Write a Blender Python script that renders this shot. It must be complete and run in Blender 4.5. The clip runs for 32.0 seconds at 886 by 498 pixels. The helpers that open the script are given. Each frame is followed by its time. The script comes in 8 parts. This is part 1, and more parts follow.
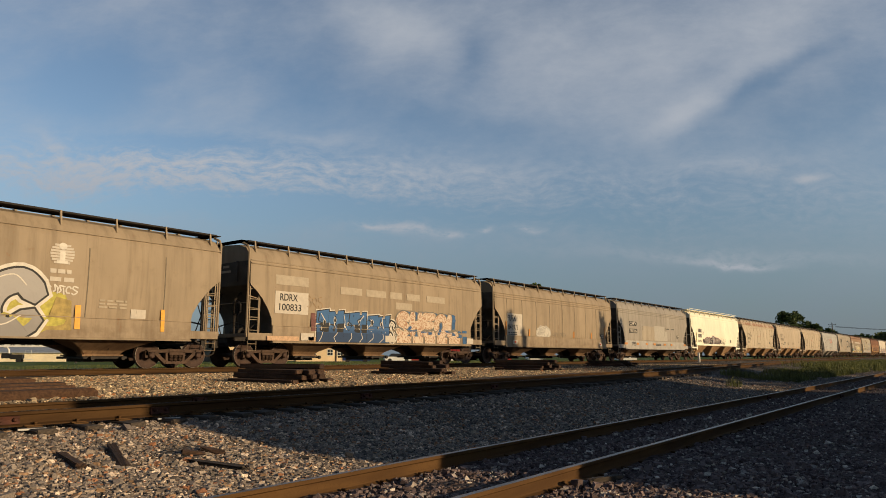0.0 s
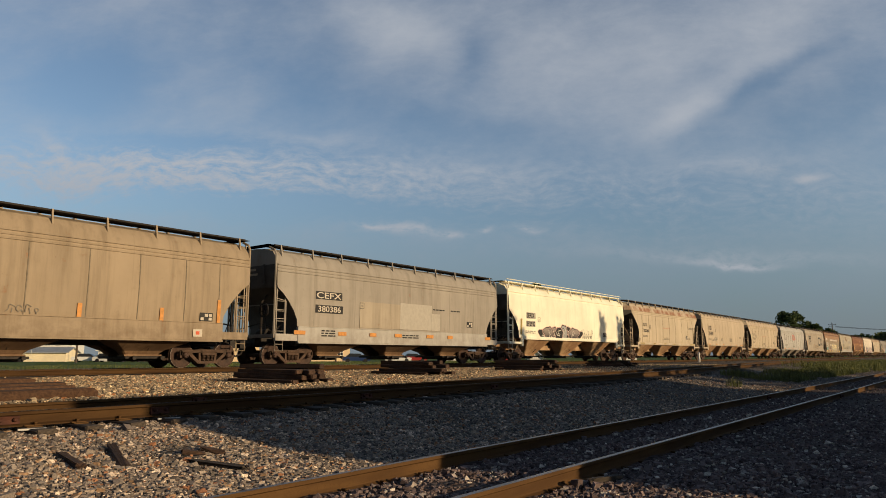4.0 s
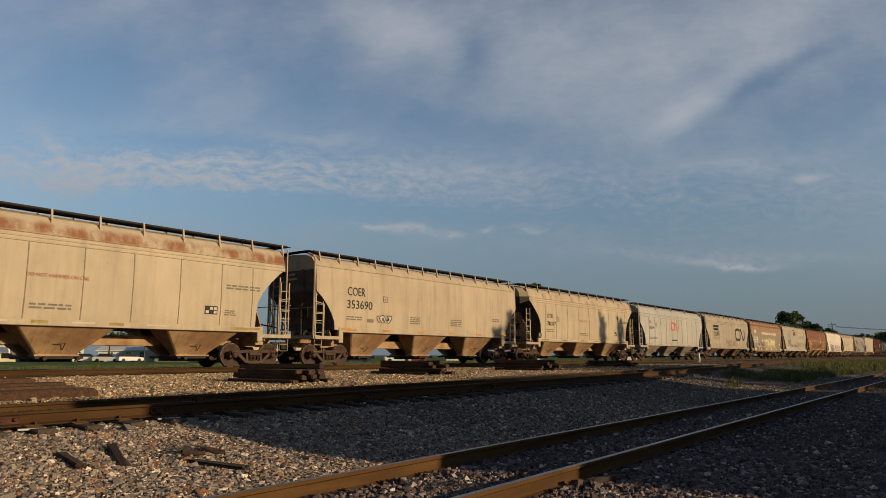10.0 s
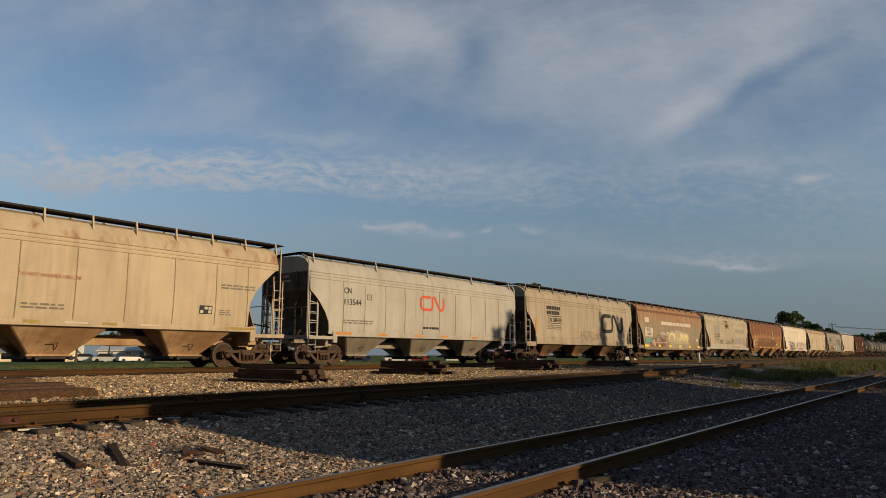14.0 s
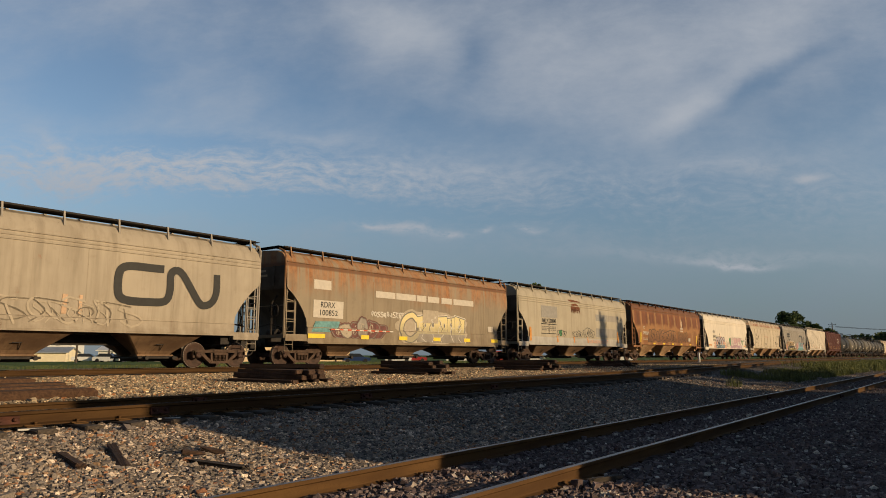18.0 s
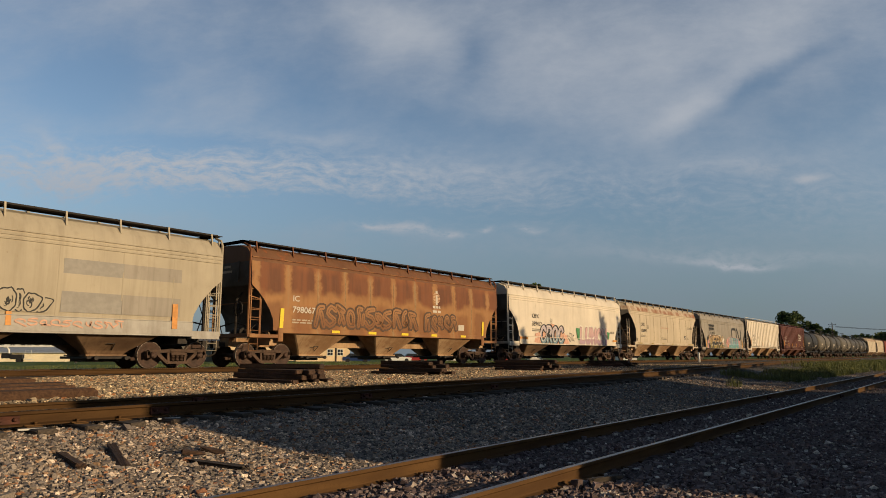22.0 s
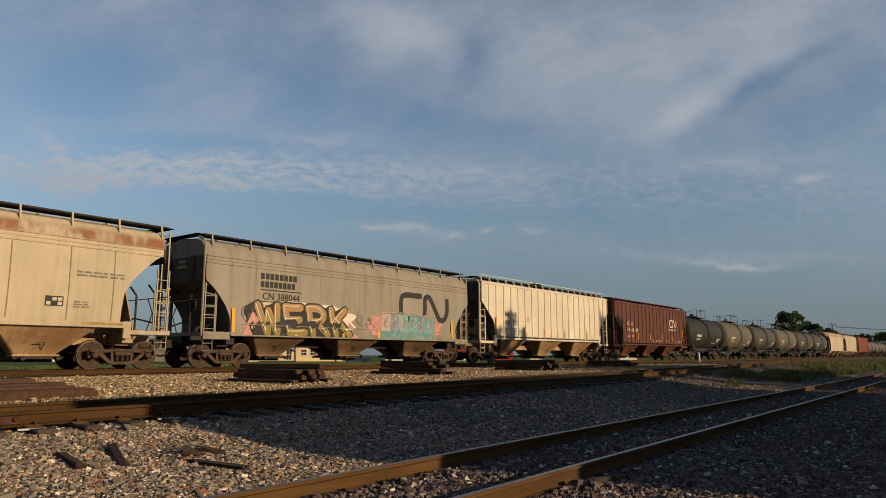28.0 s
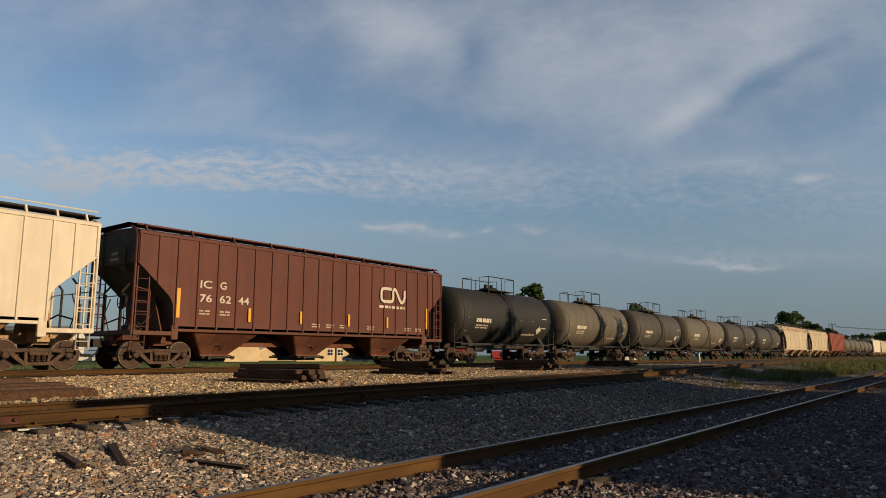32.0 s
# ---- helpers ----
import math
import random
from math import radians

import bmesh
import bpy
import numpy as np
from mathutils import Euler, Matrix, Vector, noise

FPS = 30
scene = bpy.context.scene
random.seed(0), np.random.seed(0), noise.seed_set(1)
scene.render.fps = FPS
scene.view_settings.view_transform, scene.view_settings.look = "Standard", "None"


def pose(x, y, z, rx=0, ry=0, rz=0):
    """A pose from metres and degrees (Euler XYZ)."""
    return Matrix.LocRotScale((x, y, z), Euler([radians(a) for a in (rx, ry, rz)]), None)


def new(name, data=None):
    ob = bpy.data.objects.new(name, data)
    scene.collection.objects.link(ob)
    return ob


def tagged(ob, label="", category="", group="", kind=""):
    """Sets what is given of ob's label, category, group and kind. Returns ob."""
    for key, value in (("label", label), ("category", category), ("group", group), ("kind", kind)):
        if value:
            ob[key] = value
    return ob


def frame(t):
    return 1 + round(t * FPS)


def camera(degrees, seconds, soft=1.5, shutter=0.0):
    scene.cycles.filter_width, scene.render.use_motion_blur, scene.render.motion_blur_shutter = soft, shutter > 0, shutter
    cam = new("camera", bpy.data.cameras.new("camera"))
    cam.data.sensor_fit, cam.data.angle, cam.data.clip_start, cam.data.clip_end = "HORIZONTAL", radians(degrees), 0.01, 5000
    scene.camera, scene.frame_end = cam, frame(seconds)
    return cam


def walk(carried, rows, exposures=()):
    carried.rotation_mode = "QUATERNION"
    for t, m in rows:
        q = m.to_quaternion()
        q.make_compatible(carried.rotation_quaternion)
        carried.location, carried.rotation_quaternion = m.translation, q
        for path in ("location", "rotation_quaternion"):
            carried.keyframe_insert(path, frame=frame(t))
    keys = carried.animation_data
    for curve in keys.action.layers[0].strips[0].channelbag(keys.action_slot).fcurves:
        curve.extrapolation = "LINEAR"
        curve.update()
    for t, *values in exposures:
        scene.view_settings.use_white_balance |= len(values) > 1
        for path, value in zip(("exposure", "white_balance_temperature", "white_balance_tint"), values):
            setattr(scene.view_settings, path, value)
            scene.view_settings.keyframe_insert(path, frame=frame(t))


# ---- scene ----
# ---------------------------------------------------------------- camera
cam = camera(65.7, 32.0, soft=0.9)
VIEW = pose(0, 0, 0.45, 98.8, 0, 37.66)
walk(cam, [(0, VIEW), (32, VIEW)], [(0, -0.03), (3, -0.03), (6, -0.22), (7, -0.38), (8, -0.46), (9, -0.28), (10, -0.17), (12, -0.16), (14, -0.14), (17, -0.07), (26, -0.05), (28, -0.11), (30, -0.06), (30.5, -0.14), (31, -0.20), (31.5, -0.12), (32, 0.0)])

# ---------------------------------------------------------------- light
SUN_TO = Vector((-0.965, -0.20, -0.235)).normalized()   # the way the sunlight travels
sun_el = math.asin(-SUN_TO.z)
sun_az = math.atan2(-SUN_TO.x, -SUN_TO.y)
sun = new("sun", bpy.data.lights.new("sun", "SUN"))
sun.data.energy, sun.data.angle, sun.data.color = 4.3, radians(0.55), (1.0, 0.745, 0.44)
sun.rotation_euler = SUN_TO.to_track_quat("-Z", "Y").to_euler()
sun.location = (30, 10, 20)


class Nodes:
    """Short hand for building node trees."""

    def __init__(self, tree):
        self.t = tree
        tree.nodes.clear()

    def n(self, kind, **kw):
        nd = self.t.nodes.new("ShaderNode" + kind)
        for k, v in kw.items():
            if k in nd.inputs:
                self.put(nd.inputs[k], v)
        return nd

    def put(self, sock, v):
        if isinstance(v, bpy.types.NodeSocket):
            self.t.links.new(v, sock)
        elif isinstance(v, (tuple, list)) and sock.type == "RGBA" and len(v) == 3:
            sock.default_value = (*v, 1)
        else:
            sock.default_value = v

    def math(self, op, a, b=0.0, clamp=False):
        nd = self.t.nodes.new("ShaderNodeMath")
        nd.operation, nd.use_clamp = op, clamp
        self.put(nd.inputs[0], a)
        self.put(nd.inputs[1], b)
        return nd.outputs[0]

    def mix(self, fac, a, b, mode="MIX"):
        nd = self.t.nodes.new("ShaderNodeMix")
        nd.data_type, nd.blend_type = "RGBA", mode
        self.put(nd.inputs[0], fac)
        self.put(nd.inputs[6], a)
        self.put(nd.inputs[7], b)
        return nd.outputs[2]

    def noise(self, vec, scale, detail=4.0, rough=0.55, stretch=None):
        if stretch is not None:
            mp = self.t.nodes.new("ShaderNodeMapping")
            self.put(mp.inputs["Vector"], vec)
            mp.inputs["Scale"].default_value = stretch
            vec = mp.outputs[0]
        nd = self.t.nodes.new("ShaderNodeTexNoise")
        self.put(nd.inputs["Vector"], vec)
        nd.inputs["Scale"].default_value = scale
        nd.inputs["Detail"].default_value = detail
        nd.inputs["Roughness"].default_value = rough
        return nd.outputs["Fac"]

    def ramp(self, fac, *stops):
        nd = self.t.nodes.new("ShaderNodeValToRGB")
        el = nd.color_ramp.elements
        while len(el) < len(stops):
            el.new(0.5)
        for e, (pos, c) in zip(el, stops):
            e.position = pos
            e.color = (c, c, c, 1) if not isinstance(c, tuple) else (*c, 1)
        self.put(nd.inputs[0], fac)
        return nd.outputs[0]

    def step(self, x, lo, hi):
        nd = self.t.nodes.new("ShaderNodeMapRange")
        nd.interpolation_type = "SMOOTHSTEP"
        self.put(nd.inputs["Value"], x)
        nd.inputs["From Min"].default_value, nd.inputs["From Max"].default_value = lo, hi
        return nd.outputs[0]


def sky_world():
    w = bpy.data.worlds.new("evening_sky")
    scene.world = w
    w.use_nodes = True
    N = Nodes(w.node_tree)
    sky = N.n("TexSky")
    sky.sky_type, sky.sun_disc = "NISHITA", False
    sky.sun_elevation, sky.sun_rotation = sun_el, sun_az
    sky.air_density, sky.dust_density, sky.ozone_density = 1.0, 0.5, 1.5
    co = N.n("TexCoord").outputs["Generated"]
    # flat sky coordinates: a to the side, b upward, about the heading of the open field
    th = radians(37.66)

    def along(v):
        nd = N.t.nodes.new("ShaderNodeVectorMath")
        nd.operation = "DOT_PRODUCT"
        N.put(nd.inputs[0], co)
        nd.inputs[1].default_value = v
        return nd.outputs["Value"]
    ahead = along((-math.sin(th), math.cos(th), 0))
    fwd = N.math("MAXIMUM", ahead, 0.08)
    a = N.math("DIVIDE", along((math.cos(th), math.sin(th), 0)), fwd)
    b = N.math("DIVIDE", along((0, 0, 1)), fwd)
    comb = N.n("CombineXYZ", X=a, Y=b)
    ab = comb.outputs[0]

    def veil(a0, b0, la, lb, turn, gain):
        """A soft oval of cloud (gain > 0) or clear sky (gain < 0)."""
        mp = N.t.nodes.new("ShaderNodeMapping")
        mp.vector_type = "TEXTURE"
        N.put(mp.inputs["Vector"], warped)
        mp.inputs["Location"].default_value = (a0, b0, 0)
        mp.inputs["Rotation"].default_value = (0, 0, radians(turn))
        mp.inputs["Scale"].default_value = (la, lb, 1)
        d = N.t.nodes.new("ShaderNodeVectorMath")
        d.operation = "DOT_PRODUCT"
        N.put(d.inputs[0], mp.outputs[0])
        N.put(d.inputs[1], mp.outputs[0])
        e = N.math("POWER", 2.718, N.math("MULTIPLY", d.outputs["Value"], -1.0))
        return N.math("MULTIPLY", e, gain)
    # warp, so that the ovals get torn edges
    wn = N.t.nodes.new("ShaderNodeTexNoise")
    N.put(wn.inputs["Vector"], ab)
    wn.inputs["Scale"].default_value, wn.inputs["Detail"].default_value = 6.0, 7
    sub = N.t.nodes.new("ShaderNodeVectorMath")
    sub.operation = "MULTIPLY_ADD"
    N.put(sub.inputs[0], wn.outputs["Color"])
    sub.inputs[1].default_value = (0.12, 0.07, 0)
    N.put(sub.inputs[2], ab)
    off = N.t.nodes.new("ShaderNodeVectorMath")
    off.operation = "ADD"
    N.put(off.inputs[0], sub.outputs[0])
    off.inputs[1].default_value = (-0.06, -0.035, 0)
    warped = off.outputs[0]
    # side, height, half length, half height, turn, gain
    ovals = (
        (-0.51, 0.51, 0.10, 0.05, 0, 0.12), (-0.07, 0.51, 0.12, 0.05, -15, 0.45), (0.30, 0.48, 0.35, 0.10, 5, 0.36), (0.56, 0.54, 0.20, 0.04, 20, 0.25),
        (0.417, 0.40, 0.15, 0.028, 27, 0.30), (0.37, 0.365, 0.06, 0.025, 30, 0.22), (0.14, 0.385, 0.12, 0.05, 15, 0.18),
        (-0.45, 0.282, 0.26, 0.013, -1, 0.60), (-0.33, 0.252, 0.28, 0.012, -2, 0.48), (-0.59, 0.31, 0.05, 0.012, -40, 0.40), (-0.20, 0.325, 0.09, 0.012, -2, 0.30),
        (-0.55, 0.262, 0.16, 0.010, -3, 0.40), (0.05, 0.27, 0.18, 0.022, -2, 0.25), (0.42, 0.28, 0.08, 0.012, 3, 0.25), (0.55, 0.258, 0.02, 0.005, -5, 0.50),
        (-0.54, 0.42, 0.11, 0.06, 20, -0.50), (-0.20, 0.41, 0.12, 0.05, -20, -0.28), (0.055, 0.455, 0.03, 0.05, -30, -0.38), (0.0, 0.34, 0.12, 0.03, 0, -0.28),
        (0.51, 0.42, 0.11, 0.019, 32, -0.36), (0.59, 0.36, 0.10, 0.05, 25, -0.20), (-0.38, 0.322, 0.14, 0.014, -2, -0.45), (-0.25, 0.213, 0.42, 0.020, -2, -0.50),
        (0.25, 0.20, 0.30, 0.03, 0, -0.12))
    dens = N.math("ADD", 0.42, 0.0)
    for o in ovals:
        dens = N.math("ADD", dens, veil(*o))
    # streaks torn along the wind, and fine ripples
    rot = N.t.nodes.new("ShaderNodeMapping")
    N.put(rot.inputs["Vector"], ab)
    rot.inputs["Rotation"].default_value = (0, 0, radians(-16))
    s1 = N.noise(rot.outputs[0], 4.2, 6, 0.55, (1.25, 1.3, 1))
    s2 = N.noise(rot.outputs[0], 9.0, 7, 0.60, (1.0, 1.9, 1))
    s3 = N.noise(warped, 30.0, 6, 0.7, (1.0, 2.8, 1))
    dens = N.math("ADD", dens, N.math("MULTIPLY", N.math("SUBTRACT", s1, 0.5), 0.75))
    dens = N.math("ADD", dens, N.math("MULTIPLY", N.math("SUBTRACT", s2, 0.5), 0.5))
    dens = N.math("ADD", dens, N.math("MULTIPLY", N.math("SUBTRACT", s3, 0.5), 0.22))
    # rippled bank of small clouds, low over the field
    s4 = N.noise(warped, 42.0, 5, 0.62, (1.0, 2.3, 1))
    bank = N.math("ADD", veil(-0.42, 0.27, 0.36, 0.045, -2, 1.0), veil(0.30, 0.22, 0.5, 0.06, 0, 0.35))
    dens = N.math("ADD", dens, N.math("MULTIPLY", N.math("MULTIPLY", N.math("SUBTRACT", s4, 0.5), 3.8), bank))
    dens = N.math("MULTIPLY", N.step(dens, -0.05, 1.45), N.math("MULTIPLY", N.step(b, 1.5, 0.75), N.step(ahead, 0.0, 0.4)))
    clear = N.mix(1.0, sky.outputs[0], (SKY_TINT), "MULTIPLY")
    col = N.mix(dens, clear, CLOUD_COL)
    low = N.step(b, 0.34, 0.0)
    col = N.mix(N.math("MULTIPLY", low, 0.75), col, HAZE_COL)
    # small wisps in the clear strip over the train
    wisps = ((-0.065, 0.179, 0.048, 0.008, -7, 0.9), (0.013, 0.170, 0.025, 0.005, -5, 0.7), (0.07, 0.180, 0.013, 0.005, 20, 0.7), (0.13, 0.181, 0.015, 0.005, -10, 0.7),
             (0.42, 0.142, 0.20, 0.010, -2, 0.35), (0.43, 0.133, 0.055, 0.004, -4, 0.9), (0.55, 0.258, 0.025, 0.005, -5, 0.6), (0.47, 0.275, 0.05, 0.008, 4, 0.35), (-0.11, 0.186, 0.02, 0.004, -15, 0.5))
    w = veil(*wisps[0])
    for o in wisps[1:]:
        w = N.math("ADD", w, veil(*o))
    w = N.math("MULTIPLY", w, N.step(N.math("ADD", N.math("MULTIPLY", s3, 0.5), N.math("MULTIPLY", s4, 0.5)), 0.28, 0.58), True)
    col = N.mix(N.math("MINIMUM", w, 0.85), col, tuple(0.9 * x for x in CLOUD_COL))
    # the sky darkens towards the zenith
    dim = N.math("SUBTRACT", 1.0, N.math("MULTIPLY", N.step(along((0, 0, 1)), 0.48, 0.85), 0.50))
    dim = N.math("MULTIPLY", dim, N.math("ADD", 0.5, N.math("MULTIPLY", N.step(ahead, -0.5, 0.45), 0.5)))
    col = N.mix(1.0, col, N.n("CombineXYZ", X=dim, Y=dim, Z=dim).outputs[0], "MULTIPLY")
    bg = N.n("Background", Color=col, Strength=SKY_GAIN)
    out = N.n("OutputWorld")
    N.t.links.new(bg.outputs[0], out.inputs[0])


SKY_TINT, CLOUD_COL, HAZE_COL, SKY_GAIN = (1.16, 1.17, 1.21), (4.45, 4.75, 5.25), (0.90, 1.48, 2.20), 0.1
sky_world()


# ---------------------------------------------------------------- materials
def material(name):
    m = bpy.data.materials.new(name)
    m.use_nodes = True
    return m, Nodes(m.node_tree)


def finish(m, N, col, rough, bump=None, strength=0.3, dist=0.01, metal=0.0, spec=0.4):
    b = N.n("BsdfPrincipled")
    N.put(b.inputs["Base Color"], col)
    N.put(b.inputs["Roughness"], rough)
    N.put(b.inputs["Metallic"], metal)
    b.inputs["Specular IOR Level"].default_value = spec
    if bump is not None:
        bp = N.n("Bump")
        bp.inputs["Strength"].default_value, bp.inputs["Distance"].default_value = strength, dist
        N.put(bp.inputs["Height"], bump)
        N.t.links.new(bp.outputs[0], b.inputs["Normal"])
    o = N.n("OutputMaterial")
    N.t.links.new(b.outputs[0], o.inputs[0])
    return m


def plain(name, col, rough=0.7, metal=0.0, vary=0.25, scale=6.0, bump=0.15):
    m, N = material(name)
    co = N.n("TexCoord").outputs["Object"]
    n1, n2 = N.noise(co, scale, 5), N.noise(co, scale * 7, 4)
    dark = tuple(c * (1 - vary) for c in col)
    light = tuple(min(1, c * (1 + vary * 0.6)) for c in col)
    c = N.mix(N.step(n1, 0.3, 0.7), dark, light)
    c = N.mix(N.math("MULTIPLY", N.step(n2, 0.45, 0.75), vary), c, tuple(x * 0.55 for x in col))
    return finish(m, N, c, rough, n2, bump, 0.01, metal)


def car_paint(name, col, rust=0.0, band=0.0, grime=0.35, low_band=3.98, rust_col=(0.21, 0.062, 0.018), panels=None, wash=None):
    """Weathered car side: faded paint, grime streaks running down, rust spots, and a rust band under the roof edge."""
    m, N = material(name)
    co = N.n("TexCoord").outputs["Object"]
    rnd = N.n("ObjectInfo").outputs["Random"]
    sep = N.n("SeparateXYZ", Vector=co)
    z = sep.outputs[2]
    big = N.noise(co, 0.45, 4, 0.6)
    streak = N.noise(co, 1.0, 6, 0.6, (1.5, 2.6, 0.22))
    fine = N.noise(co, 22.0, 4, 0.6)
    mid = N.noise(co, 3.2, 6, 0.62)
    c = N.mix(N.step(big, 0.3, 0.72), tuple(x * 0.90 for x in col), tuple(min(1, x * 1.06) for x in col))
    g2 = tuple(x * y for x, y in zip(col, (0.95, 0.85, 0.72)))
    g = tuple(0.45 * x for x in (col[0] * 0.9, col[1] * 0.85, col[2] * 0.75))
    c = N.mix(N.math("MULTIPLY", N.step(streak, 0.42, 0.75), grime), c, g)
    c = N.mix(N.math("MULTIPLY", N.step(mid, 0.55, 0.8), grime * 0.5), c, g)
    run = N.noise(co, 1.0, 5, 0.65, (2.0, 11.0, 0.16))      # thin runs of dirt
    c = N.mix(N.math("MULTIPLY", N.step(run, 0.56, 0.72), 0.04 + 0.38 * grime), c, tuple(0.55 * x for x in g2))
    spk = N.noise(co, 9.0, 5, 0.7, (1, 1.0, 0.55))          # rust specks and chips
    c = N.mix(N.math("MULTIPLY", N.step(spk, 0.66, 0.74), 0.55), c, (0.15, 0.07, 0.03))
    low = N.math("MULTIPLY", N.step(z, 1.9, 1.1), N.step(mid, 0.25, 0.65))
    c = N.mix(N.math("MULTIPLY", low, grime * 0.8), c, (0.13, 0.085, 0.05))
    if rust > 0:
        r = N.step(N.math("ADD", N.math("MULTIPLY", streak, 0.55), N.math("MULTIPLY", mid, 0.45)), 0.66 - 0.42 * rust, 0.80 - 0.34 * rust)
        deep = N.mix(N.step(big, 0.35, 0.65), rust_col, tuple(x * 0.5 for x in rust_col))
        deep = N.mix(N.step(mid, 0.4, 0.7), deep, tuple(min(1, x * 1.7) for x in rust_col))
        c = N.mix(N.math("MULTIPLY", r, 0.85), c, deep)
    if wash:        # orange rust washed down from the roof's edge in long runs
        high = N.step(N.math("ADD", z, N.math("MULTIPLY", N.math("SUBTRACT", big, 0.5), 2.4)), wash[0], wash[1])
        runs = N.step(N.math("ADD", N.math("MULTIPLY", run, 0.5), N.math("MULTIPLY", streak, 0.5)), 0.36, 0.60)
        c = N.mix(N.math("MULTIPLY", N.math("MULTIPLY", high, runs), wash[2]), c, N.mix(N.step(mid, 0.35, 0.7), (0.40, 0.165, 0.050), (0.24, 0.090, 0.030)))
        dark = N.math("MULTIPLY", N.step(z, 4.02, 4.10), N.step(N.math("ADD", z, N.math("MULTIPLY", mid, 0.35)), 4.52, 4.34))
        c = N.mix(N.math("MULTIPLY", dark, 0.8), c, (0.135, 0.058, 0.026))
    if panels:      # rust blooms in the middle of every sheet, pale runs along its seams
        y = N.math("ADD", sep.outputs[1], N.math("MULTIPLY", N.math("SUBTRACT", mid, 0.5), 0.5))
        u = N.math("FRACT", N.math("DIVIDE", N.math("SUBTRACT", y, panels[0]), panels[1]))
        d = N.math("ABSOLUTE", N.math("SUBTRACT", u, 0.5))
        zz = N.math("ADD", z, N.math("MULTIPLY", N.math("SUBTRACT", big, 0.5), 1.6))
        up = N.math("MULTIPLY", N.step(zz, 2.75, 3.15), N.step(d, 0.46, 0.33))
        dn = N.math("MULTIPLY", N.math("MULTIPLY", N.step(zz, 2.75, 2.4), N.step(d, 0.42, 0.2)), 0.55)
        c = N.mix(N.math("MULTIPLY", N.math("ADD", up, dn), 0.9), c, N.mix(N.step(streak, 0.35, 0.65), (0.105, 0.034, 0.016), (0.18, 0.060, 0.023)))
        c = N.mix(N.math("MULTIPLY", N.step(d, 0.43, 0.5), N.math("MULTIPLY", N.step(streak, 0.4, 0.65), 0.7)), c, (0.29, 0.21, 0.115))
    if band > 0:
        up = N.math("MULTIPLY", N.step(z, low_band, low_band + 0.14 + (3.98 - low_band)), N.step(z, 4.55, 4.30))
        r = N.math("MULTIPLY", up, N.step(N.noise(co, 1.3, 6, 0.65, (1, 1.0, 0.5)), 0.58 - 0.25 * band, 0.78 - 0.2 * band))
        c = N.mix(N.math("MULTIPLY", r, 0.9), c, (0.24, 0.085, 0.028))
    rough = N.math("ADD", 0.55, N.math("MULTIPLY", mid, 0.25))
    return finish(m, N, c, rough, N.math("ADD", N.math("MULTIPLY", big, 3.0), N.math("ADD", N.math("MULTIPLY", mid, 0.35), N.math("MULTIPLY", fine, 0.12))), 0.35, 0.025, 0.0, 0.35)


def bay_paint(name, lo, hi):
    """Chute steel under the car: brake dust, rust blotches and runs."""
    m, N = material(name)
    co = N.n("TexCoord").outputs["Object"]
    big, mid = N.noise(co, 1.1, 5, 0.6), N.noise(co, 5.0, 6, 0.65)
    run = N.noise(co, 1.0, 5, 0.6, (3.0, 7.0, 0.6))
    c = N.mix(N.step(big, 0.32, 0.66), lo, hi)
    c = N.mix(N.math("MULTIPLY", N.step(run, 0.5, 0.72), 0.5), c, tuple(x * 0.6 for x in lo))
    c = N.mix(N.math("MULTIPLY", N.step(mid, 0.55, 0.75), 0.5), c, (lo[0] * 0.9, lo[1] * 0.6, lo[2] * 0.5))
    return finish(m, N, c, 0.8, mid, 0.3, 0.01, 0.0, 0.25)


def spray_mat(name, a, b, axis, lo, hi, scale=2.5, blotch=0.3):
    """Sprayed paint that fades from one colour into another along the car (1) or upward (2)."""
    m, N = material(name)
    co = N.n("TexCoord").outputs["Object"]
    n1, n2 = N.noise(co, scale, 5, 0.6), N.noise(co, scale * 9, 4, 0.6)
    u = N.math("ADD", N.n("SeparateXYZ", Vector=co).outputs[axis], N.math("MULTIPLY", N.math("SUBTRACT", n1, 0.5), 0.9 * (hi - lo)))
    c = N.mix(N.step(u, lo, hi), a, b)
    c = N.mix(N.math("MULTIPLY", N.step(n2, 0.5, 0.75), blotch), c, tuple(0.5 * x for x in a))
    return finish(m, N, c, 0.6, n2, 0.1, 0.004)


def swirl_mat(name, base, line):
    """Sprayed fill with curling contour lines."""
    m, N = material(name)
    co = N.n("TexCoord").outputs["Object"]
    n = N.noise(co, 1.7, 2, 0.5, (0.2, 1, 1))
    s = N.math("SINE", N.math("MULTIPLY", n, 75.0))
    c = N.mix(N.step(s, 0.15, 0.6), base, line)
    return finish(m, N, c, 0.6, n, 0.05)


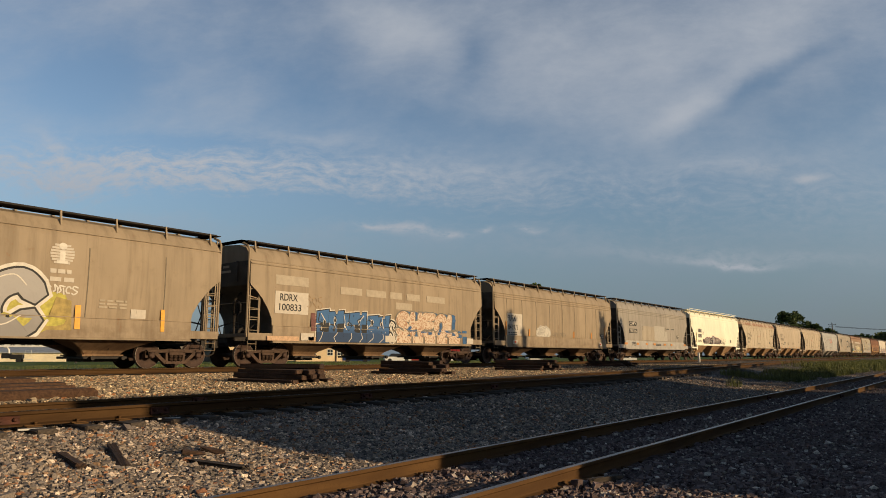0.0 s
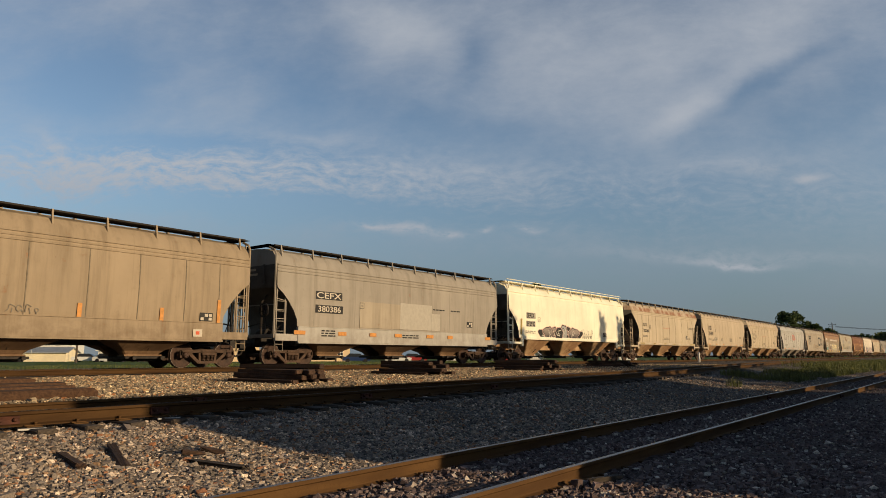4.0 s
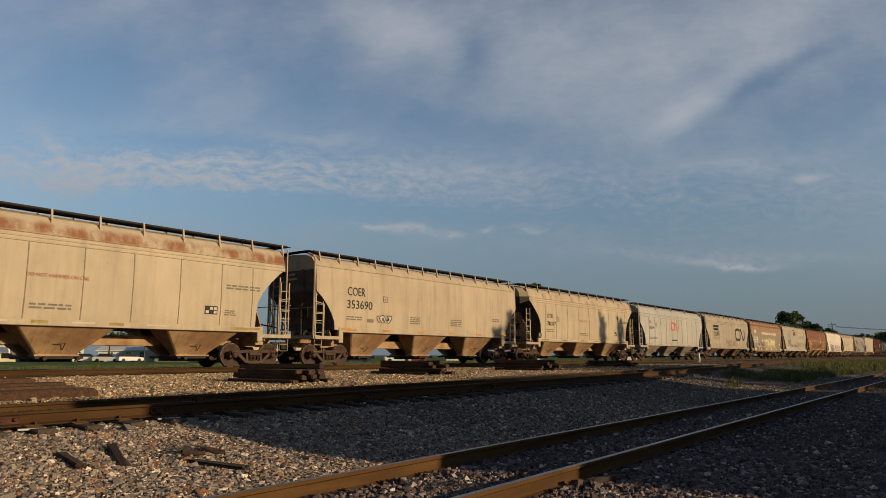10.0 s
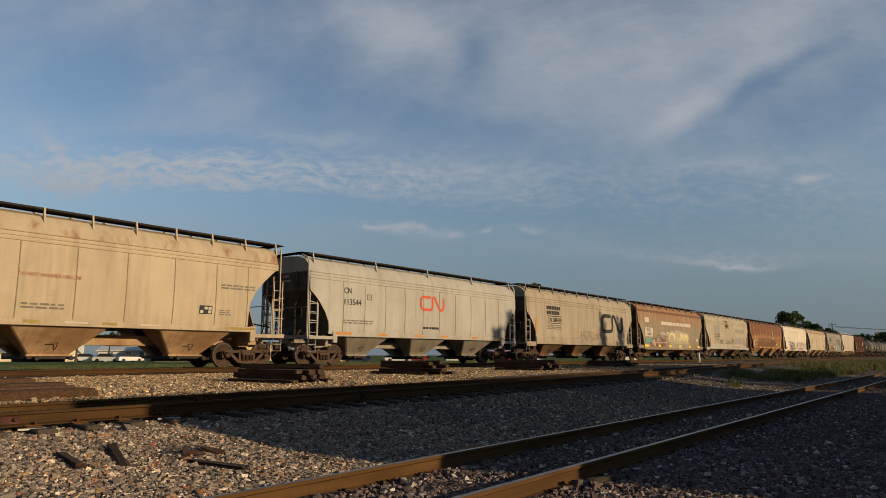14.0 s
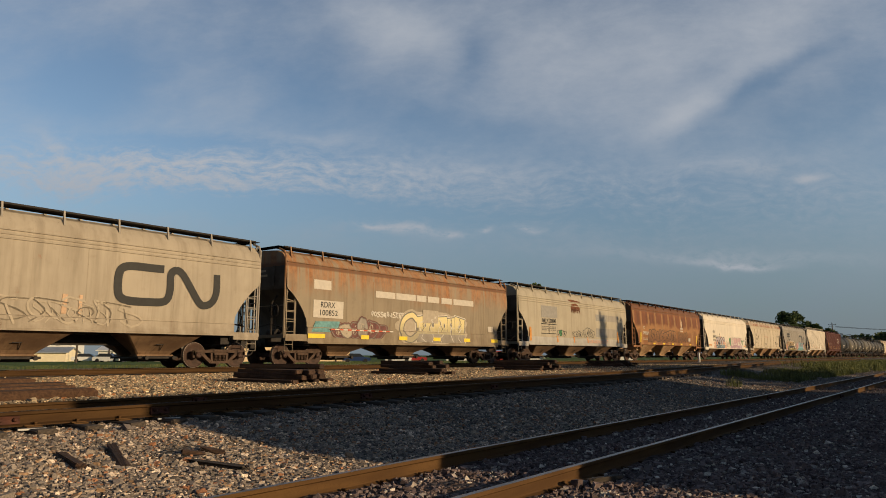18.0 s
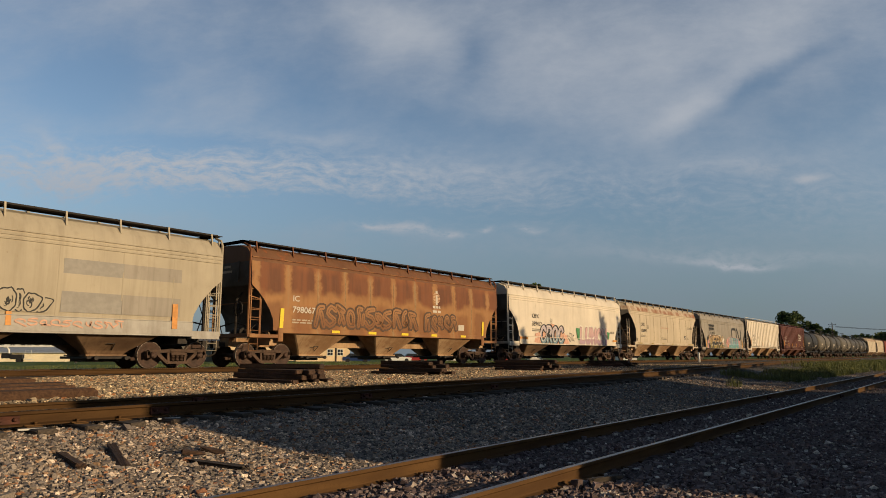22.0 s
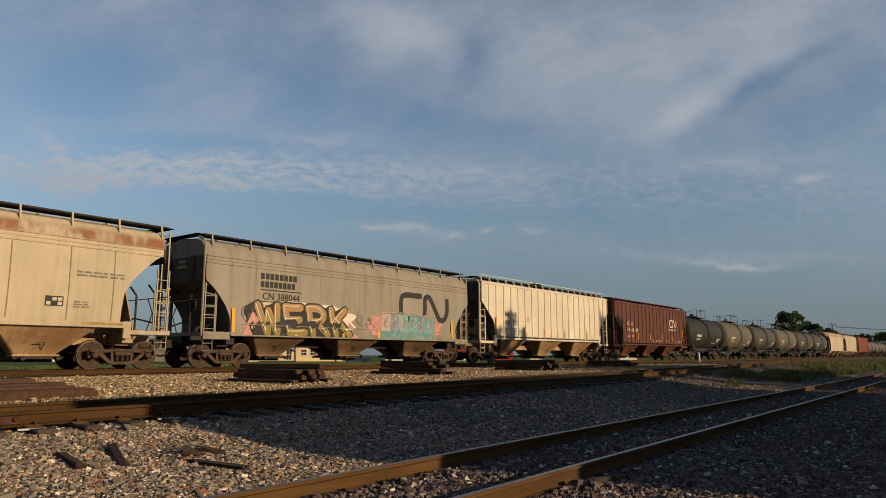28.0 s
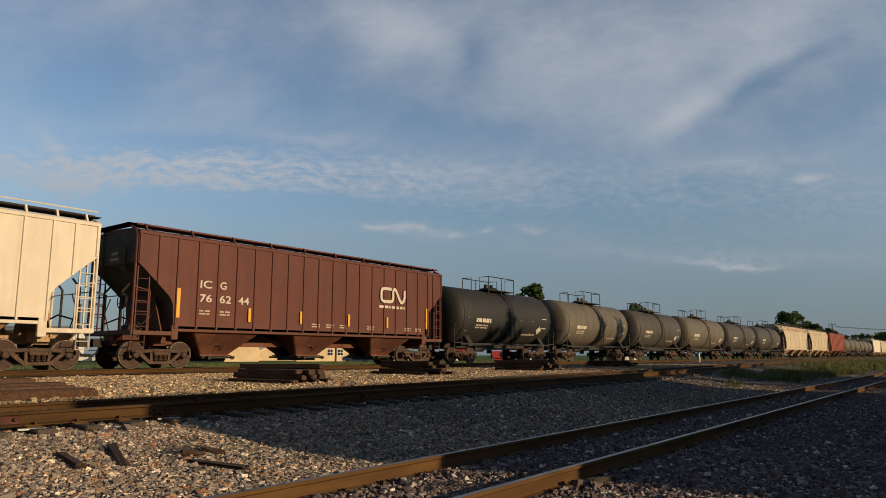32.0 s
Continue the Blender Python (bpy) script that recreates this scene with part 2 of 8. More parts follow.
def stone_mat(name="ballast_stone", dim=1.0, warm=(1, 1, 1)):
    m, N = material(name)
    geo = N.n("NewGeometry")
    r = geo.outputs["Random Per Island"]
    co = N.n("TexCoord").outputs["Object"]
    nd = N.t.nodes.new("ShaderNodeValToRGB")
    nd.color_ramp.interpolation = "CONSTANT"
    stops = ((0.0, (0.085, 0.077, 0.070)), (0.20, (0.21, 0.186, 0.160)), (0.42, (0.29, 0.256, 0.215)), (0.60, (0.145, 0.130, 0.120)),
             (0.74, (0.40, 0.34, 0.27)), (0.83, (0.28, 0.19, 0.115)), (0.89, (0.30, 0.150, 0.080)), (0.93, (0.62, 0.54, 0.44)))
    el = nd.color_ramp.elements
    while len(el) < len(stops):
        el.new(0.5)
    for e, (p, c) in zip(el, stops):
        e.position, e.color = p, (*(q * dim * w for q, w in zip(c, warm)), 1)
    N.put(nd.inputs[0], r)
    n2 = N.noise(co, 60, 4)
    c = N.mix(N.step(n2, 0.35, 0.75), nd.outputs[0], N.mix(0.45, nd.outputs[0], (0.05, 0.045, 0.04)))
    return finish(m, N, c, 0.85, n2, 0.5, 0.006, 0, 0.25)


def cinder_mat():
    """Dark reddish cinders with a pale stone here and there."""
    m, N = material("dark_cinder_stone")
    r = N.n("NewGeometry").outputs["Random Per Island"]
    co = N.n("TexCoord").outputs["Object"]
    n2 = N.noise(co, 60, 4)
    c = N.mix(N.step(r, 0.0, 0.8), (0.11, 0.080, 0.078), (0.25, 0.188, 0.178))
    c = N.mix(N.step(r, 0.86, 0.87), c, (0.42, 0.36, 0.32))
    c = N.mix(N.step(r, 0.94, 0.95), c, (0.72, 0.64, 0.55))
    c = N.mix(N.math("MULTIPLY", N.step(n2, 0.4, 0.75), 0.5), c, (0.06, 0.043, 0.040))
    return finish(m, N, c, 0.85, n2, 0.5, 0.006, 0, 0.25)


def rail_mat(name, dim):
    m, N = material(name)
    co = N.n("TexCoord").outputs["Object"]
    n1, n2 = N.noise(co, 2.0, 5, 0.6, (4, 0.4, 4)), N.noise(co, 45, 5)
    c = N.mix(N.step(n1, 0.3, 0.7), tuple(dim * q for q in (0.078, 0.040, 0.016)), tuple(dim * q for q in (0.128, 0.068, 0.025)))
    c = N.mix(N.math("MULTIPLY", N.step(n2, 0.5, 0.75), 0.4), c, tuple(dim * q for q in (0.06, 0.028, 0.010)))
    return finish(m, N, c, 0.85, n2, 0.25, 0.004, 0.0, 0.15)


def rail_top_mat():
    m, N = material("worn_rail_head")
    co = N.n("TexCoord").outputs["Object"]
    n1 = N.noise(co, 3.0, 5, 0.6, (8, 0.5, 1))
    c = N.mix(N.step(n1, 0.35, 0.7), (0.14, 0.115, 0.10), (0.34, 0.31, 0.29))
    return finish(m, N, c, N.math("ADD", 0.22, N.math("MULTIPLY", n1, 0.3)), n1, 0.08, 0.003, 0.85)


def timber_mat(name, lo, hi):
    m, N = material(name)
    co = N.n("TexCoord").outputs["Object"]
    r = N.n("ObjectInfo").outputs["Random"]
    g = N.noise(co, 3.0, 7, 0.65, (0.5, 9, 9))
    n2 = N.noise(co, 14, 5)
    c = N.mix(N.step(g, 0.3, 0.7), lo, hi)
    c = N.mix(N.math("MULTIPLY", r, 0.5), c, tuple(x * 0.45 for x in lo))
    c = N.mix(N.math("MULTIPLY", N.step(n2, 0.5, 0.7), 0.4), c, tuple(x * 0.4 for x in lo))
    return finish(m, N, c, 0.88, N.math("ADD", g, N.math("MULTIPLY", n2, 0.4)), 0.7, 0.02)


def leaf_mat(name, lo, hi):
    m, N = material(name)
    r = N.n("NewGeometry").outputs["Random Per Island"]
    co = N.n("TexCoord").outputs["Object"]
    c = N.mix(r, lo, hi)
    c = N.mix(N.step(N.noise(co, 0.6, 3), 0.4, 0.65), c, tuple(x * 0.7 for x in lo))
    return finish(m, N, c, 0.65, None, spec=0.25)


# dark paint that carries the shade of the cars' ends, with some grime
SHADED_END = plain("shaded_end_sheet_paint", (0.095, 0.082, 0.068), 0.75, 0, 0.35, 1.5)
STEEL_DARK = plain("dark_underframe_steel", (0.035, 0.028, 0.024), 0.75, 0.1, 0.4)
TRUCK = plain("rusty_cast_truck_steel", (0.085, 0.050, 0.033), 0.8, 0.1, 0.4, 4.0, 0.3)
WHEEL = plain("brown_wheel_steel", (0.062, 0.034, 0.024), 0.75, 0.1, 0.4, 5.0, 0.2)
TREAD = plain("polished_wheel_tread", (0.24, 0.20, 0.17), 0.5, 0.7, 0.15)
BLACK = plain("black_paint", (0.016, 0.016, 0.017), 0.6, 0, 0.3)
RBOARD = plain("dark_grating_steel", (0.030, 0.024, 0.020), 0.8, 0.2, 0.4)
WHITE_P = plain("faded_white_paint", (0.72, 0.69, 0.62), 0.7, 0, 0.10)
YELLOW = plain("yellow_reflective_tape", (0.75, 0.36, 0.02), 0.5, 0, 0.12)
YELLOW_B = plain("bright_yellow_reflective_tape", (0.85, 0.62, 0.04), 0.5, 0, 0.1)
ORANGE = plain("faded_orange_tape", (0.60, 0.26, 0.06), 0.6, 0, 0.2)
RED_P = plain("red_paint", (0.62, 0.10, 0.04), 0.6, 0, 0.1)
INK = plain("black_lettering_paint", (0.022, 0.021, 0.020), 0.65, 0, 0.2)
INK_SOFT = plain("faded_grey_lettering", (0.19, 0.17, 0.14), 0.7, 0, 0.2)
RAIL, RAIL_OLD, RAILTOP = rail_mat("rusty_rail_steel", 0.95), rail_mat("brown_old_rail_steel", 0.66), rail_top_mat()
TIE = timber_mat("weathered_tie_wood", (0.055, 0.042, 0.033), (0.14, 0.11, 0.085))
TIE_OLD = timber_mat("old_dark_tie_wood", (0.036, 0.021, 0.015), (0.125, 0.070, 0.044))
STONE, CINDER, PALE_STONE = stone_mat("ballast_stone", 1.44, (1.05, 0.98, 0.95)), cinder_mat(), stone_mat("pale_ballast_stone", 1.70, (1.10, 0.97, 0.76))


# ---------------------------------------------------------------- mesh helpers
class MB:
    """A small mesh builder: boxes, prisms, tubes, lathes and lofts, with a material index per face."""

    def __init__(self):
        self.v, self.f, self.mi, self.cur = [], [], [], 0

    def add(self, vs, fs):
        k = len(self.v)
        self.v += [tuple(p) for p in vs]
        for q in fs:
            self.f.append(tuple(i + k for i in q))
            self.mi.append(self.cur)

    def box(self, x0, x1, y0, y1, z0, z1, c=0.0):
        if c <= 0:
            vs = [(x, y, z) for z in (z0, z1) for y in (y0, y1) for x in (x0, x1)]
            self.add(vs, [(0, 2, 3, 1), (4, 5, 7, 6), (0, 1, 5, 4), (2, 6, 7, 3), (0, 4, 6, 2), (1, 3, 7, 5)])
        else:   # chamfered along every edge of its length
            rows = []
            for y, s in ((y0, c), (y0 + c, 0), (y1 - c, 0), (y1, c)):
                xa, xb, za, zb = x0 + s, x1 - s, z0 + s, z1 - s
                rows.append([(xa + c, y, za), (xb - c, y, za), (xb, y, za + c), (xb, y, zb - c),
                             (xb - c, y, zb), (xa + c, y, zb), (xa, y, zb - c), (xa, y, za + c)])
            self.loft(rows, True, True)

    def loft(self, rows, closed=True, caps=False):
        n = len(rows[0])
        vs = [p for r in rows for p in r]
        fs = []
        for i in range(len(rows) - 1):
            for j in range(n if closed else n - 1):
                k = (j + 1) % n
                fs.append((i * n + j, i * n + k, (i + 1) * n + k, (i + 1) * n + j))
        if caps:
            fs.append(tuple(range(n - 1, -1, -1)))
            fs.append(tuple(range((len(rows) - 1) * n, len(rows) * n)))
        self.add(vs, fs)

    def prism(self, pts, lo, hi, axis="x"):
        """pts: outline in the other two axes."""
        def place(p, d):
            return (d, p[0], p[1]) if axis == "x" else (p[0], d, p[1]) if axis == "y" else (p[0], p[1], d)
        self.loft([[place(p, lo) for p in pts], [place(p, hi) for p in pts]], True, True)

    def tube(self, path, r, n=6, caps=True):
        rows = []
        P = [Vector(p) for p in path]
        for i, p in enumerate(P):
            d = (P[min(i + 1, len(P) - 1)] - P[max(i - 1, 0)]).normalized()
            up = Vector((0, 0, 1)) if abs(d.z) < 0.9 else Vector((1, 0, 0))
            s = d.cross(up).normalized()
            t = s.cross(d)
            rows.append([p + s * (r * math.cos(2 * math.pi * j / n)) + t * (r * math.sin(2 * math.pi * j / n)) for j in range(n)])
        self.loft(rows, True, caps)

    def lathe(self, prof, n=24, axis="x", centre=(0, 0, 0), caps=True):
        """prof: (along, radius)."""
        cx, cy, cz = centre
        rows = []
        for d, r in prof:
            ring = []
            for j in range(n):
                a = 2 * math.pi * j / n
                u, w = r * math.cos(a), r * math.sin(a)
                ring.append((cx + d, cy + u, cz + w) if axis == "x" else (cx + u, cy + d, cz + w) if axis == "y" else (cx + u, cy + w, cz + d))
            rows.append(ring)
        self.loft(rows, True, caps)

    def mesh(self, name, mats, smooth=None):
        me = bpy.data.meshes.new(name)
        me.from_pydata(self.v, [], self.f)
        for m in mats if isinstance(mats, (list, tuple)) else [mats]:
            me.materials.append(m)
        me.polygons.foreach_set("material_index", self.mi)
        bm = bmesh.new()
        bm.from_mesh(me)
        bmesh.ops.recalc_face_normals(bm, faces=bm.faces)
        bm.to_mesh(me)
        bm.free()
        if smooth is not None:
            me.polygons.foreach_set("use_smooth", [True] * len(me.polygons))
            me.set_sharp_from_angle(angle=radians(smooth))
        me.update()
        return me


CACHE = {}


def part(name, me, parent, m=None, mat=None, label=""):
    """Links a mesh as one part under a thing or part."""
    ob = new(name, me)
    ob.parent = parent
    if m is not None:
        ob.matrix_basis = m
    if mat is not None:
        ob.material_slots[0].link = "OBJECT"
        ob.material_slots[0].material = mat
    if label:
        ob["label"] = label
    return ob


def thing(name, label, category, at=None, group="", kind=""):
    ob = new(name)
    ob.empty_display_size = 0.3
    if at is not None:
        ob.matrix_basis = at
    return tagged(ob, label, category, group, kind)


def solid(name, me, label, category, at=None, group="", kind=""):
    ob = new(name, me)
    if at is not None:
        ob.matrix_basis = at
    return tagged(ob, label, category, group, kind)

# ---------------------------------------------------------------- ground
TRACK_X = -23.5      # middle of the train's track
A_X = (-4.77, -3.27)  # the near track's rails
A_Z, B_Z = -0.624, -0.22


def b_rail_x(y):
    """Middle of the second track, which bends away towards the train's."""
    s = min(max((y - 6) / 55.0, 0), 1.4)
    return -9.95 - 3.2 * s * s * (3 - 1.2 * s) / 1.8 - 0.012 * max(y - 6, 0)


def b_rail_z(y):
    return B_Z + 0.10 * min(max((y - 6) / 60.0, 0), 1)


def ground_z(x, y):
    """Height of the ballast and the field."""
    bx = b_rail_x(y)
    bz = b_rail_z(y)
    pts = ((-400, -0.75), (-60, -0.62), (-28.5, -0.55), (-26.2, -0.22), (-21, -0.20), (bx - 1.1, bz - 0.02), (bx - 0.7, bz - 0.12), (bx + 0.75, bz - 0.225),
           (bx + 1.4, bz - 0.27), (bx + 3.2, bz - 0.50), (-5.4, A_Z - 0.16), (-4.75, A_Z - 0.15), (-3.25, A_Z - 0.15), (-2.2, A_Z - 0.17), (-0.6, A_Z - 0.22), (40, A_Z - 0.25), (400, -0.9))
    for (xa, za), (xb, zb) in zip(pts, pts[1:]):
        if x <= xb or xb == 400:
            k = (x - xa) / (xb - xa)
            return za + (zb - za) * min(max(k, 0), 1)
    return -0.9


def ground_sheet():
    xs = [-3000, -1500, -700, -400, -200, -120, -80, -60, -45, -36, -30, -28.5]
    xs += [x * 0.5 for x in range(-56, -22)] + [x * 0.2 for x in range(-55, 6)] + [1.5, 2.5, 4, 7, 12, 20, 40, 80, 160, 400, 1000, 3000]
    ys = [-3000, -1000, -300, -100, -50, -25, -12, -6] + [y * 0.3 for y in range(-15, 100)] + [30 + 1.5 * k for k in range(40)] + [95, 105, 120, 140, 170, 210, 260, 330, 450, 700, 1200, 3000]
    v = []
    for y in ys:
        for x in xs:
            z = ground_z(x, y)
            if -22 < x < 4 and -5 < y < 90:
                z += 0.035 * (noise.noise((x * 0.9, y * 0.9, 1)) + 0.5 * noise.noise((x * 2.7, y * 2.7, 4))) * (0.4 if x < b_rail_x(y) else 1)
            v.append((x, y, z))
    n = len(xs)
    fcs = [(j * n + i, j * n + i + 1, (j + 1) * n + i + 1, (j + 1) * n + i) for j in range(len(ys) - 1) for i in range(n - 1)]
    me = bpy.data.meshes.new("ground")
    me.from_pydata(v, [], fcs)
    m, N = material("ballast_and_grass_ground")
    co = N.n("TexCoord").outputs["Object"]
    sep = N.n("SeparateXYZ", Vector=co)
    big = N.noise(co, 0.5, 4)
    vor = N.t.nodes.new("ShaderNodeTexVoronoi")
    N.put(vor.inputs["Vector"], co)
    vor.inputs["Scale"].default_value = 17
    cell = N.n("SeparateColor", Color=vor.outputs["Color"])
    g = N.mix(cell.outputs[0], (0.08, 0.071, 0.067), (0.27, 0.240, 0.213))
    g = N.mix(N.step(cell.outputs[1], 0.78, 0.9), g, (0.17, 0.11, 0.065))
    g = N.mix(N.math("MULTIPLY", N.step(vor.outputs["Distance"], 0.3, 0.7), 0.8), g, (0.022, 0.02, 0.018))
    darker = N.step(N.math("ADD", sep.outputs[0], N.math("MULTIPLY", big, 1.6)), -5.2, -3.6)     # cinders beside the near track
    g = N.mix(N.math("MULTIPLY", darker, 0.70), g, (0.075, 0.053, 0.050))
    fresh = N.noise(co, 0.12, 5)
    gr = N.mix(N.step(fresh, 0.35, 0.65), (0.075, 0.12, 0.03), (0.12, 0.17, 0.045))
    gr = N.mix(N.math("MULTIPLY", N.noise(co, 6, 4), 0.6), gr, (0.05, 0.085, 0.02))
    field = N.step(N.math("ADD", sep.outputs[0], N.math("MULTIPLY", big, 1.2)), -27.6, -28.6)
    right = N.step(sep.outputs[0], 14, 18)
    c = N.mix(N.math("MAXIMUM", field, right), g, gr)
    h = N.math("SUBTRACT", 1.0, vor.outputs["Distance"])
    finish(m, N, c, 0.92, h, 1.0, 0.035, 0, 0.15)
    me.materials.append(m)
    me.polygons.foreach_set("use_smooth", [True] * len(me.polygons))
    solid("ground", me, "grey ballast yard with grass field beyond the train", "ground", kind="structure")


ground_sheet()


def stones(name, label, boxes, size, seed, mat):
    """Loose ballast: many small angular stones in one mesh. boxes: x0, x1, y0, y1, stones per square metre."""
    rng = np.random.default_rng(seed)
    ico = np.array([(-1, -1, -1), (1, -1, -1), (1, 1, -1), (-1, 1, -1), (-1, -1, 1), (1, -1, 1), (1, 1, 1), (-1, 1, 1)]) * 0.72
    tri = np.array([(0, 2, 1), (0, 3, 2), (4, 5, 6), (4, 6, 7), (0, 1, 5), (0, 5, 4), (1, 2, 6), (1, 6, 5), (2, 3, 7), (2, 7, 6), (3, 0, 4), (3, 4, 7)])
    P = []
    for x0, x1, y0, y1, d in boxes:
        n = int((x1 - x0) * (y1 - y0) * d)
        P.append(np.c_[rng.uniform(x0, x1, n), rng.uniform(y0, y1, n)])
    P = np.concatenate(P)
    keep = np.ones(len(P), bool)
    for rx in A_X:
        keep &= np.abs(P[:, 0] - rx) > 0.11
    bx = np.array([b_rail_x(y) for y in P[:, 1]])
    for o in (-0.75, 0.75):
        keep &= np.abs(P[:, 0] - bx - o) > 0.12
    keep &= np.abs(P[:, 0] - TRACK_X - 0.75) > 0.12
    P = P[keep]
    n = len(P)
    zz = np.array([ground_z(x, y) for x, y in P])
    s = size * rng.lognormal(0, 0.33, n)
    V = ico[None] * rng.uniform(0.45, 1.25, (n, 8, 3))
    V = V * s[:, None, None] * rng.uniform(0.6, 1.35, (n, 1, 3))
    a = rng.uniform(0, 6.28, (n, 2))
    ca, sa, cb, sb = np.cos(a[:, 0]), np.sin(a[:, 0]), np.cos(a[:, 1]), np.sin(a[:, 1])
    X, Y, Z = V[..., 0], V[..., 1], V[..., 2]
    Y, Z = Y * cb[:, None] - Z * sb[:, None], Y * sb[:, None] + Z * cb[:, None]
    X, Y = X * ca[:, None] - Y * sa[:, None], X * sa[:, None] + Y * ca[:, None]
    V = np.stack([X + P[:, None, 0], Y + P[:, None, 1], Z * 0.8 + (zz + s * rng.uniform(0.0, 0.45, n))[:, None]], -1).reshape(-1, 3)
    F = (tri[None] + 8 * np.arange(n)[:, None, None]).reshape(-1, 3)
    me = bpy.data.meshes.new(name)
    me.vertices.add(len(V))
    me.vertices.foreach_set("co", V.ravel())
    me.loops.add(len(F) * 3)
    me.loops.foreach_set("vertex_index", F.ravel())
    me.polygons.add(len(F))
    me.polygons.foreach_set("loop_start", np.arange(0, len(F) * 3, 3))
    me.update()
    me.validate()
    me.polygons.foreach_set("use_smooth", np.zeros(len(me.polygons), bool))
    me.materials.append(mat)
    solid(name, me, label, "gravel", kind="stuff")


# ---------------------------------------------------------------- tracks
RAIL_PROFILE = ((-0.07, -0.172), (0.07, -0.172), (0.07, -0.160), (0.016, -0.140), (0.009, -0.128), (0.009, -0.048), (0.020, -0.040), (0.036, -0.034),
                (0.036, -0.010), (0.030, -0.002), (0.018, 0.0), (-0.018, 0.0), (-0.030, -0.002), (-0.036, -0.010), (-0.036, -0.034), (-0.020, -0.040),
                (-0.009, -0.048), (-0.009, -0.128), (-0.016, -0.140), (-0.07, -0.160))


def rail_mesh(name, pts, steel, head):
    """pts: x, y, z of the head's top, along the rail."""
    b = MB()
    rows = [[(x + px, y, z + pz) for px, pz in RAIL_PROFILE] for x, y, z in pts]
    b.loft(rows, True, True)
    me = b.mesh(name, [steel, head])
    n = len(RAIL_PROFILE)
    idx = [1 if (k % n) in (9, 10, 11) and k < n * (len(rows) - 1) else 0 for k in range(len(me.polygons))]
    me.polygons.foreach_set("material_index", idx)
    return me


def tie_mesh(seed, length=2.6):
    key = ("tie", seed, length)
    if key not in CACHE:
        rng = random.Random(seed)
        b = MB()
        b.box(-length / 2, length / 2, -0.115, 0.115, -0.18, 0, 0.014)
        b.v = [(x + rng.uniform(-.012, .012), y + rng.uniform(-.008, .008), z + rng.uniform(-.008, .008)) for x, y, z in b.v]
        CACHE[key] = b.mesh("tie", TIE)
    return CACHE[key]


def joint_bar_mesh():
    if "joint" not in CACHE:
        b = MB()
        for s in (-1, 1):
            b.prism([(s * 0.012, -0.150), (s * 0.050, -0.140), (s * 0.030, -0.09), (s * 0.040, -0.05), (s * 0.012, -0.045)], -0.14, 0.14, "y")
            for y in (-0.08, 0.08):
                b.lathe([(0.03 * s, 0.026), (0.066 * s, 0.026), (0.080 * s, 0.014)], 6, "x", (0, y, -0.088))
        CACHE["joint"] = b.mesh("joint_bar", plain("red_brown_joint_bar", (0.085, 0.030, 0.018), 0.8, 0.1, 0.4))
    return CACHE["joint"]


def spike_mesh():
    if "spike" not in CACHE:
        b = MB()
        b.box(-0.02, 0.02, -0.012, 0.012, -0.05, 0.02)
        b.box(-0.03, 0.03, -0.018, 0.018, 0.015, 0.035, 0.004)
        CACHE["spike"] = b.mesh("spike", RAIL)
    return CACHE["spike"]


def plate_mesh():
    if "plate" not in CACHE:
        b = MB()
        b.box(-0.17, 0.17, -0.09, 0.09, 0.0, 0.016, 0.004)
        b.box(-0.10, -0.075, -0.09, 0.09, 0.016, 0.028)
        b.box(0.075, 0.10, -0.09, 0.09, 0.016, 0.028)
        CACHE["plate"] = b.mesh("tie_plate", RAIL)
    return CACHE["plate"]


def track(name, label, mid_x, top_z, y0, y1, step, ties, near, sink=0.0, joints=(), steel=None, head=None):
    """Rails on ties with plates and spikes. mid_x, top_z: functions of y."""
    t = thing(name, label, "railway track", kind="structure")
    ys = [y0]
    while ys[-1] < y1:
        ys.append(min(y1, ys[-1] + step))
    for s in (-0.75, 0.75):
        part("rail", rail_mesh("rail", [(mid_x(y) + s, y, top_z(y)) for y in ys], steel or RAIL_OLD, head or RAILTOP), t)
    rng = random.Random(7)
    y = ties[0]
    k = 0
    while y < ties[1]:
        z = top_z(y) - 0.172
        part("tie", tie_mesh(k % 6), t, pose(mid_x(y) + rng.uniform(-.06, .06), y, z - 0.012 - sink, 0, 0, rng.uniform(-1.5, 1.5)))
        if near[0] < y < near[1]:
            for s in (-0.75, 0.75):
                part("tie_plate", plate_mesh(), t, pose(mid_x(y) + s, y, z - 0.014))
                for d in (-0.088, 0.088):
                    part("spike", spike_mesh(), t, pose(mid_x(y) + s + d, y + rng.uniform(-.05, .05), z + 0.012))
        y += 0.53 + rng.uniform(-.04, .04)
        k += 1
    for s, y in joints:
        part("joint_bar", joint_bar_mesh(), t, pose(mid_x(y) + s, y, top_z(y)))
    return t


track("track_near", "rusty rails of the nearest track in dark cinders", lambda y: -4.02, lambda y: A_Z, -30, 420, 15, (2.0, 24), (3.5, 14), 0.005, ((-0.75, 21.0), (0.75, 23.0)), RAIL)
track("track_middle", "rust-brown rails of the second track half buried in gravel", b_rail_x, b_rail_z, -40, 130, 2.5, (0, 34), (1.5, 14), 0.0,
      ((0.75, 3.44), (0.75, 5.38), (0.75, 9.6), (0.75, 14.2), (-0.75, 7.0)), None, RAIL_OLD)
track("track_train", "rails under the passing freight train", lambda y: TRACK_X, lambda y: 0.0, -60, 620, 20, (2, 46), (9, 9), 0.03)

# ---------------------------------------------------------------- train: trucks
WHEEL_R = 0.457


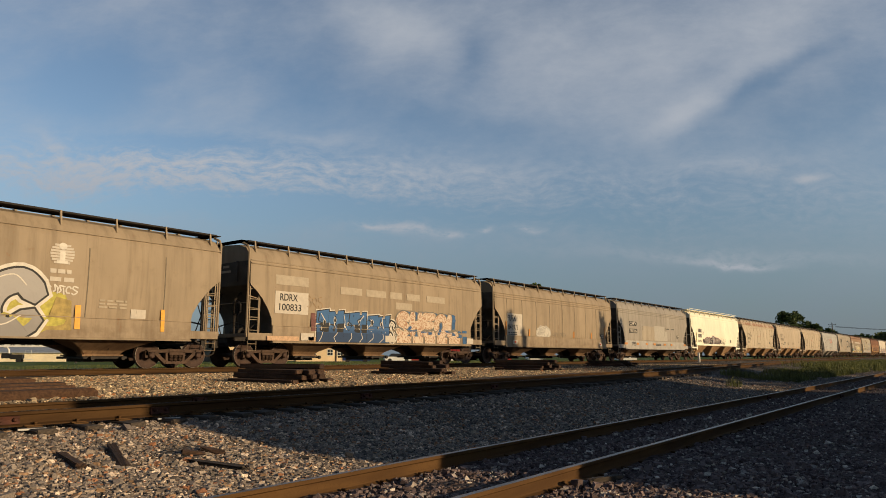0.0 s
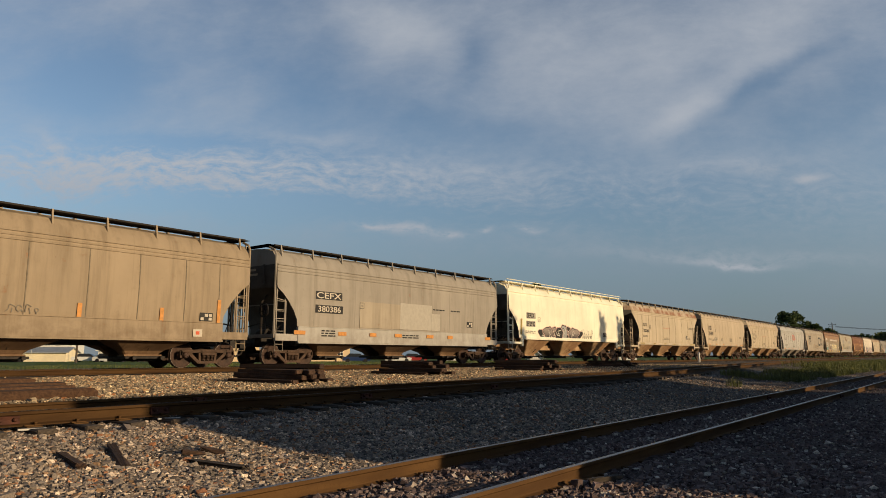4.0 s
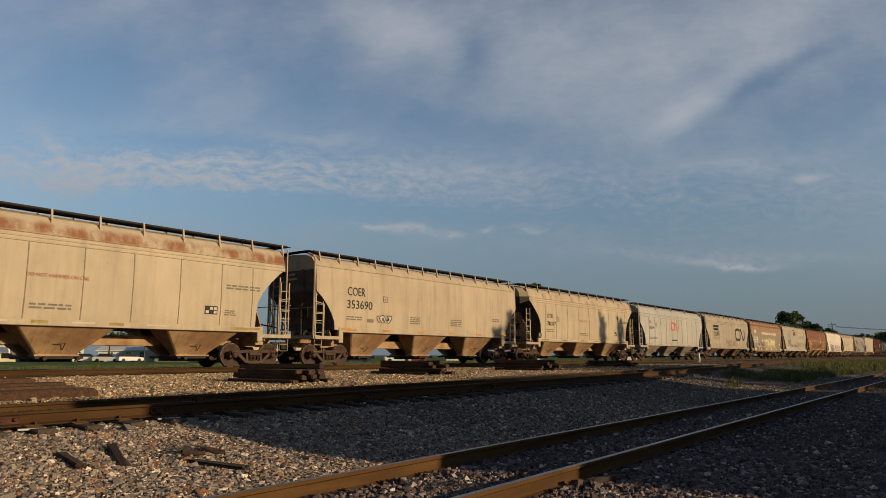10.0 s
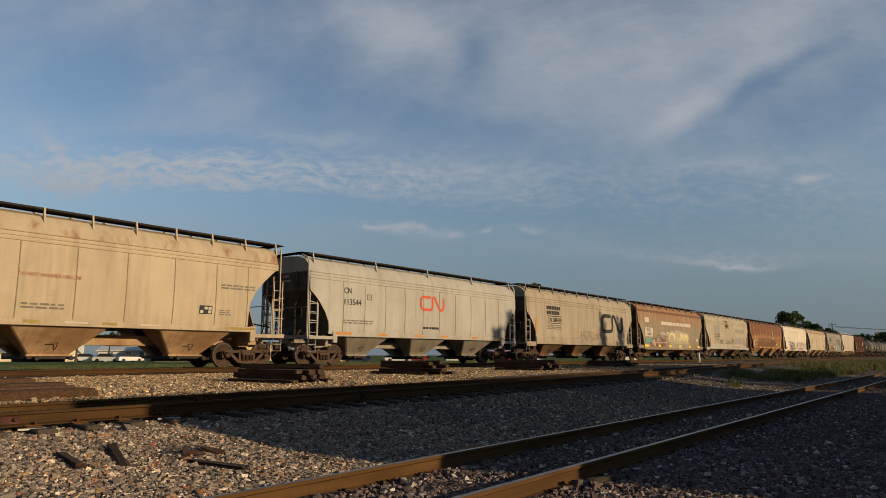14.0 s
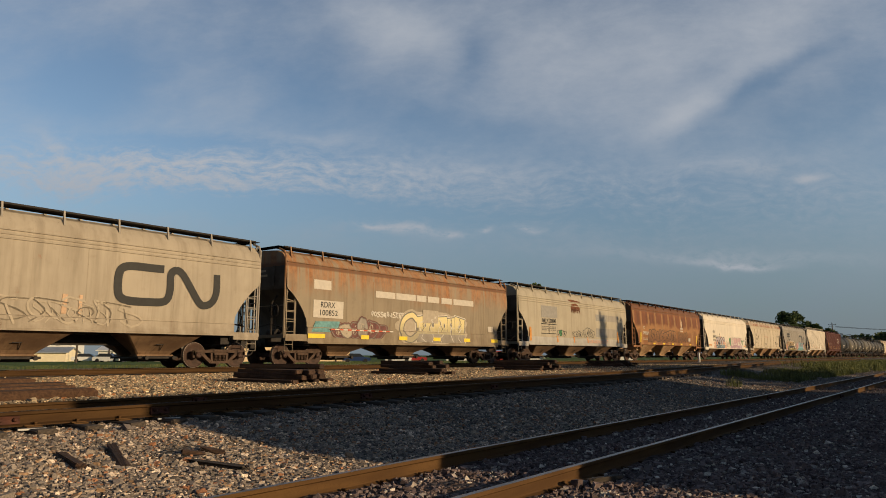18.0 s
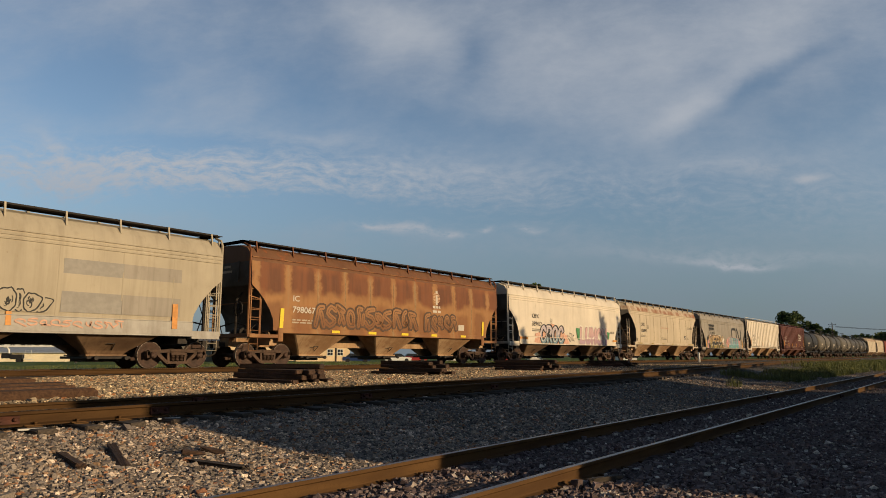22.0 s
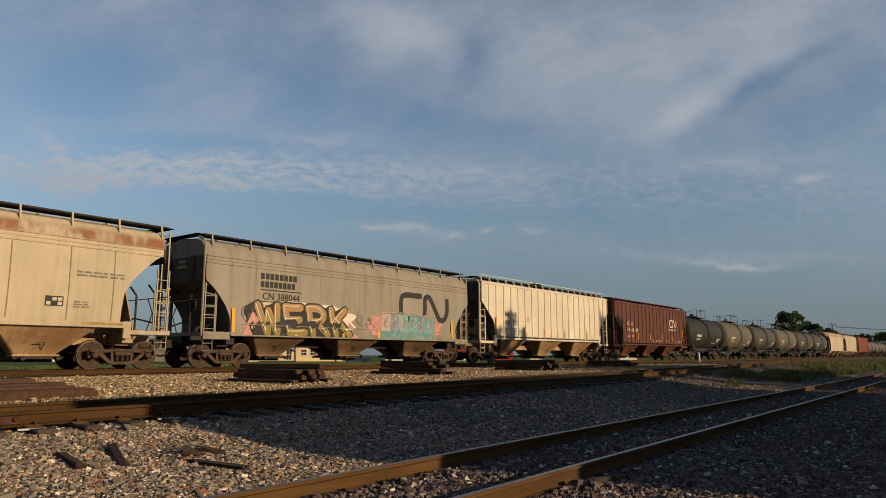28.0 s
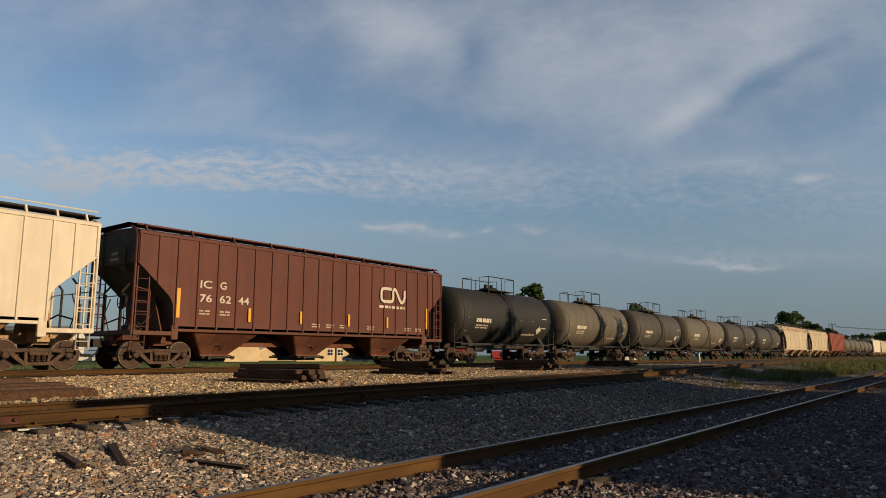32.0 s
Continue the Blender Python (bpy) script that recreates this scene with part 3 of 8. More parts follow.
def wheelset_mesh():
    if "wheelset" not in CACHE:
        b = MB()
        for s in (-1, 1):
            b.cur = 0
            b.lathe([(s * 0.69, 0.10), (s * 0.70, 0.20), (s * 0.735, 0.33), (s * 0.735, 0.395), (s * 0.775, 0.40), (s * 0.805, 0.40), (s * 0.805, 0.395), (s * 0.79, 0.33),
                     (s * 0.755, 0.24), (s * 0.775, 0.15), (s * 0.83, 0.12), (s * 0.835, 0.09)], 28, "x")
            b.lathe([(s * 0.70, 0.36), (s * 0.70, 0.478), (s * 0.715, 0.484), (s * 0.728, 0.478), (s * 0.738, 0.462), (s * 0.80, 0.455), (s * 0.806, 0.445), (s * 0.806, 0.39)], 32, "x", caps=False)
            b.cur = 1
            b.lathe([(s * 0.741, 0.4625), (s * 0.80, 0.4575)], 32, "x", caps=False)
            b.lathe([(s * 0.807, 0.453), (s * 0.8075, 0.446)], 32, "x", caps=False)
            b.cur = 0
            for k in range(3):      # bearing cap bolts
                a = 2.094 * k
                b.lathe([(s * 1.13, 0.018), (s * 1.155, 0.018)], 6, "x", (0, 0.06 * math.cos(a), 0.06 * math.sin(a)))
            b.lathe([(s * 0.98, 0.115), (s * 1.10, 0.115), (s * 1.135, 0.09), (s * 1.14, 0.03)], 16, "x")
        b.lathe([(-0.98, 0.08), (0.98, 0.08)], 12, "x")
        CACHE["wheelset"] = b.mesh("wheelset", [WHEEL, TREAD], 35)
    return CACHE["wheelset"]


def side_frame_mesh():
    """A cast side frame: arched top member, slanted tension members, open windows and pedestal jaws."""
    if "side_frame" not in CACHE:
        b = MB()
        w0, w1 = -0.07, 0.07
        half = [(0.0, 0.66), (0.34, 0.66), (0.62, 0.635), (0.86, 0.64), (1.05, 0.62), (1.10, 0.56), (1.10, 0.45)]
        lower = [(1.10, 0.45), (1.03, 0.44), (1.00, 0.56), (0.78, 0.56), (0.74, 0.44), (0.66, 0.42), (0.40, 0.17), (0.30, 0.13), (0.0, 0.13)]
        # top member and jaws
        for s in (-1, 1):
            top = [(s * y, z) for y, z in half] + [(s * 1.03, 0.44), (s * 1.00, 0.555), (s * 0.78, 0.555), (s * 0.70, 0.53), (s * 0.34, 0.545), (0, 0.545)]
            b.prism(top, w0, w1, "x")
            # slanted member
            b.prism([(s * 0.80, 0.56), (s * 0.74, 0.43), (s * 0.40, 0.15), (s * 0.28, 0.15), (s * 0.36, 0.26), (s * 0.64, 0.50), (s * 0.66, 0.56)], w0 - 0.01, w1 + 0.01, "x")
            # column
            b.prism([(s * 0.30, 0.56), (s * 0.38, 0.56), (s * 0.36, 0.24), (s * 0.27, 0.22)], w0, w1, "x")
            # outer jaw leg
            b.prism([(s * 1.02, 0.60), (s * 1.12, 0.58), (s * 1.11, 0.36), (s * 1.03, 0.36)], w0, w1, "x")
        b.prism([(-0.40, 0.15), (0.40, 0.15), (0.34, 0.245), (-0.34, 0.245)], w0 - 0.03, w1 + 0.03, "x")
        b.box(w1 + 0.002, w1 + 0.03, -0.26, 0.26, 0.575, 0.64)
        CACHE["side_frame"] = b.mesh("side_frame", TRUCK)
    return CACHE["side_frame"]


def spring_mesh():
    if "springs" not in CACHE:
        b = MB()
        for y in (-0.17, 0.0, 0.17):
            for x in (-0.09, 0.06):
                path = [(x + 0.06 * math.cos(a * 0.9), y + 0.06 * math.sin(a * 0.9), 0.245 + 0.215 * a / 30) for a in range(31)]
                b.tube(path, 0.017, 4)
        b.box(-0.16, 0.14, -0.27, 0.27, 0.445, 0.55, 0.02)
        CACHE["springs"] = b.mesh("spring_group", TRUCK)
    return CACHE["springs"]


def bolster_mesh():
    if "bolster" not in CACHE:
        b = MB()
        b.prism([(-1.02, 0.46), (-0.6, 0.36), (0.6, 0.36), (1.02, 0.46), (1.02, 0.60), (0.4, 0.70), (-0.4, 0.70), (-1.02, 0.60)], -0.2, 0.2, "y")
        b.lathe([(0.70, 0.2), (0.80, 0.2)], 14, "z")
        for s in (-1, 1):   # brake beams and shoes
            b.tube([(-0.75, s * 0.40, 0.36), (0.75, s * 0.40, 0.36)], 0.04, 6)
            for x in (-0.75, 0.75):
                b.box(x - 0.05, x + 0.05, s * 0.40 - 0.05, s * 0.40 + 0.05, 0.25, 0.50)
        CACHE["bolster"] = b.mesh("bolster", STEEL_DARK)
    return CACHE["bolster"]


ROLLERS = []


def truck(car, y):
    t = part("truck", bolster_mesh(), car, pose(0, y, 0))
    for s in (-1, 1):
        part("side_frame", side_frame_mesh(), t, pose(s * 1.0, 0, 0))
        part("spring_group", spring_mesh(), t, pose(s * 1.0, 0, 0))
        ROLLERS.append((part("wheelset", wheelset_mesh(), t, pose(0, s * 0.889, WHEEL_R)), s * 0.889))


def coupler_mesh():
    if "coupler" not in CACHE:
        b = MB()
        b.box(-0.07, 0.07, -0.7, 0.25, 0.78, 0.95, 0.015)
        b.prism([(-0.14, 0.2), (0.14, 0.2), (0.17, 0.42), (0.06, 0.50), (-0.02, 0.42), (-0.16, 0.50), (-0.2, 0.36)], 0.72, 1.0, "z")
        b.tube([(0.03, 0.2, 0.74), (0.05, 0.28, 0.52), (0.12, 0.45, 0.40), (0.16, 0.6, 0.47)], 0.03, 6)
        CACHE["coupler"] = b.mesh("coupler", STEEL_DARK)
    return CACHE["coupler"]


# ---------------------------------------------------------------- train: covered hoppers
def side_profile(style, H):
    """Half section: (half width, height) from the sill to the roof's middle; the eave is at index 6."""
    if style == "rib":
        return [(1.60, 1.0), (1.60, 1.6), (1.60, 2.2), (1.60, 2.8), (1.60, 3.4), (1.60, 3.9), (1.60, H - 0.30), (1.50, H - 0.24), (1.1, H - 0.18), (0.6, H - 0.14), (0.0, H - 0.12)]
    return [(1.52, 1.0), (1.575, 1.6), (1.605, 2.2), (1.615, 2.8), (1.60, 3.4), (1.575, H - 1.0), (1.555, H - 0.82), (1.47, H - 0.56), (1.24, H - 0.30), (0.8, H - 0.16), (0.0, H - 0.10)]


def wide(prof, z):
    for (wa, za), (wb, zb) in zip(prof, prof[1:]):
        if za <= z <= zb:
            return wa + (wb - wa) * (z - za) / (zb - za)
    return prof[0][0] if z < prof[0][1] else 0.0


def cut_curve(style):
    """The lower edge of the side near the car's end: (distance from the end, height)."""
    if style == "rib":
        return [(0, 3.55), (0.02, 3.53), (0.4, 3.20), (0.85, 2.80), (1.25, 2.42), (1.36, 2.20), (1.40, 1.60), (1.405, 1.2)]
    if style == "acf":
        return [(0, 3.86), (0.05, 3.82), (0.30, 3.64), (0.70, 3.28), (1.08, 2.86), (1.30, 2.45), (1.36, 1.90), (1.365, 1.3)]
    return [(0, 3.22), (0.03, 3.14), (0.33, 2.90), (0.60, 2.62), (0.88, 2.25), (1.08, 1.88), (1.12, 1.58), (1.125, 1.3)]


def hopper_body(style, half, H, zb):
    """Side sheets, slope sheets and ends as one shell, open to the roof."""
    key = ("body", style, half, H, zb)
    if key in CACHE:
        return CACHE[key]
    prof = side_profile(style, H)
    eave = prof[6]
    cut = [(d, max(z, zb)) for d, z in cut_curve(style)]
    if style == "acf":
        cut = [(d + 0.36, z) for d, z in cut]
        cut.insert(0, (0.0, cut[0][1] - 0.22))
    st = [(-half + d, z) for d, z in cut]
    n = 10
    a, c = st[-1][0] + 0.02, -(st[-1][0] + 0.02)
    st += [(a + (c - a) * k / n, zb) for k in range(n + 1)]
    st += [(half - d, z) for d, z in reversed(cut)]
    rows = []
    for y, z0 in st:
        ring = []
        for k in range(9):
            z = z0 + (eave[1] - z0) * k / 8
            ring.append((wide(prof, z) * (0.70 if style == "acf" and abs(y) > half - 0.1 else 1.0), y, z))
        rows.append(ring + [(-x, yy, zz) for x, yy, zz in reversed(ring)])
    b = MB()
    b.loft(rows, True, True)
    me = b.mesh("body", [WHITE_P, SHADED_END], 25)
    for f in me.polygons:       # ends and slope sheets: their shade is put in as a darker, grimy paint
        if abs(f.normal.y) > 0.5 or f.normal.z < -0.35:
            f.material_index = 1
    CACHE[key] = me
    return CACHE[key]


def end_post_mesh(style, H):
    """Upright stiffener of the end sheet."""
    key = ("endpost", style, H)
    if key not in CACHE:
        b = MB()
        b.box(-0.05, 0.05, -0.035, 0.035, 3.3 if style != "acf" else 3.7, H - 0.8, 0.008)
        CACHE[key] = b.mesh("end_post", SHADED_END)
    return CACHE[key]


def hopper_roof(style, half, H):
    key = ("roof", style, half, H)
    if key not in CACHE:
        prof = side_profile(style, H)[6:]
        inset = 0.37 if style == "acf" else 0.12
        rows = []
        for y, k in ((-half, 0.0), (-half + inset, 0.02), (-half * 0.5, 0.02), (0, 0.02), (half * 0.5, 0.02), (half - inset, 0.02), (half, 0.0)):
            q = 0.70 if style == "acf" and abs(y) == half else 1.0
            pts = [(w * q, y, z + (k if w < 1.5 else 0)) for w, z in prof]
            rows.append(pts + [(-w, y, z) for w, y, z in reversed(pts[:-1])])
        b = MB()
        b.loft(rows, True, True)
        CACHE[key] = b.mesh("roof", WHITE_P, 30)
    return CACHE[key]


def chord_mesh(style, half, H, lines=3):
    """Raised plates along the roof's edge."""
    key = ("chord", style, half, H, lines)
    if key not in CACHE:
        b = MB()
        if style == "rib":
            b.box(1.598, 1.64, -half, half, H - 0.40, H - 0.30)
        else:
            end = 0.38 if style == "acf" else 0.02
            for z, t in ((H - 0.84, 0.042), (H - 0.97, 0.026), (H - 1.10, 0.034)) if lines == 3 else ((H - 0.66, 0.055),) if lines == 1 else ((H - 0.80, 0.03), (H - 0.92, 0.04)):
                w = wide(side_profile(style, H), z)
                b.prism([(w - 0.01, z - 0.03), (w + t, z - 0.022), (w + t, z + 0.012), (w - 0.01, z + 0.03)], -half + end, half - end, "y")
        CACHE[key] = b.mesh("side_plate", WHITE_P)
    return CACHE[key]


def rib_mesh(style, H, z0, proud=0.011):
    key = ("rib", style, H, z0, proud)
    if key not in CACHE:
        prof = side_profile(style, H)
        b = MB()
        if style == "rib":
            b.prism([(1.597, -0.05), (1.645, -0.032), (1.645, 0.032), (1.597, 0.05)], z0, H - 0.40, "z")
        else:
            rows = []
            top = H - 1.12
            for k in range(9):
                z = z0 + (top - z0) * k / 8
                w = wide(prof, z)
                rows.append([(w - 0.004, -0.022, z), (w + proud, -0.012, z), (w + proud, 0.012, z), (w - 0.004, 0.022, z)])
            b.loft(rows, True, True)
        CACHE[key] = b.mesh("rib", WHITE_P)
    return CACHE[key]


def bay_mesh(top_len, top_w, z0, bot_len=1.25, z1=0.40):
    key = ("bay", top_len, top_w, z0, bot_len, z1)
    if key not in CACHE:
        b = MB()

        # a chute on either side of the centre sill, narrowing to its outlet
        for s in (-1, 1):
            def ring(l, w, v, z):
                c = 0.05
                return [(s * v, -l, z), (s * (w - c), -l, z), (s * w, -l + c, z), (s * w, l - c, z), (s * (w - c), l, z), (s * v, l, z)]
            b.loft([ring(top_len / 2, top_w, 0.32, z0), ring(top_len / 2, top_w, 0.32, z0 - 0.08), ring(bot_len / 2 + 0.12, 0.80, 0.34, z1 + 0.20),
                    ring(bot_len / 2, 0.70, 0.34, z1 + 0.08), ring(bot_len / 2, 0.70, 0.34, z1)], True, True)
            b.box(min(s * 0.33, s * 0.78), max(s * 0.33, s * 0.78), -bot_len / 2 - 0.05, bot_len / 2 + 0.05, z1 + 0.02, z1 + 0.07)
        CACHE[key] = b.mesh("hopper_bay", WHITE_P)
    return CACHE[key]


def gate_mesh():
    if "gate" not in CACHE:
        b = MB()
        b.box(-0.95, 0.95, -0.72, 0.72, 0.33, 0.41, 0.01)
        b.box(-0.6, 0.6, -0.55, 0.55, 0.24, 0.33, 0.01)
        for y in (-0.5, 0.5):
            b.tube([(-1.12, y, 0.36), (1.12, y, 0.36)], 0.028, 6)
            b.lathe([(1.06, 0.07), (1.14, 0.07)], 8, "x", (0, y, 0.36))
        # hand hold bracket
        b.tube([(0.86, 0.1, 0.62), (1.16, 0.05, 0.82), (1.16, -0.2, 0.82)], 0.014, 5)
        CACHE["gate"] = b.mesh("outlet_gate", STEEL_DARK)
    return CACHE["gate"]


def ladder_mesh(z0, z1, w=0.42):
    key = ("ladder", z0, z1, w)
    if key not in CACHE:
        b = MB()
        for y in (-w / 2, w / 2):
            b.box(-0.012, 0.03, y - 0.02, y + 0.02, z0, z1)
        z = z0 + 0.15
        while z < z1:
            b.tube([(0.005, -w / 2, z), (0.005, w / 2, z)], 0.014, 5)
            z += 0.40
        CACHE[key] = b.mesh("ladder", WHITE_P)
    return CACHE[key]


def end_frame_mesh(style, H, zs, s, full):
    """Corner posts, platform and step of one end (s = -1 or 1), drawn from the end's corner at y = 0."""
    key = ("endframe", style, H, zs, s, full)
    if key not in CACHE:
        b = MB()
        for x in (-1.5, 1.5):
            if full:
                b.tube([(x, s * 0.02, zs), (x, s * 0.02, H - 0.42), (x * 0.93, s * 0.02, H - 0.24), (x * 0.7, s * 0.02, H - 0.10)], 0.045, 6)
            # inner upright and hand rails
            b.tube([(x, -s * 0.55, zs), (x, -s * 0.55, 2.62), (x, s * 0.0, 2.72)], 0.03, 5)
            b.tube([(x, -s * 0.55, 1.9), (x, s * 0.02, 1.9)], 0.018, 5)
            b.tube([(x, -s * 0.55, 2.25), (x, s * 0.02, 2.25)], 0.018, 5)
        b.box(-1.55, 1.55, -0.3 if s > 0 else -0.06, 0.06 if s > 0 else 0.3, zs - 0.12, zs + 0.02)
        b.tube([(-1.5, s * 0.03, 2.45), (1.5, s * 0.03, 2.45)], 0.02, 5)
        CACHE[key] = b.mesh("end_frame", WHITE_P)
    return CACHE[key]


def stirrup_mesh():
    if "stirrup" not in CACHE:
        b = MB()
        b.tube([(1.5, -0.2, 1.15), (1.5, -0.2, 0.62), (1.5, 0.2, 0.62), (1.5, 0.2, 1.15)], 0.02, 5)
        b.tube([(1.5, -0.2, 0.88), (1.5, 0.2, 0.88)], 0.016, 5)
        CACHE["stirrup"] = b.mesh("step", WHITE_P)
    return CACHE["stirrup"]


def brake_gear_mesh():
    if "brakegear" not in CACHE:
        b = MB()
        b.lathe([(-0.4, 0.18), (0.2, 0.2), (0.25, 0.1), (0.7, 0.03)], 14, "x", (0, 0, 1.35))
        b.lathe([(-0.35, 0.2), (0.45, 0.2)], 14, "x", (0.1, 0.55, 1.55))
        b.box(-0.2, 0.3, -0.5, 0.75, 1.12, 1.2)
        b.tube([(-1.0, 0.2, 1.3), (0.9, 0.3, 1.38), (1.25, 0.3, 1.3)], 0.025, 5)
        b.tube([(0.5, -0.2, 1.25), (0.75, 0.2, 1.7), (0.9, 0.5, 2.1), (0.95, 0.4, 2.5)], 0.02, 5)
        CACHE["brakegear"] = b.mesh("brake_gear", STEEL_DARK)
    return CACHE["brakegear"]


def brake_wheel_mesh():
    """Hand brake wheel with its gear box, on the end."""
    if "brakewheel" not in CACHE:
        b = MB()
        ring = [(0.28 * math.cos(q * math.pi / 10), 0, 0.28 * math.sin(q * math.pi / 10)) for q in range(21)]
        b.tube(ring, 0.018, 6)
        for q in range(4):
            a = q * math.pi / 2 + 0.4
            b.tube([(0, 0.03, 0), (0.28 * math.cos(a), 0, 0.28 * math.sin(a))], 0.013, 5)
        b.box(-0.16, 0.16, 0.04, 0.14, -0.2, 0.2, 0.02)
        b.tube([(0, 0.1, -0.2), (0, 0.12, -1.0)], 0.014, 5)
        CACHE["brakewheel"] = b.mesh("brake_wheel", STEEL_DARK)
    return CACHE["brakewheel"]


def end_number_mesh(k):
    """Writing on the end sheet that cannot be read: bars."""
    if ("endno", k) not in CACHE:
        b = MB()
        w = (0.40, 0.62)[k]
        b.box(-w / 2, w / 2, -0.003, 0.003, -0.2 * k, -0.2 * k + 0.09)
        CACHE[("endno", k)] = b.mesh("end_number", WHITE_P)
    return CACHE[("endno", k)]


def board_mesh(half, H, pale):
    """Running board along one side of the roof, with the end crossing."""
    key = ("board", half, H)
    if key not in CACHE:
        b = MB()
        b.box(0.72, 1.27, -half + 0.05, half - 0.05, H - 0.030, H - 0.008)
        b.box(0.70, 0.73, -half + 0.05, half - 0.05, H - 0.07, H)
        b.box(1.25, 1.285, -half + 0.05, half - 0.05, H - 0.055, H)
        for s in (-1, 1):
            b.box(-1.2, 1.2, s * (half - 0.02) - 0.22, s * (half - 0.02) + 0.22, H - 0.03, H - 0.008)
        CACHE[key] = b.mesh("running_board", RBOARD)
    return CACHE[key]


def bracket_mesh(style, H):
    key = ("bracket", style, H)
    if key not in CACHE:
        b = MB()
        z0 = H - 0.32 if style == "rib" else H - 0.48
        b.prism([(1.43 if style != "rib" else 1.5, z0), (1.33, H + 0.0), (1.22, H + 0.0), (1.22, H - 0.06), (1.30, H - 0.08), (1.34, z0)], -0.028, 0.028, "y")
        CACHE[key] = b.mesh("bracket", WHITE_P)
    return CACHE[key]


def rail_guard_mesh(half, H):
    """Light roof railing along the edge, of the pale cars."""
    key = ("guard", half, H)
    if key not in CACHE:
        b = MB()
        b.tube([(1.42, -half + 0.05, H + 0.10), (1.42, half - 0.05, H + 0.10)], 0.022, 5)
        CACHE[key] = b.mesh("roof_rail", WHITE_P)
    return CACHE[key]


def hatch_mesh(half, H):
    key = ("hatch", half, H)
    if key not in CACHE:
        b = MB()
        b.box(-0.36, 0.36, -half + 0.9, half - 0.9, H - 0.2, H - 0.03, 0.03)
        y = -half + 1.2
        while y < half - 1.0:
            b.box(-0.42, 0.42, y - 0.04, y + 0.04, H - 0.06, H + 0.0)
            y += 1.1
        CACHE[key] = b.mesh("hatch_cover", WHITE_P)
    return CACHE[key]


def sill_mesh(kind, half, zb, low=0.93):
    """Side sill of one side. deep: a tall plate between the trucks; shallow: a narrow angle."""
    key = ("sill", kind, half, zb, low)
    if key not in CACHE:
        b = MB()
        if kind == "deep":
            b.box(1.50, 1.632, -half + 1.12, half - 1.12, low + 0.05, 1.595, 0.012)
            b.box(1.47, 1.67, -half + 1.12, half - 1.12, low, low + 0.055)
            b.box(1.50, 1.648, -half + 1.12, half - 1.12, 1.596, 1.616)
            for s in (-1, 1):
                b.box(1.48, 1.60, min(s * half, s * (half - 1.13)), max(s * half, s * (half - 1.13)), 1.02, 1.30, 0.01)
        else:
            b.box(1.49, 1.60, -half + 1.40, half - 1.40, zb - 0.10, zb + 0.10, 0.012)
            for s in (-1, 1):
                b.box(1.46, 1.60, min(s * half, s * (half - 1.41)), max(s * half, s * (half - 1.41)), 1.12, 1.26, 0.01)
                b.box(1.46, 1.61, min(s * (half - 1.36), s * (half - 1.62)), max(s * (half - 1.36), s * (half - 1.62)), 0.98, zb + 0.12, 0.02)
        CACHE[key] = b.mesh("side_sill", WHITE_P)
    return CACHE[key]


def centre_sill_mesh(half):
    key = ("csill", half)
    if key not in CACHE:
        b = MB()
        b.box(-0.3, 0.3, -half, half, 0.78, 1.12)
        for s in (-1, 1):
            b.box(-1.35, 1.35, s * (half - 1.32) - 0.18, s * (half - 1.32) + 0.18, 0.85, 1.16)
            b.prism([(-1.45, 1.0), (1.45, 1.0), (0.4, 3.2), (-0.4, 3.2)], s * (half - 1.15) - 0.02, s * (half - 1.15) + 0.02, "y")
        CACHE[key] = b.mesh("centre_sill", STEEL_DARK)
    return CACHE[key]


def brace_mesh(k):
    """Dark braces and pipes of a car's end, drawn towards +y from the end's corner."""
    if ("brace", k) not in CACHE:
        paths = (([(-0.62, -0.05, 1.26), (-0.62, -0.05, 2.6), (-0.62, -0.30, 2.9)], 0.04), ([(0.62, -0.05, 1.26), (0.62, -0.05, 2.6), (0.62, -0.30, 2.9)], 0.04),
                 ([(-1.3, -0.35, 1.5), (-0.2, -0.3, 1.75), (1.2, -0.4, 1.55)], 0.03), ([(0.4, -0.2, 1.2), (0.7, -0.15, 1.9), (0.55, -0.25, 2.4)], 0.022))
        b = MB()
        b.tube(paths[k][0], paths[k][1], 5)
        CACHE[("brace", k)] = b.mesh("brace", STEEL_DARK)
    return CACHE[("brace", k)]


def smooth_line(key, n=4):
    """Points along a smooth curve through the given ones."""
    pts = []
    for k in range(len(key) - 1):
        a, b, c, d = (key[min(max(k + o, 0), len(key) - 1)] for o in (-1, 0, 1, 2))
        for q in range(n):
            u = q / n
            pts.append(tuple(0.5 * (2 * b[i] + (c[i] - a[i]) * u + (2 * a[i] - 5 * b[i] + 4 * c[i] - d[i]) * u * u + (3 * b[i] - a[i] - 3 * c[i] + d[i]) * u ** 3) for i in (0, 1)))
    return pts + [key[-1]]


def decal(name, car, pieces, prof, mat, label="", lift=0.016):
    """Painted shapes on the camera's side. pieces: outlines of (along, up) points."""
    if len(pieces) > 1 and name in ("repaint_patch", "overspray", "graffiti", "number_patch", "sign_patch"):
        for q in pieces:
            last = decal(name, car, [q], prof, mat, label, lift)
        return last
    b = MB()
    for pts in pieces:
        n = len(pts)
        vs = [(wide(prof, z) + lift, y, z) for y, z in pts] + [(wide(prof, z) + lift - 0.006, y, z) for y, z in pts]
        b.add(vs, [tuple(range(n)), tuple(range(2 * n - 1, n - 1, -1))] + [(i, (i + 1) % n, (i + 1) % n + n, i + n) for i in range(n)])
    return part(name, b.mesh(name, mat), car, label=label)


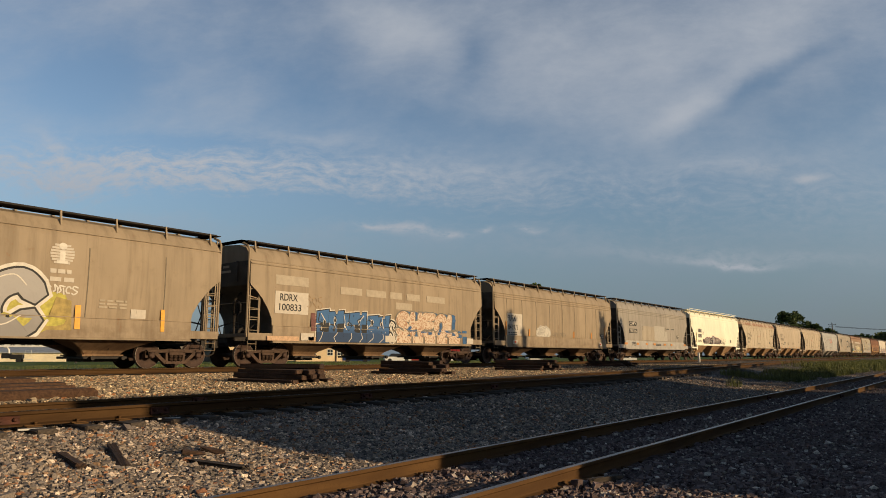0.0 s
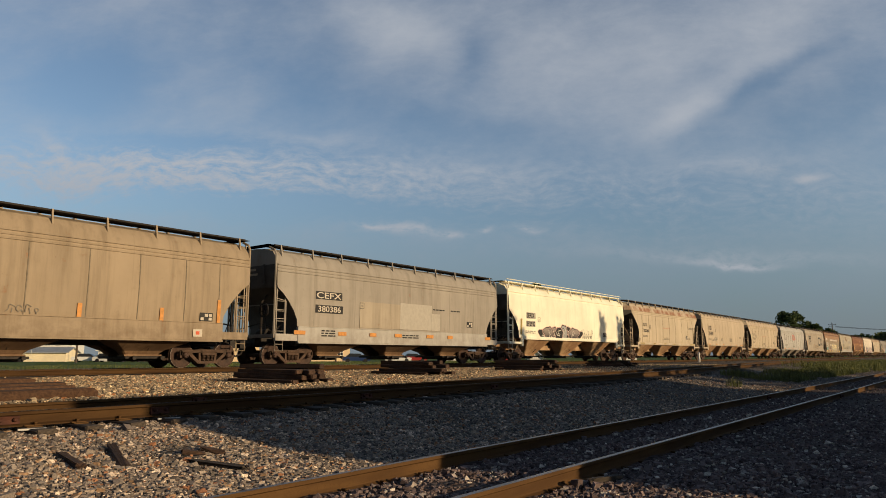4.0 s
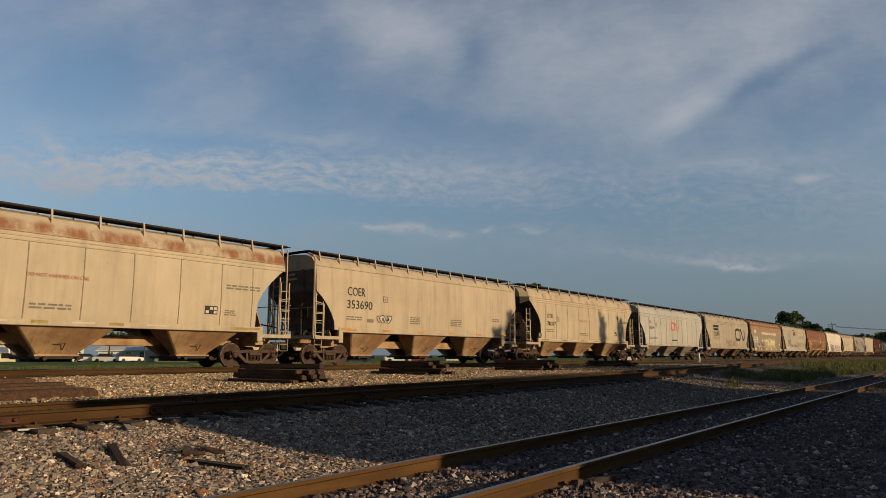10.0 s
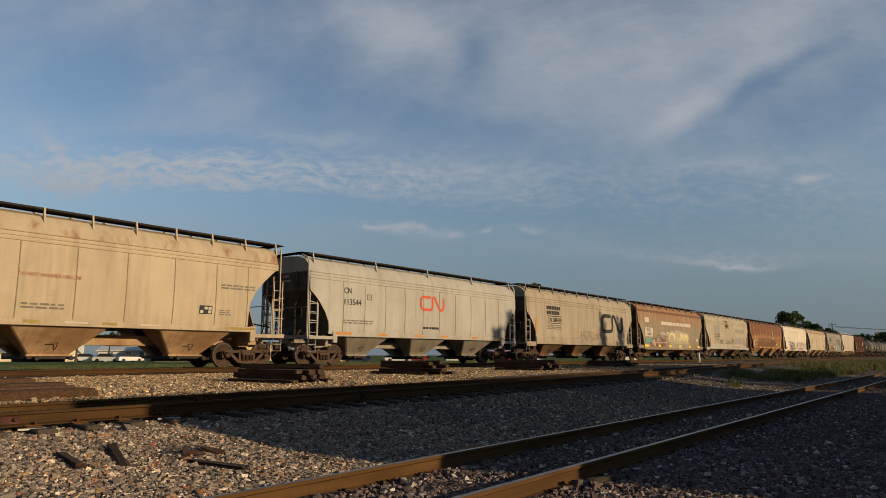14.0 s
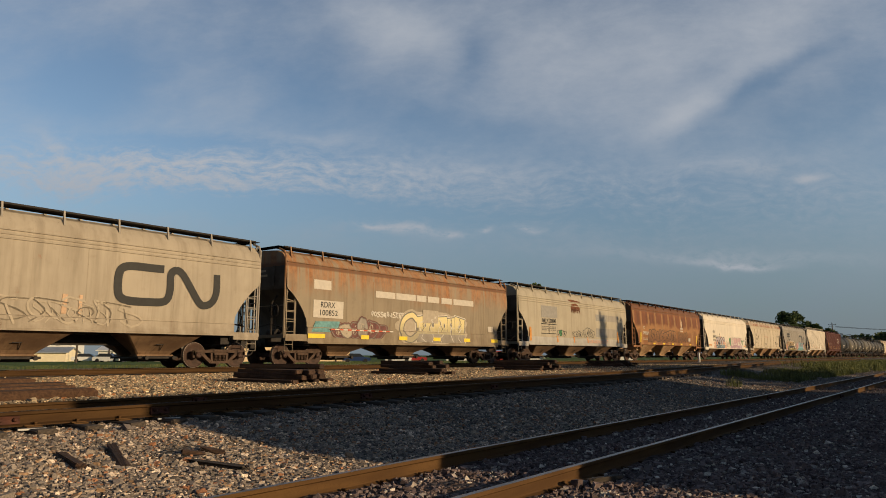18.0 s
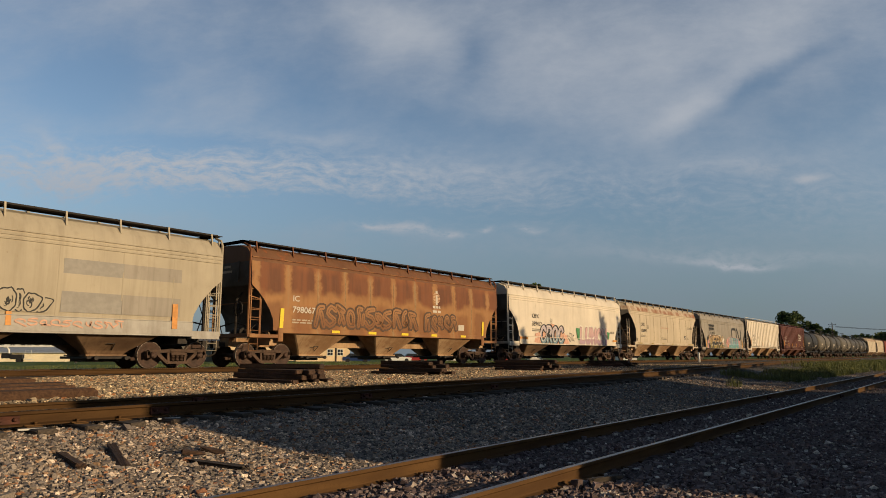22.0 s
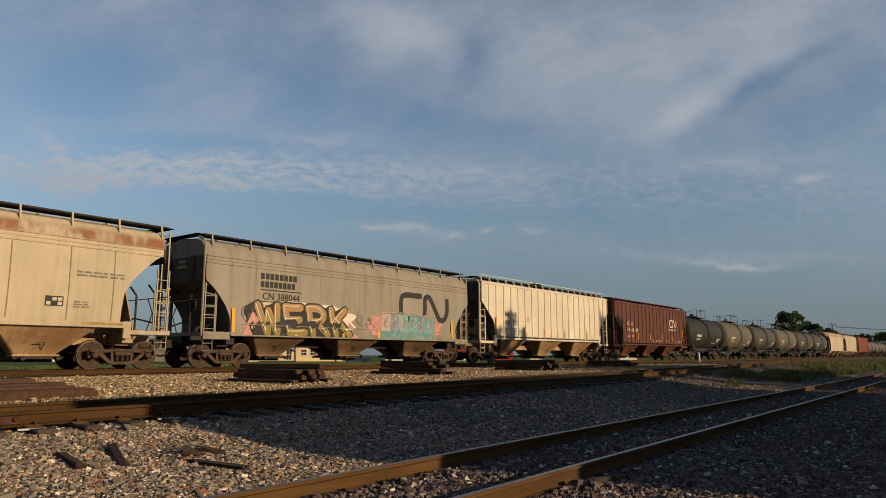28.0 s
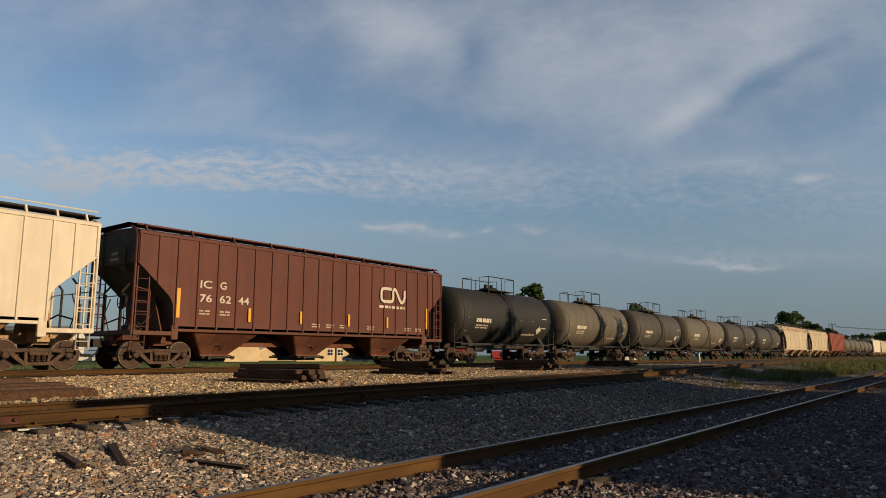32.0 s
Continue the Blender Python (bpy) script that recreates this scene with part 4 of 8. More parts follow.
def rect(y0, y1, z0, z1):
    return [(y0, z0), (y1, z0), (y1, z1), (y0, z1)]


def lettering(name, car, text, box, prof, mat, bold=0.0, spread=1.0, lift=0.02, shear=0.0, label=""):
    """Words painted on the camera's side, fitted to the box (y0, y1, z0, z1); the text runs towards +y."""
    y0, y1, z0, z1 = box
    cu = bpy.data.curves.new(name, "FONT")
    cu.body, cu.size, cu.offset, cu.space_character, cu.shear = text, 1.0, bold, spread, shear
    cu.resolution_u = 3
    tmp = bpy.data.objects.new(name, cu)
    me = bpy.data.meshes.new_from_object(tmp)
    bpy.data.objects.remove(tmp)
    bpy.data.curves.remove(cu)
    xs, zs = [v.co.x for v in me.vertices], [v.co.y for v in me.vertices]
    for v in me.vertices:
        yy = y0 + (v.co.x - min(xs)) / (max(xs) - min(xs)) * (y1 - y0)
        zz = z0 + (v.co.y - min(zs)) / (max(zs) - min(zs)) * (z1 - z0)
        v.co = (wide(prof, zz) + lift, yy, zz)
    me.materials.clear()
    me.materials.append(mat)
    return part(name, me, car, label=label)


def bars(name, car, y, z, w, rows, h, prof, mat, seed=1, label=""):
    """Small writing that cannot be read: bars."""
    rng = random.Random(seed)
    ps = []
    for r in range(rows):
        yy = y
        while yy < y + w - 0.05:
            l = min(rng.uniform(0.12, 0.35), y + w - yy)
            ps.append(rect(yy, yy + l, z - r * h * 1.9 - h, z - r * h * 1.9))
            yy += l + rng.uniform(0.04, 0.09)
    for q in ps:
        last = decal(name, car, [q], prof, mat, label)
    return last


def arc(cy, cz, ry, rz, a0, a1, n=9):
    return [(cy + ry * math.cos(radians(a0 + (a1 - a0) * k / n)), cz + rz * math.sin(radians(a0 + (a1 - a0) * k / n))) for k in range(n + 1)]


def letter_strokes(kind, rng):
    """Strokes of one sprayed form in a unit box: interlocked hooks, wedges and loops that spell nothing."""
    j = rng.uniform
    if kind % 3 == 0:       # loop with a tail
        a0 = j(0, 360)
        return [arc(0.5 + j(-.1, .1), 0.55 + j(-.1, .1), j(0.25, 0.45), j(0.2, 0.4), a0, a0 + j(200, 330)) + [(j(0.6, 1.15), j(-0.05, 0.25))]]
    if kind % 3 == 1:       # bent slab crossed by a wedge
        return [[(j(-.1, .3), j(0, .2)), (j(.2, .5), j(.4, .6)), (j(0, .4), j(.85, 1.05)), (j(.6, 1.1), j(.7, 1.0))], [(j(.5, .9), j(.5, .7)), (j(.7, 1.1), j(-.05, .15))]]
    return [[(j(.7, 1.0), j(.8, 1.0)), (j(.2, .4), j(.85, 1.05)), (j(.0, .2), j(.6, .75)), (j(.6, .85), j(.4, .55)), (j(.8, 1.05), j(.15, .3)), (j(.3, .55), j(-.05, .1)), (j(-.05, .15), j(.1, .3))]]


def ribbon_rows(pts, w):
    rows = []
    for i, p in enumerate(pts):
        a, c = pts[max(i - 1, 0)], pts[min(i + 1, len(pts) - 1)]
        dy, dz = c[0] - a[0], c[1] - a[1]
        l = math.hypot(dy, dz) or 1
        rows.append(((p[0] - dz / l * w / 2, p[1] + dy / l * w / 2), (p[0] + dz / l * w / 2, p[1] - dy / l * w / 2)))
    # blunt caps
    (a, b), (c, d) = rows[0], rows[1]
    k = w * 0.45
    dy, dz = pts[0][0] - pts[1][0], pts[0][1] - pts[1][1]
    l = math.hypot(dy, dz) or 1
    rows.insert(0, ((a[0] * .8 + b[0] * .2 + dy / l * k, a[1] * .8 + b[1] * .2 + dz / l * k), (b[0] * .8 + a[0] * .2 + dy / l * k, b[1] * .8 + a[1] * .2 + dz / l * k)))
    a, b = rows[-1]
    dy, dz = pts[-1][0] - pts[-2][0], pts[-1][1] - pts[-2][1]
    l = math.hypot(dy, dz) or 1
    rows.append(((a[0] * .8 + b[0] * .2 + dy / l * k, a[1] * .8 + b[1] * .2 + dz / l * k), (b[0] * .8 + a[0] * .2 + dy / l * k, b[1] * .8 + a[1] * .2 + dz / l * k)))
    return rows


def graffiti(name, car, y0, y1, z0, z1, n, fills, prof, line, halo, seed, label, fat=0.20, thin=False):
    """A sprayed tag: each letter is one part, laid down as halo, outline, fill and a shine."""
    rng = random.Random(seed)
    base = new(name)
    base.parent = car
    base["label"] = label
    last = -1
    for k in range(n):
        kind = rng.choice([q for q in range(7) if q != last])
        last = kind
        lw, lh = (y1 - y0) / n, (z1 - z0) * rng.uniform(0.86, 1.0)
        ya, za = y0 + lw * k - lw * 0.06, z0 + rng.uniform(0, 1) * ((z1 - z0) - lh)
        lean = rng.uniform(-0.12, 0.16)
        paths = []
        for st in letter_strokes(kind, rng):
            pts = [(ya + lw * (0.08 + 0.92 * u) + lean * lh * (v - 0.5), za + lh * (0.1 + 0.8 * v)) for u, v in st]
            paths.append(smooth_line(pts, 2 if len(pts) > 6 else 5))
        w = min(lw, lh) * fat * 1.6
        if thin:
            layers = [(line, fat * 0.17, 0.016)]
        else:
            layers = ([(halo, w + 0.30, 0.013)] if halo is not None else []) + [(line, w + 0.17, 0.018), (fills[rng.randrange(len(fills))], w, 0.024), (line, 0.025, 0.029)]
        b = MB()
        for i, (mat, ww, lift) in enumerate(layers):
            b.cur = i
            for q, pts in enumerate(paths):
                rows = ribbon_rows(pts, ww)
                b.loft([[(wide(prof, z) + lift + 0.0012 * q, y, z) for y, z in r] for r in rows], False)
        me = bpy.data.meshes.new("letter")
        me.from_pydata(b.v, [], b.f)
        for mat, _, _ in layers:
            me.materials.append(mat)
        me.polygons.foreach_set("material_index", b.mi)
        me.update()
        part("letter", me, base)
    return base


STROKES = {
    "C": [[(.95, .80), (.62, 1), (.18, .82), (.03, .45), (.2, .12), (.6, 0), (.97, .2)]],
    "O": [[(.5, 1), (.12, .82), (.02, .45), (.2, .08), (.55, 0), (.9, .2), (.98, .55), (.82, .9), (.5, 1)]],
    "R": [[(.1, 0), (.08, .5), (.1, 1)], [(.05, 1), (.65, 1), (.92, .78), (.7, .52), (.2, .47)], [(.45, .47), (.7, .22), (.95, 0)]],
    "L": [[(.15, 1), (.1, .5), (.12, 0)], [(.05, .03), (.5, .02), (.9, .06)]],
    "U": [[(.08, 1), (.06, .4), (.3, .03), (.65, .04), (.9, .38), (.95, 1)]],
    "N": [[(.1, 0), (.1, .5), (.08, 1)], [(.08, 1), (.5, .5), (.9, 0)], [(.9, 0), (.92, .5), (.95, 1)]],
    "H": [[(.1, 0), (.08, .5), (.12, 1)], [(.1, .48), (.5, .5), (.9, .54)], [(.88, 0), (.92, .5), (.9, 1)]],
    "S": [[(.92, .86), (.55, 1), (.15, .85), (.18, .60), (.62, .48), (.9, .28), (.62, .02), (.08, .1)]],
    "E": [[(.12, 0), (.1, .5), (.12, 1)], [(.1, 1), (.5, .98), (.95, 1)], [(.12, .5), (.45, .5), (.8, .53)], [(.1, .02), (.5, .02), (.95, .04)]],
    "W": [[(0, 1), (.12, .5), (.25, 0)], [(.25, 0), (.38, .4), (.5, .8)], [(.5, .8), (.62, .4), (.75, 0)], [(.75, 0), (.88, .5), (1, 1)]],
    "K": [[(.1, 1), (.1, .5), (.15, 0)], [(.95, 1), (.5, .7), (.15, .42)], [(.4, .56), (.7, .3), (1, 0)]]}


def sprayed_word(car, word, box, prof, fill, rim, label, fat=0.3, halo=None, shadow=None, lean=0.0, shine=None):
    """Fat sprayed letters, each one part: halo, thrown shadow, outline, fill and a thin shine. shadow: paint, along, up."""
    y0, y1, z0, z1 = box
    base = new("graffiti")
    base.parent = car
    base["label"] = label
    lw, lh = (y1 - y0) / len(word), z1 - z0
    for k, ch in enumerate(word):
        paths = [smooth_line([(y0 + lw * (k + 0.12 + 0.76 * u) + lean * lh * (v - 0.5), z0 + lh * (0.10 + 0.80 * v)) for u, v in st], 5) for st in STROKES[ch]]
        w = min(lw, lh) * fat
        layers = []
        if halo is not None:
            layers.append((halo, w + 0.34, 0.012, 0, 0))
        if shadow is not None:
            layers += [(shadow[0], w + 0.10, 0.0155 + 0.0004 * q, shadow[1] * (4 - q) / 4, shadow[2] * (4 - q) / 4) for q in range(4)]
        layers += [(rim, w + 0.13, 0.020, 0, 0), (fill, w, 0.026, 0, 0)]
        if shine is not None:
            layers.append((shine, 0.035, 0.031, -w * 0.3, w * 0.22))
        b = MB()
        for i, (mat, ww, lift, dy, dz) in enumerate(layers):
            b.cur = i
            for q, pts in enumerate(paths):
                rows = [[(y, max(z, z0 - 0.02)) for y, z in r] for r in ribbon_rows([(y + dy, z + dz) for y, z in pts], ww)]
                b.loft([[(wide(prof, z) + lift + 0.0011 * q + 0.0005 * (k % 2), y, z) for y, z in r] for r in rows], False)
        me = bpy.data.meshes.new("letter")
        me.from_pydata(b.v, [], b.f)
        for lay in layers:
            me.materials.append(lay[0])
        me.polygons.foreach_set("material_index", b.mi)
        me.update()
        part("letter", me, base)
    return base


def wild_piece(car, box, n, fills, rim, edge, prof, seed, label, band=None, bumpy=False, rise=0.0, halo=None, marks=None):
    """A sprayed piece of interlocked forms that spell nothing: each form is one part, with zigzag seams, counters and a thrown base."""
    rng = random.Random(seed)
    y0, y1, z0, z1 = box
    h = z1 - z0
    base = new("graffiti")
    base.parent = car
    base["label"] = label
    cuts = [y0 + (y1 - y0) * (k + (rng.uniform(-.15, .15) if 0 < k < n else 0)) / n for k in range(n + 1)]
    for k in range(n):
        a, c = cuts[k], cuts[k + 1]
        mid = ((a + c) / 2 - y0) / (y1 - y0)
        top = z0 + h * (1 - rise * (2 * mid - 1) ** 2) * rng.uniform(0.90, 1.0)
        tilt, skew = rng.uniform(-0.07, 0.07) * h, rng.uniform(-0.10, 0.14) * h
        zb = z0 + h * 0.30 if band is not None else z0

        def crest(u):
            if bumpy:
                return top - h * 0.34 * (1 - math.sqrt(max(0.0, 1 - (2 * u - 1) ** 2))) * (0.5 + rise)
            return top + tilt * (2 * u - 1) - (0.10 * h if 0.42 < u < 0.58 and k % 2 else 0)
        b = MB()

        def sheet(i, grow, lift, lo, hi=None):
            b.cur = i
            us = [0, 0.1, 0.25, 0.4, 0.45, 0.55, 0.6, 0.75, 0.9, 1]
            rows = []
            for u in us:
                up = (crest(u) if hi is None else hi) + grow
                ys = a - grow + (c - a + 2 * grow) * u
                rows.append([(wide(prof, z) + lift, ys + skew * (z - lo) / h, z) for z in (lo + (up - lo) * q / 5 for q in range(6))])
            b.loft(rows, False)

        def stroke(i, pts, w, lift):
            b.cur = i
            b.loft([[(wide(prof, z) + lift, y, z) for y, z in r] for r in ribbon_rows(pts, w)], False)
        mats = [halo or edge, edge, rim, fills[k % len(fills)], band or rim, marks or rim]
        if halo is not None:
            sheet(0, 0.20, 0.010 + 0.0003 * k, z0 + 0.03)
        sheet(1, 0.085, 0.014 + 0.0003 * k, z0)
        sheet(2, 0.045, 0.018 + 0.0003 * k, z0)
        sheet(3, 0.0, 0.022 + 0.0003 * k, zb)
        if band is not None:
            sheet(4, 0.0, 0.0225 + 0.0003 * k, z0 + 0.01, zb)
            stroke(1, [(a + (c - a) * rng.uniform(.3, .7), zb), (a + (c - a) * rng.uniform(.3, .7), (z0 + zb) / 2), (a + (c - a) * rng.uniform(.2, .8), z0 + 0.02)], 0.03, 0.030)
        # seams, a counter and slashes on the form
        w = c - a
        for q in range(2):
            u = rng.uniform(.15, .5)
            pts = [(a + w * (u + rng.uniform(-.15, .35)), zb + (top - zb) * v) for v in (rng.uniform(.72, .95), rng.uniform(.5, .65), rng.uniform(.3, .42), rng.uniform(.05, .2))]
            stroke(1 if q else 2, pts if not bumpy else smooth_line(pts, 3), 0.035 if q else 0.05, 0.029 + 0.001 * q)
        cy, cz, r = a + w * rng.uniform(.35, .75), zb + (top - zb) * rng.uniform(.4, .7), h * rng.uniform(.06, .10)
        b.cur = 2
        ring = arc(cy, cz, r * 0.6, r, 0, 330, 9)
        b.add([(wide(prof, z) + 0.031, y, z) for y, z in ring], [tuple(range(len(ring)))])
        stroke(1, ring, 0.022, 0.033)
        for q in range(3):
            yy, zz = a + w * rng.uniform(.1, .9), zb + (top - zb) * rng.uniform(.12, .85)
            stroke(5, [(yy, zz), (yy + rng.uniform(-.06, .08), zz + rng.uniform(.03, .12))], 0.035, 0.034)
        me = bpy.data.meshes.new("letter")
        me.from_pydata(b.v, [], b.f)
        for mat in mats:
            me.materials.append(mat)
        me.polygons.foreach_set("material_index", b.mi)
        me.update()
        part("letter", me, base)
    return base


def blob_piece(car, box, n, fills, rim, edge, prof, seed, label, marks, spikes=True):
    """A sprayed piece of swollen, overlapping forms with horned ends that spell nothing; each form is one part."""
    rng = random.Random(seed)
    y0, y1, z0, z1 = box
    h = z1 - z0
    base = new("graffiti")
    base.parent = car
    base["label"] = label
    for k in range(n):
        u = (k + 0.5) / n
        tall = 1 - 1.5 * (u - 0.5) ** 2 * (1 if spikes else 0.4)
        cy, ry = y0 + (y1 - y0) * u, (y1 - y0) / n * rng.uniform(0.50, 0.80)
        top = z0 + h * tall * rng.uniform(0.72, 1.0)
        side = -1 if u < 0.5 else 1
        horned = spikes and (k in (0, 1, n - 2, n - 1))
        pts = []
        for q in range(28):
            a = 2 * math.pi * q / 28
            r = 1 + 0.06 * math.sin(7 * a + seed + k)
            y, z = cy + ry * r * math.cos(a), (z0 + top) / 2 + (top - z0) / 2 * r * math.sin(a)
            if horned:      # drawn out to a horn that curls up
                t = max(0.0, side * math.cos(a)) ** 3
                y += side * ry * 0.9 * t
                z += (top - z0) * (0.35 * t if k in (0, n - 1) else 0.2 * t)
            pts.append((y, max(z, z0)))
        b = MB()

        def disc(i, grow, lift):
            b.cur = i
            my, mz = sum(p[0] for p in pts) / 28, sum(p[1] for p in pts) / 28
            rows = []
            for f in (0.02, 0.5, 0.8, 1.0):
                ring = []
                for y, z in pts:
                    d = math.hypot(y - my, z - mz) or 1
                    g = f + (grow / d if f == 1.0 else 0)
                    zz = max(mz + (z - mz) * g, z0 - 0.02)
                    ring.append((wide(prof, zz) + lift, my + (y - my) * g, zz))
                rows.append(ring)
            b.loft(rows, True)

        def stroke(i, line, w, lift):
            b.cur = i
            b.loft([[(wide(prof, z) + lift, y, z) for y, z in r] for r in ribbon_rows(line, w)], False)
        lift = 0.012 + 0.0035 * ((k * 3) % 5)
        disc(0, 0.095, lift)
        disc(1, 0.045, lift + 0.0010)
        disc(2, 0.0, lift + 0.0022)
        for q in range(9):
            a0 = rng.uniform(0, 360)
            yy, zz = cy + ry * rng.uniform(-.4, .4), (z0 + top) / 2 + (top - z0) * rng.uniform(-.25, .25)
            stroke(rng.choice((1, 3, 3)), arc(yy, max(zz, z0 + 0.12), ry * rng.uniform(.12, .4), (top - z0) * rng.uniform(.06, .2), a0, a0 + rng.uniform(70, 220), 7), rng.uniform(0.018, 0.045), lift + 0.0028 + 0.0002 * q)
        me = bpy.data.meshes.new("letter")
        me.from_pydata(b.v, [], b.f)
        for mat in (edge, rim, fills[k % len(fills)], marks):
            me.materials.append(mat)
        me.polygons.foreach_set("material_index", b.mi)
        me.update()
        part("letter", me, base)
    return base


def spiky_tag(car, y0, y1, z0, z1, prof, mat, seed, label):
    """A thin scribble: loops along the base and hooked spikes thrown upward, each stroke one part."""
    rng = random.Random(seed)
    base = new("graffiti")
    base.parent = car
    base["label"] = label
    for k in range(16):
        u = (k + 0.5) / 16
        y, h = y0 + (y1 - y0) * u, (z1 - z0) * rng.uniform(0.45, 1.0)
        out = (u - 0.5) * 0.5 + rng.uniform(-.08, .08)
        if k % 3 == 2:
            a0 = rng.uniform(0, 360)
            key = arc(y, z0 + 0.22 * h, 0.12, 0.14, a0, a0 + 250, 6)
        else:
            key = [(y, z0 + rng.uniform(0, .2) * h), (y + out * 0.3 + rng.uniform(-.06, .06), z0 + 0.4 * h), (y + out * 0.9, z0 + 0.7 * h), (y + out * 1.1 + rng.uniform(-.1, .1), z0 + h)]
        b = MB()
        b.loft([[(wide(prof, z) + 0.016 + 0.0006 * k, yy, z) for yy, z in r] for r in ribbon_rows(smooth_line(key, 3), 0.028)], False)
        part("stroke", b.mesh("stroke", mat), base)
    return base


def cloud(car, y0, y1, z0, z1, n, prof, mat, label, seed):
    """A soft-edged puff of sprayed ground colour behind a piece."""
    rng = random.Random(seed)
    b = MB()
    cy, cz, ry, rz = (y0 + y1) / 2, (z0 + z1) / 2, (y1 - y0) / 2, (z1 - z0) / 2
    pts = []
    for k in range(n * 5):
        a = 2 * math.pi * k / (n * 5)
        q = 0.88 + 0.12 * abs(math.sin(a * n / 2)) + rng.uniform(-.02, .02)
        pts.append((cy + ry * q * math.copysign(abs(math.cos(a)) ** 0.7, math.cos(a)), cz + rz * q * math.copysign(abs(math.sin(a)) ** 0.7, math.sin(a))))
    rows = [[(wide(prof, cz + (z - cz) * f) + 0.009, cy + (y - cy) * f, cz + (z - cz) * f) for y, z in pts] for f in (0.02, 0.2, 0.4, 0.6, 0.8, 0.92, 1.0)]
    b.loft(rows, True)
    return part("overspray", b.mesh("overspray", mat), car, label=label)


def hopper(spec):
    """One covered hopper car; returns the car and its section."""
    L, H, style, sill, paint = spec["L"], spec["H"], spec["style"], spec["sill"], spec["paint"]
    half = round((L - 1.32) / 2, 2)
    zb = spec.get("zb", 1.36) if sill == "shallow" else 1.30
    prof = side_profile(style, H)
    trim = spec.get("trim", paint)
    car = thing("hopper_car", spec["label"], "freight car", group="cars of the freight train")
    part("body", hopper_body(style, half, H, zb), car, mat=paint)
    part("roof", hopper_roof(style, half, H), car, mat=spec.get("roof", paint))
    chord = chord_mesh(style, half, H, spec.get("lines", 3))
    part("side_plate", chord, car, mat=paint)
    part("side_plate", chord, car, pose(0, 0, 0, 0, 0, 180), mat=paint)
    nr = spec.get("ribs", 8)
    rib = rib_mesh(style, H, zb, 0.004 if spec.get("seam") is paint else 0.011)
    y0 = half - (1.45 if style == "rib" else 1.5)
    for y in spec.get("seams", [-y0 + 2 * y0 * k / (nr - 1) for k in range(nr)]):
        part("rib", rib, car, pose(0, y, 0), mat=spec.get("seam", paint))
        part("rib", rib, car, pose(0, -y, 0, 0, 0, 180), mat=spec.get("seam", paint))
    if style == "rib":
        for y in (-half + 0.06, -half + 0.75, half - 0.75, half - 0.06):
            up = rib_mesh("rib", H, round(3.55 - (0.66 if abs(y) < half - 0.5 else 0.0), 2))
            part("rib", up, car, pose(0, y, 0), mat=paint)
    sm = sill_mesh(sill, half, zb, spec.get("sill_z", 0.93))
    part("side_sill", sm, car, mat=spec.get("sillmat", paint))
    part("side_sill", sm, car, pose(0, 0, 0, 0, 0, 180), mat=spec.get("sillmat", paint))
    part("centre_sill", centre_sill_mesh(half), car, mat=spec.get("bay", paint) if sill == "shallow" else STEEL_DARK)
    nb = spec.get("bays", 3)
    span = 2 * half - 2.9
    bl = span / nb
    for k in range(nb):
        y = -span / 2 + bl * (k + 0.5)
        bay = part("hopper_bay", bay_mesh(round(bl * 0.63, 2), 1.46, zb - 0.02 if sill == "shallow" else spec.get("sill_z", 0.93) + 0.07, 1.25 if nb == 3 else 0.95), car, pose(0, y, 0), mat=spec.get("bay", paint))
        part("outlet_gate", gate_mesh(), bay)
    board = board_mesh(half, H, False)
    part("running_board", board, car, mat=spec.get("board", RBOARD))
    part("running_board", board, car, pose(0, 0, 0, 0, 0, 180), mat=spec.get("board", RBOARD))
    nk = spec.get("brackets", 10)
    br = bracket_mesh(style, H)
    for k in range(nk):
        y = -half + 0.35 + (2 * half - 0.7) * k / (nk - 1)
        part("bracket", br, car, pose(0, y, 0), mat=trim)
        part("bracket", br, car, pose(0, y, 0, 0, 0, 180), mat=trim)
    if spec.get("guard"):
        part("roof_rail", rail_guard_mesh(half, H), car, mat=trim)
    part("hatch_cover", hatch_mesh(half, H), car, mat=spec.get("roof", paint))
    zs = 1.26
    full = style != "acf"
    for s in (-1, 1):
        part("end_frame", end_frame_mesh(style, H, zs, s, full), car, pose(0, s * half, 0), mat=trim)
        lad = ladder_mesh(1.25, 3.35 if style != "rib" else 3.4)
        part("ladder", lad, car, pose(1.50, s * (half - 0.28), 0), mat=trim)
        part("ladder", lad, car, pose(-1.50, s * (half - 0.28), 0), mat=trim)
        part("ladder", ladder_mesh(1.3, H - 0.15), car, pose(s * 0.95, s * (half + 0.07), 0, 0, 0, 90), mat=trim)
        part("step", stirrup_mesh(), car, pose(0, s * (half - 0.25), 0), mat=trim)
        part("step", stirrup_mesh(), car, pose(-3.0, s * (half - 0.25), 0), mat=trim)
        part("coupler", coupler_mesh(), car, pose(0, s * (half + 0.08), 0, 0, 0, 0 if s > 0 else 180))
        for k in range(4):
            part("brace", brace_mesh(k), car, pose(0, s * half, 0, 0, 0, 0 if s > 0 else 180))
        truck(car, s * (half - 1.32))
        for x in (-0.75, 0.75):
            part("end_post", end_post_mesh(style, H), car, pose(x, s * (half + 0.015), 0))
        for k in range(2):
            part("end_number", end_number_mesh(k), car, pose(0, s * (half + 0.004), H - 1.02), mat=spec.get("end_ink", PATCH_T))
    part("brake_wheel", brake_wheel_mesh(), car, pose(0.98, -half - 0.14, 2.25))
    part("brake_gear", brake_gear_mesh(), car, pose(0, -half + 0.75, 0))
